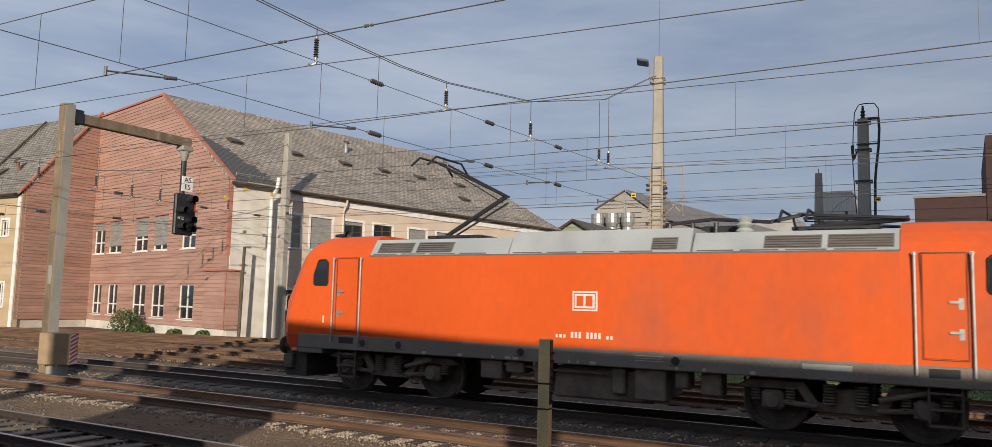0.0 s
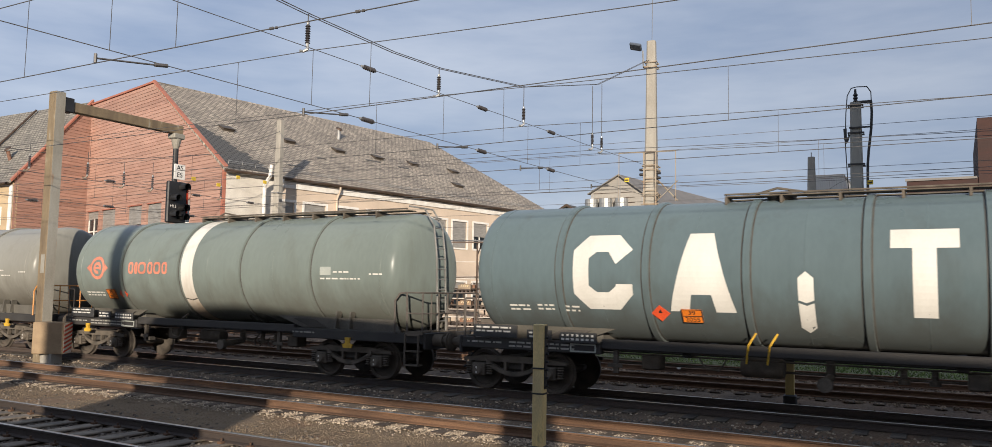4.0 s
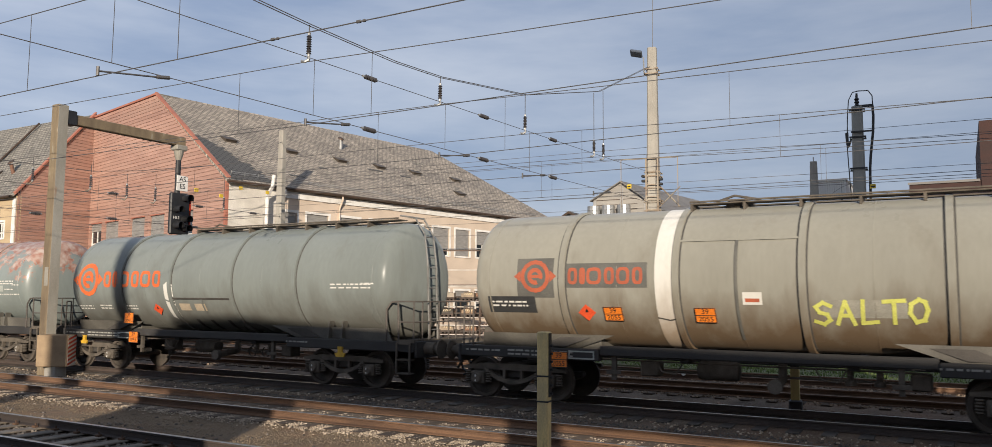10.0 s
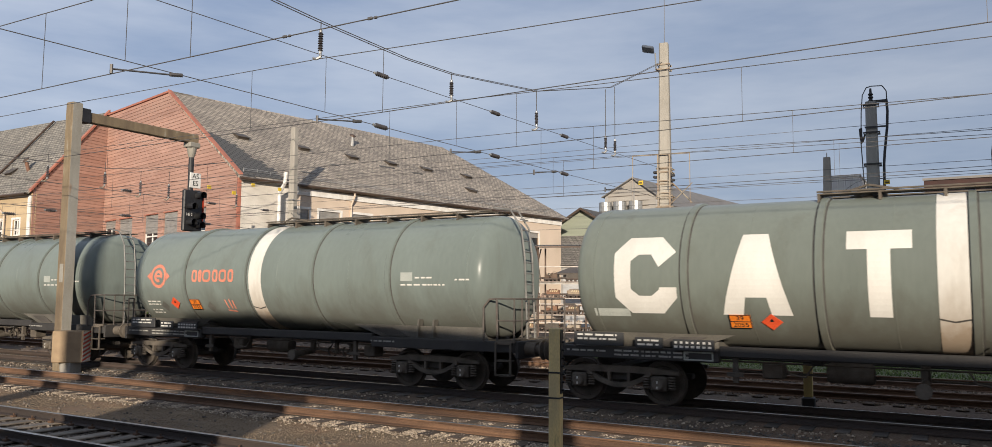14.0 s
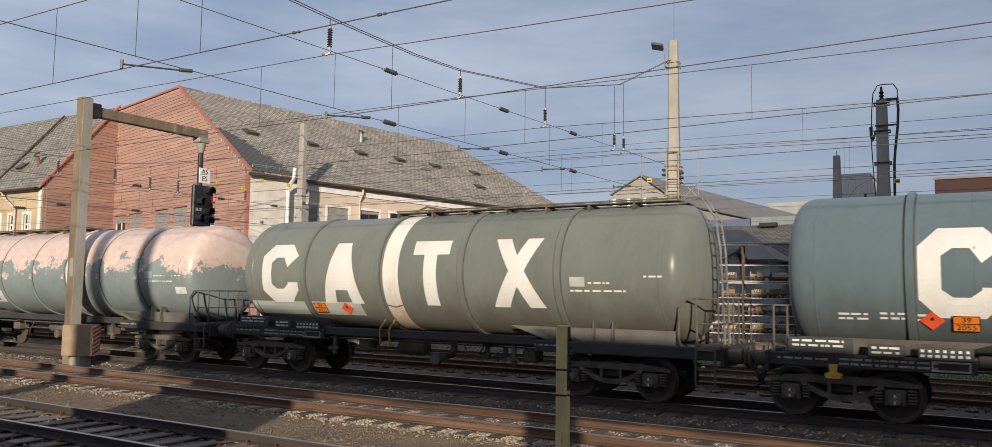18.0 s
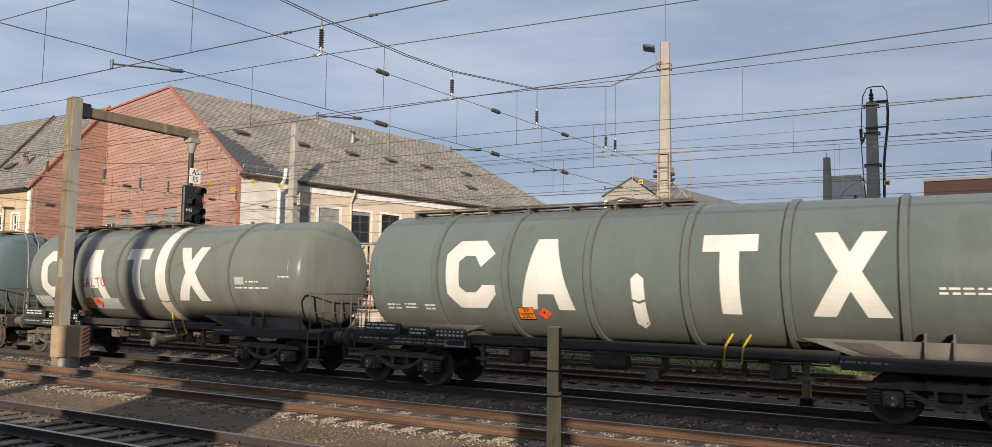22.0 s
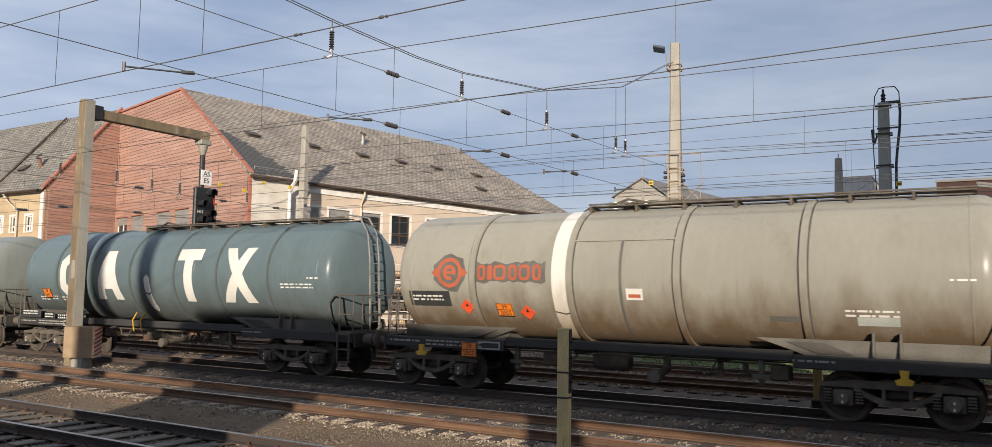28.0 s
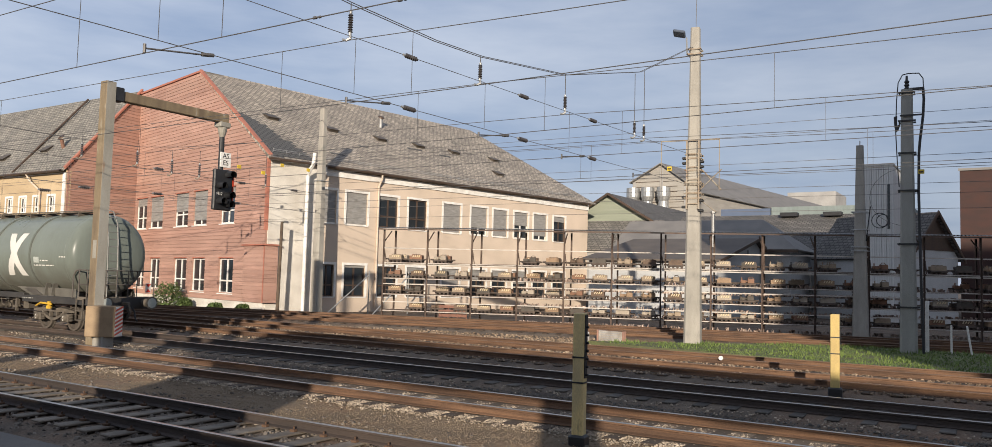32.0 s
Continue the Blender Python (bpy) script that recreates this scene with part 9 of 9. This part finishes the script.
    part("skirt", Geo().cbox(C0 - H - 1.73, C0 + H + 0.95, -1.497, 1.497, 1.06, 1.43, 0.02), skirt, l, "dark grey lower body band")
    for x in (-6.2, -5.1, -1.75, 1.75, 7.5):
        hatch = part("skirt_hatch", Geo().cbox(x - 0.16, x + 0.16, -1.512, -1.49, 1.16, 1.36, 0.01), skirt, l, "square hatch")
        part("socket", Geo().lathe([(-0.016, 0.001), (-0.016, 0.08), (0.0, 0.09)], 12, (x, -1.511, 1.26), "y"), BLACK, hatch)
    for k, (x, w) in enumerate(((-4.4, 0.1), (-3.4, 0.12), (-2.5, 0.06), (-2.15, 0.14), (-1.95, 0.14), (-0.6, 0.05), (-0.4, 0.05), (-0.1, 0.14), (1.75, 0.05), (2.3, 0.05), (3.2, 0.1))):
        part("stencil", Geo().box(x, x + w, -1.503, -1.4972, 1.09, 1.15), PALE, l, "small pale stencil")
    part("notice_lines", Geo().box(0.9, 1.5, -1.503, -1.4972, 1.32, 1.335).box(0.9, 1.45, -1.503, -1.4972, 1.27, 1.283).box(0.9, 1.5, -1.503, -1.4972, 1.22, 1.233), PALE, l, "three lines of tiny bars")
    # the gear between the bogies: a transformer, boxes and pipes
    part("transformer", Geo().cbox(-1.1, 1.1, -1.15, 1.15, 0.32, 1.0, 0.05), dusty, l, "sooty transformer tank below the frame")
    for x0, x1, y, z in ((-2.85, -2.3, -1.38, 0.62), (-2.2, -1.75, -1.36, 0.78), (-1.5, -1.15, -1.32, 0.6), (0.35, 0.62, -1.36, 0.5), (0.85, 1.5, -1.38, 0.42), (1.7, 1.95, -1.34, 0.7), (2.2, 2.6, -1.3, 0.6)):
        bx = part("equipment_box", Geo().cbox(x0, x1, y, y + 0.5, z, 1.05, 0.03), dusty, l, "dusty box below the frame")
        part("lid_edge", Geo().box(x0 - 0.015, x1 + 0.015, y - 0.012, y, 0.95, 0.98), dusty, bx)
    part("pipe", Geo().path([(-2.9, -1.1, 0.4), (2.5, -1.1, 0.38)], 0.035, 6).path([(-2.6, -1.25, 0.98), (-1.0, -1.28, 0.9), (0.2, -1.28, 0.9)], 0.025, 6), dusty, l, "long pipe")
    for x in (-5.59, 4.85):
        b = part("bogie", Geo().cbox(-0.3, 0.3, -1.1, 1.1, 0.5, 0.9, 0.03), dusty, l, "", pose(x, 0, 0))
        for y in (-1.06, 1.06):
            part("bogie_frame", Geo().prism([(-2.0, 0.86), (-1.75, 0.98), (-0.75, 0.98), (-0.5, 0.62), (0.5, 0.62), (0.75, 0.98), (1.75, 0.98), (2.0, 0.86), (1.7, 0.82), (0.85, 0.84), (0.6, 0.46), (-0.6, 0.46), (-0.85, 0.84), (-1.7, 0.82)], y - 0.06, y + 0.06, "y"), dusty, b, "cranked bogie frame")
            q = -1 if y < 0 else 1
            for dx in (-0.28, 0.28):
                g = Geo()
                for k in range(7):
                    g.lathe([(0.6 + 0.055 * k, 0.1), (0.622 + 0.055 * k, 0.13), (0.645 + 0.055 * k, 0.1)], 12, (dx, y + q * 0.14, 0), "z")
                part("main_spring", g, dusty, b, "coil spring")
            part("damper", Geo().tube((0.55, y + q * 0.2, 0.75), (1.35, y + q * 0.22, 0.95), 0.05, 8), dusty, b)
        for c in (-1.3, 1.3):
            wheelset(b, c, 0.62)
            g = Geo().cbox(c - 0.2, c + 0.2, -1.24, -1.0, 0.44, 0.8, 0.05).lathe([(-1.32, 0.001), (-1.32, 0.13), (-1.28, 0.16), (-1.2, 0.16)], 14, (c, 0, 0.62), "y")
            g.tube((c, -1.16, 0.6), (c - (0.8 if c > 0 else -0.8), -1.16, 0.55), 0.05, 8)
            for dx in (-0.32, 0.32):
                for k in range(5):
                    g.lathe([(0.6 + 0.055 * k, 0.07), (0.62 + 0.055 * k, 0.1), (0.645 + 0.055 * k, 0.07)], 10, (c + dx, -1.14, 0), "z")
            part("axle_box", g, dusty, b)
            e = 1.9 if c > 0 else -1.9
            part("sand_pipe", Geo().path([(e, -0.8, 1.0), (e, -0.8, 0.4), (e - (0.15 if c > 0 else -0.15), -0.78, 0.14)], 0.03, 6), dusty, b)
    # emblem, numbers
    y = -1.4975
    em = part("emblem", Geo().cbox(-0.52, 0.06, y - 0.004, y, 2.2, 2.62, 0.002), MARK, l, "white framed emblem with two plain red blocks")
    part("emblem_field", Geo().box(-0.485, 0.025, y - 0.007, y - 0.0045, 2.235, 2.585), red, em)
    part("emblem_panel", Geo().box(-0.46, 0.0, y - 0.010, y - 0.0075, 2.26, 2.56), MARK, em)
    for a in (-0.42, -0.21):
        part("emblem_block", Geo().box(a, a + 0.16, y - 0.013, y - 0.0105, 2.3, 2.52), red, em, "plain red block")
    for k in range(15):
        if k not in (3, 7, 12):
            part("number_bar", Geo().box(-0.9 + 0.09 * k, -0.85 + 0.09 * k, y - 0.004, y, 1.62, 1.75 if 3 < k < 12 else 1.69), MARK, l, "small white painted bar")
    part("notice_strip", Geo().box(4.15, 5.0, y - 0.006, y, 1.25, 1.35), PALE, l)
    # pantographs and roof gear
    def panto(x, up):
        p = part("pantograph", Geo().cbox(x - 0.8, x + 0.8, -0.45, 0.45, 3.92, 4.0, 0.02), BLACK, l, "raised single-arm pantograph" if up else "folded pantograph")
        g = Geo()
        for yy in (-0.45, 0.45):
            g.lathe([(3.84, 0.08), (3.87, 0.12), (3.9, 0.07), (3.92, 0.11), (3.95, 0.06)], 10, (x - 0.6, yy, 0), "z")
            g.lathe([(3.84, 0.08), (3.87, 0.12), (3.9, 0.07), (3.92, 0.11), (3.95, 0.06)], 10, (x + 0.6, yy, 0), "z")
        part("insulator", g, PORCELAIN, p)
        kn, hd = ((x + 1.25, 4.98), (x - 0.75, 5.95)) if up else ((x + 1.3, 4.15), (x - 0.7, 4.25))
        g = Geo().tube((x - 0.5, 0, 4.02), (kn[0], 0, kn[1]), 0.06, 8).tube((x - 0.35, 0.1, 4.0), (kn[0], 0.1, kn[1] - 0.15), 0.025, 6)
        for yy in (-0.35, 0.35):
            g.tube((kn[0], yy * 0.4, kn[1]), (hd[0], yy, hd[1]), 0.03, 6)
        g.tube((kn[0] - 0.1, 0, kn[1] - 0.15), (hd[0] + 0.1, 0, hd[1] - 0.1), 0.015, 5)
        part("arm", g, BLACK, p)
        g = Geo()
        for dx in (-0.25, 0.25):
            g.path([(hd[0] + dx, -0.95, hd[1] - 0.2), (hd[0] + dx, -0.6, hd[1] + 0.06), (hd[0] + dx, 0.6, hd[1] + 0.06), (hd[0] + dx, 0.95, hd[1] - 0.2)], 0.03, 6)
        part("collector_head", g, BLACK, p)
    panto(-4.3, True)
    panto(4.6, False)
    g = Geo()
    for k in range(4):
        g.tube((1.3 + 0.5 * k, -0.5, 3.84), (1.3 + 0.5 * k, -0.5, 4.12), 0.05, 8)
    g.path([(1.2, -0.5, 4.1), (2.2, -0.4, 4.2), (3.4, -0.5, 4.1), (4.0, -0.3, 4.25)], 0.04, 6)
    g.cbox(1.9, 2.7, -0.2, 0.4, 3.84, 4.08, 0.03)
    part("roof_gear", g, BLACK, l, "black roof cables and breaker")
    part("roof_insulator", Geo().lathe([(3.84, 0.14), (3.9, 0.19), (3.96, 0.12), (4.02, 0.19), (4.08, 0.12), (4.14, 0.17), (4.2, 0.05)], 14, (2.95, -0.75, 0), "z"), PALE, l)
    return l


MOVING.append((locomotive(), -6.465))


# ---- what moves ----
def motions():
    ts = [0.5 * k for k in range(65)]
    for ob, s in MOVING:
        walk(ob, [(t, pose(run(t) + s, TRACK_Y, 0)) for t in ts])
    for r in sorted({r for _, r in WHEELS}):
        first = None
        for ob, rr in WHEELS:
            if rr != r:
                continue
            if first is None:
                first = ob
                step = 1 / 30
                n = int(round(32.0 / step))
                walk(ob, [(k * step, Euler((0, run(k * step) / r, 0)).to_matrix().to_4x4()) for k in range(n + 1)])
            else:
                ob.rotation_mode = "QUATERNION"
                ob.animation_data_create()
                ob.animation_data.action = first.animation_data.action
                ob.animation_data.action_slot = first.animation_data.action_slot


motions()
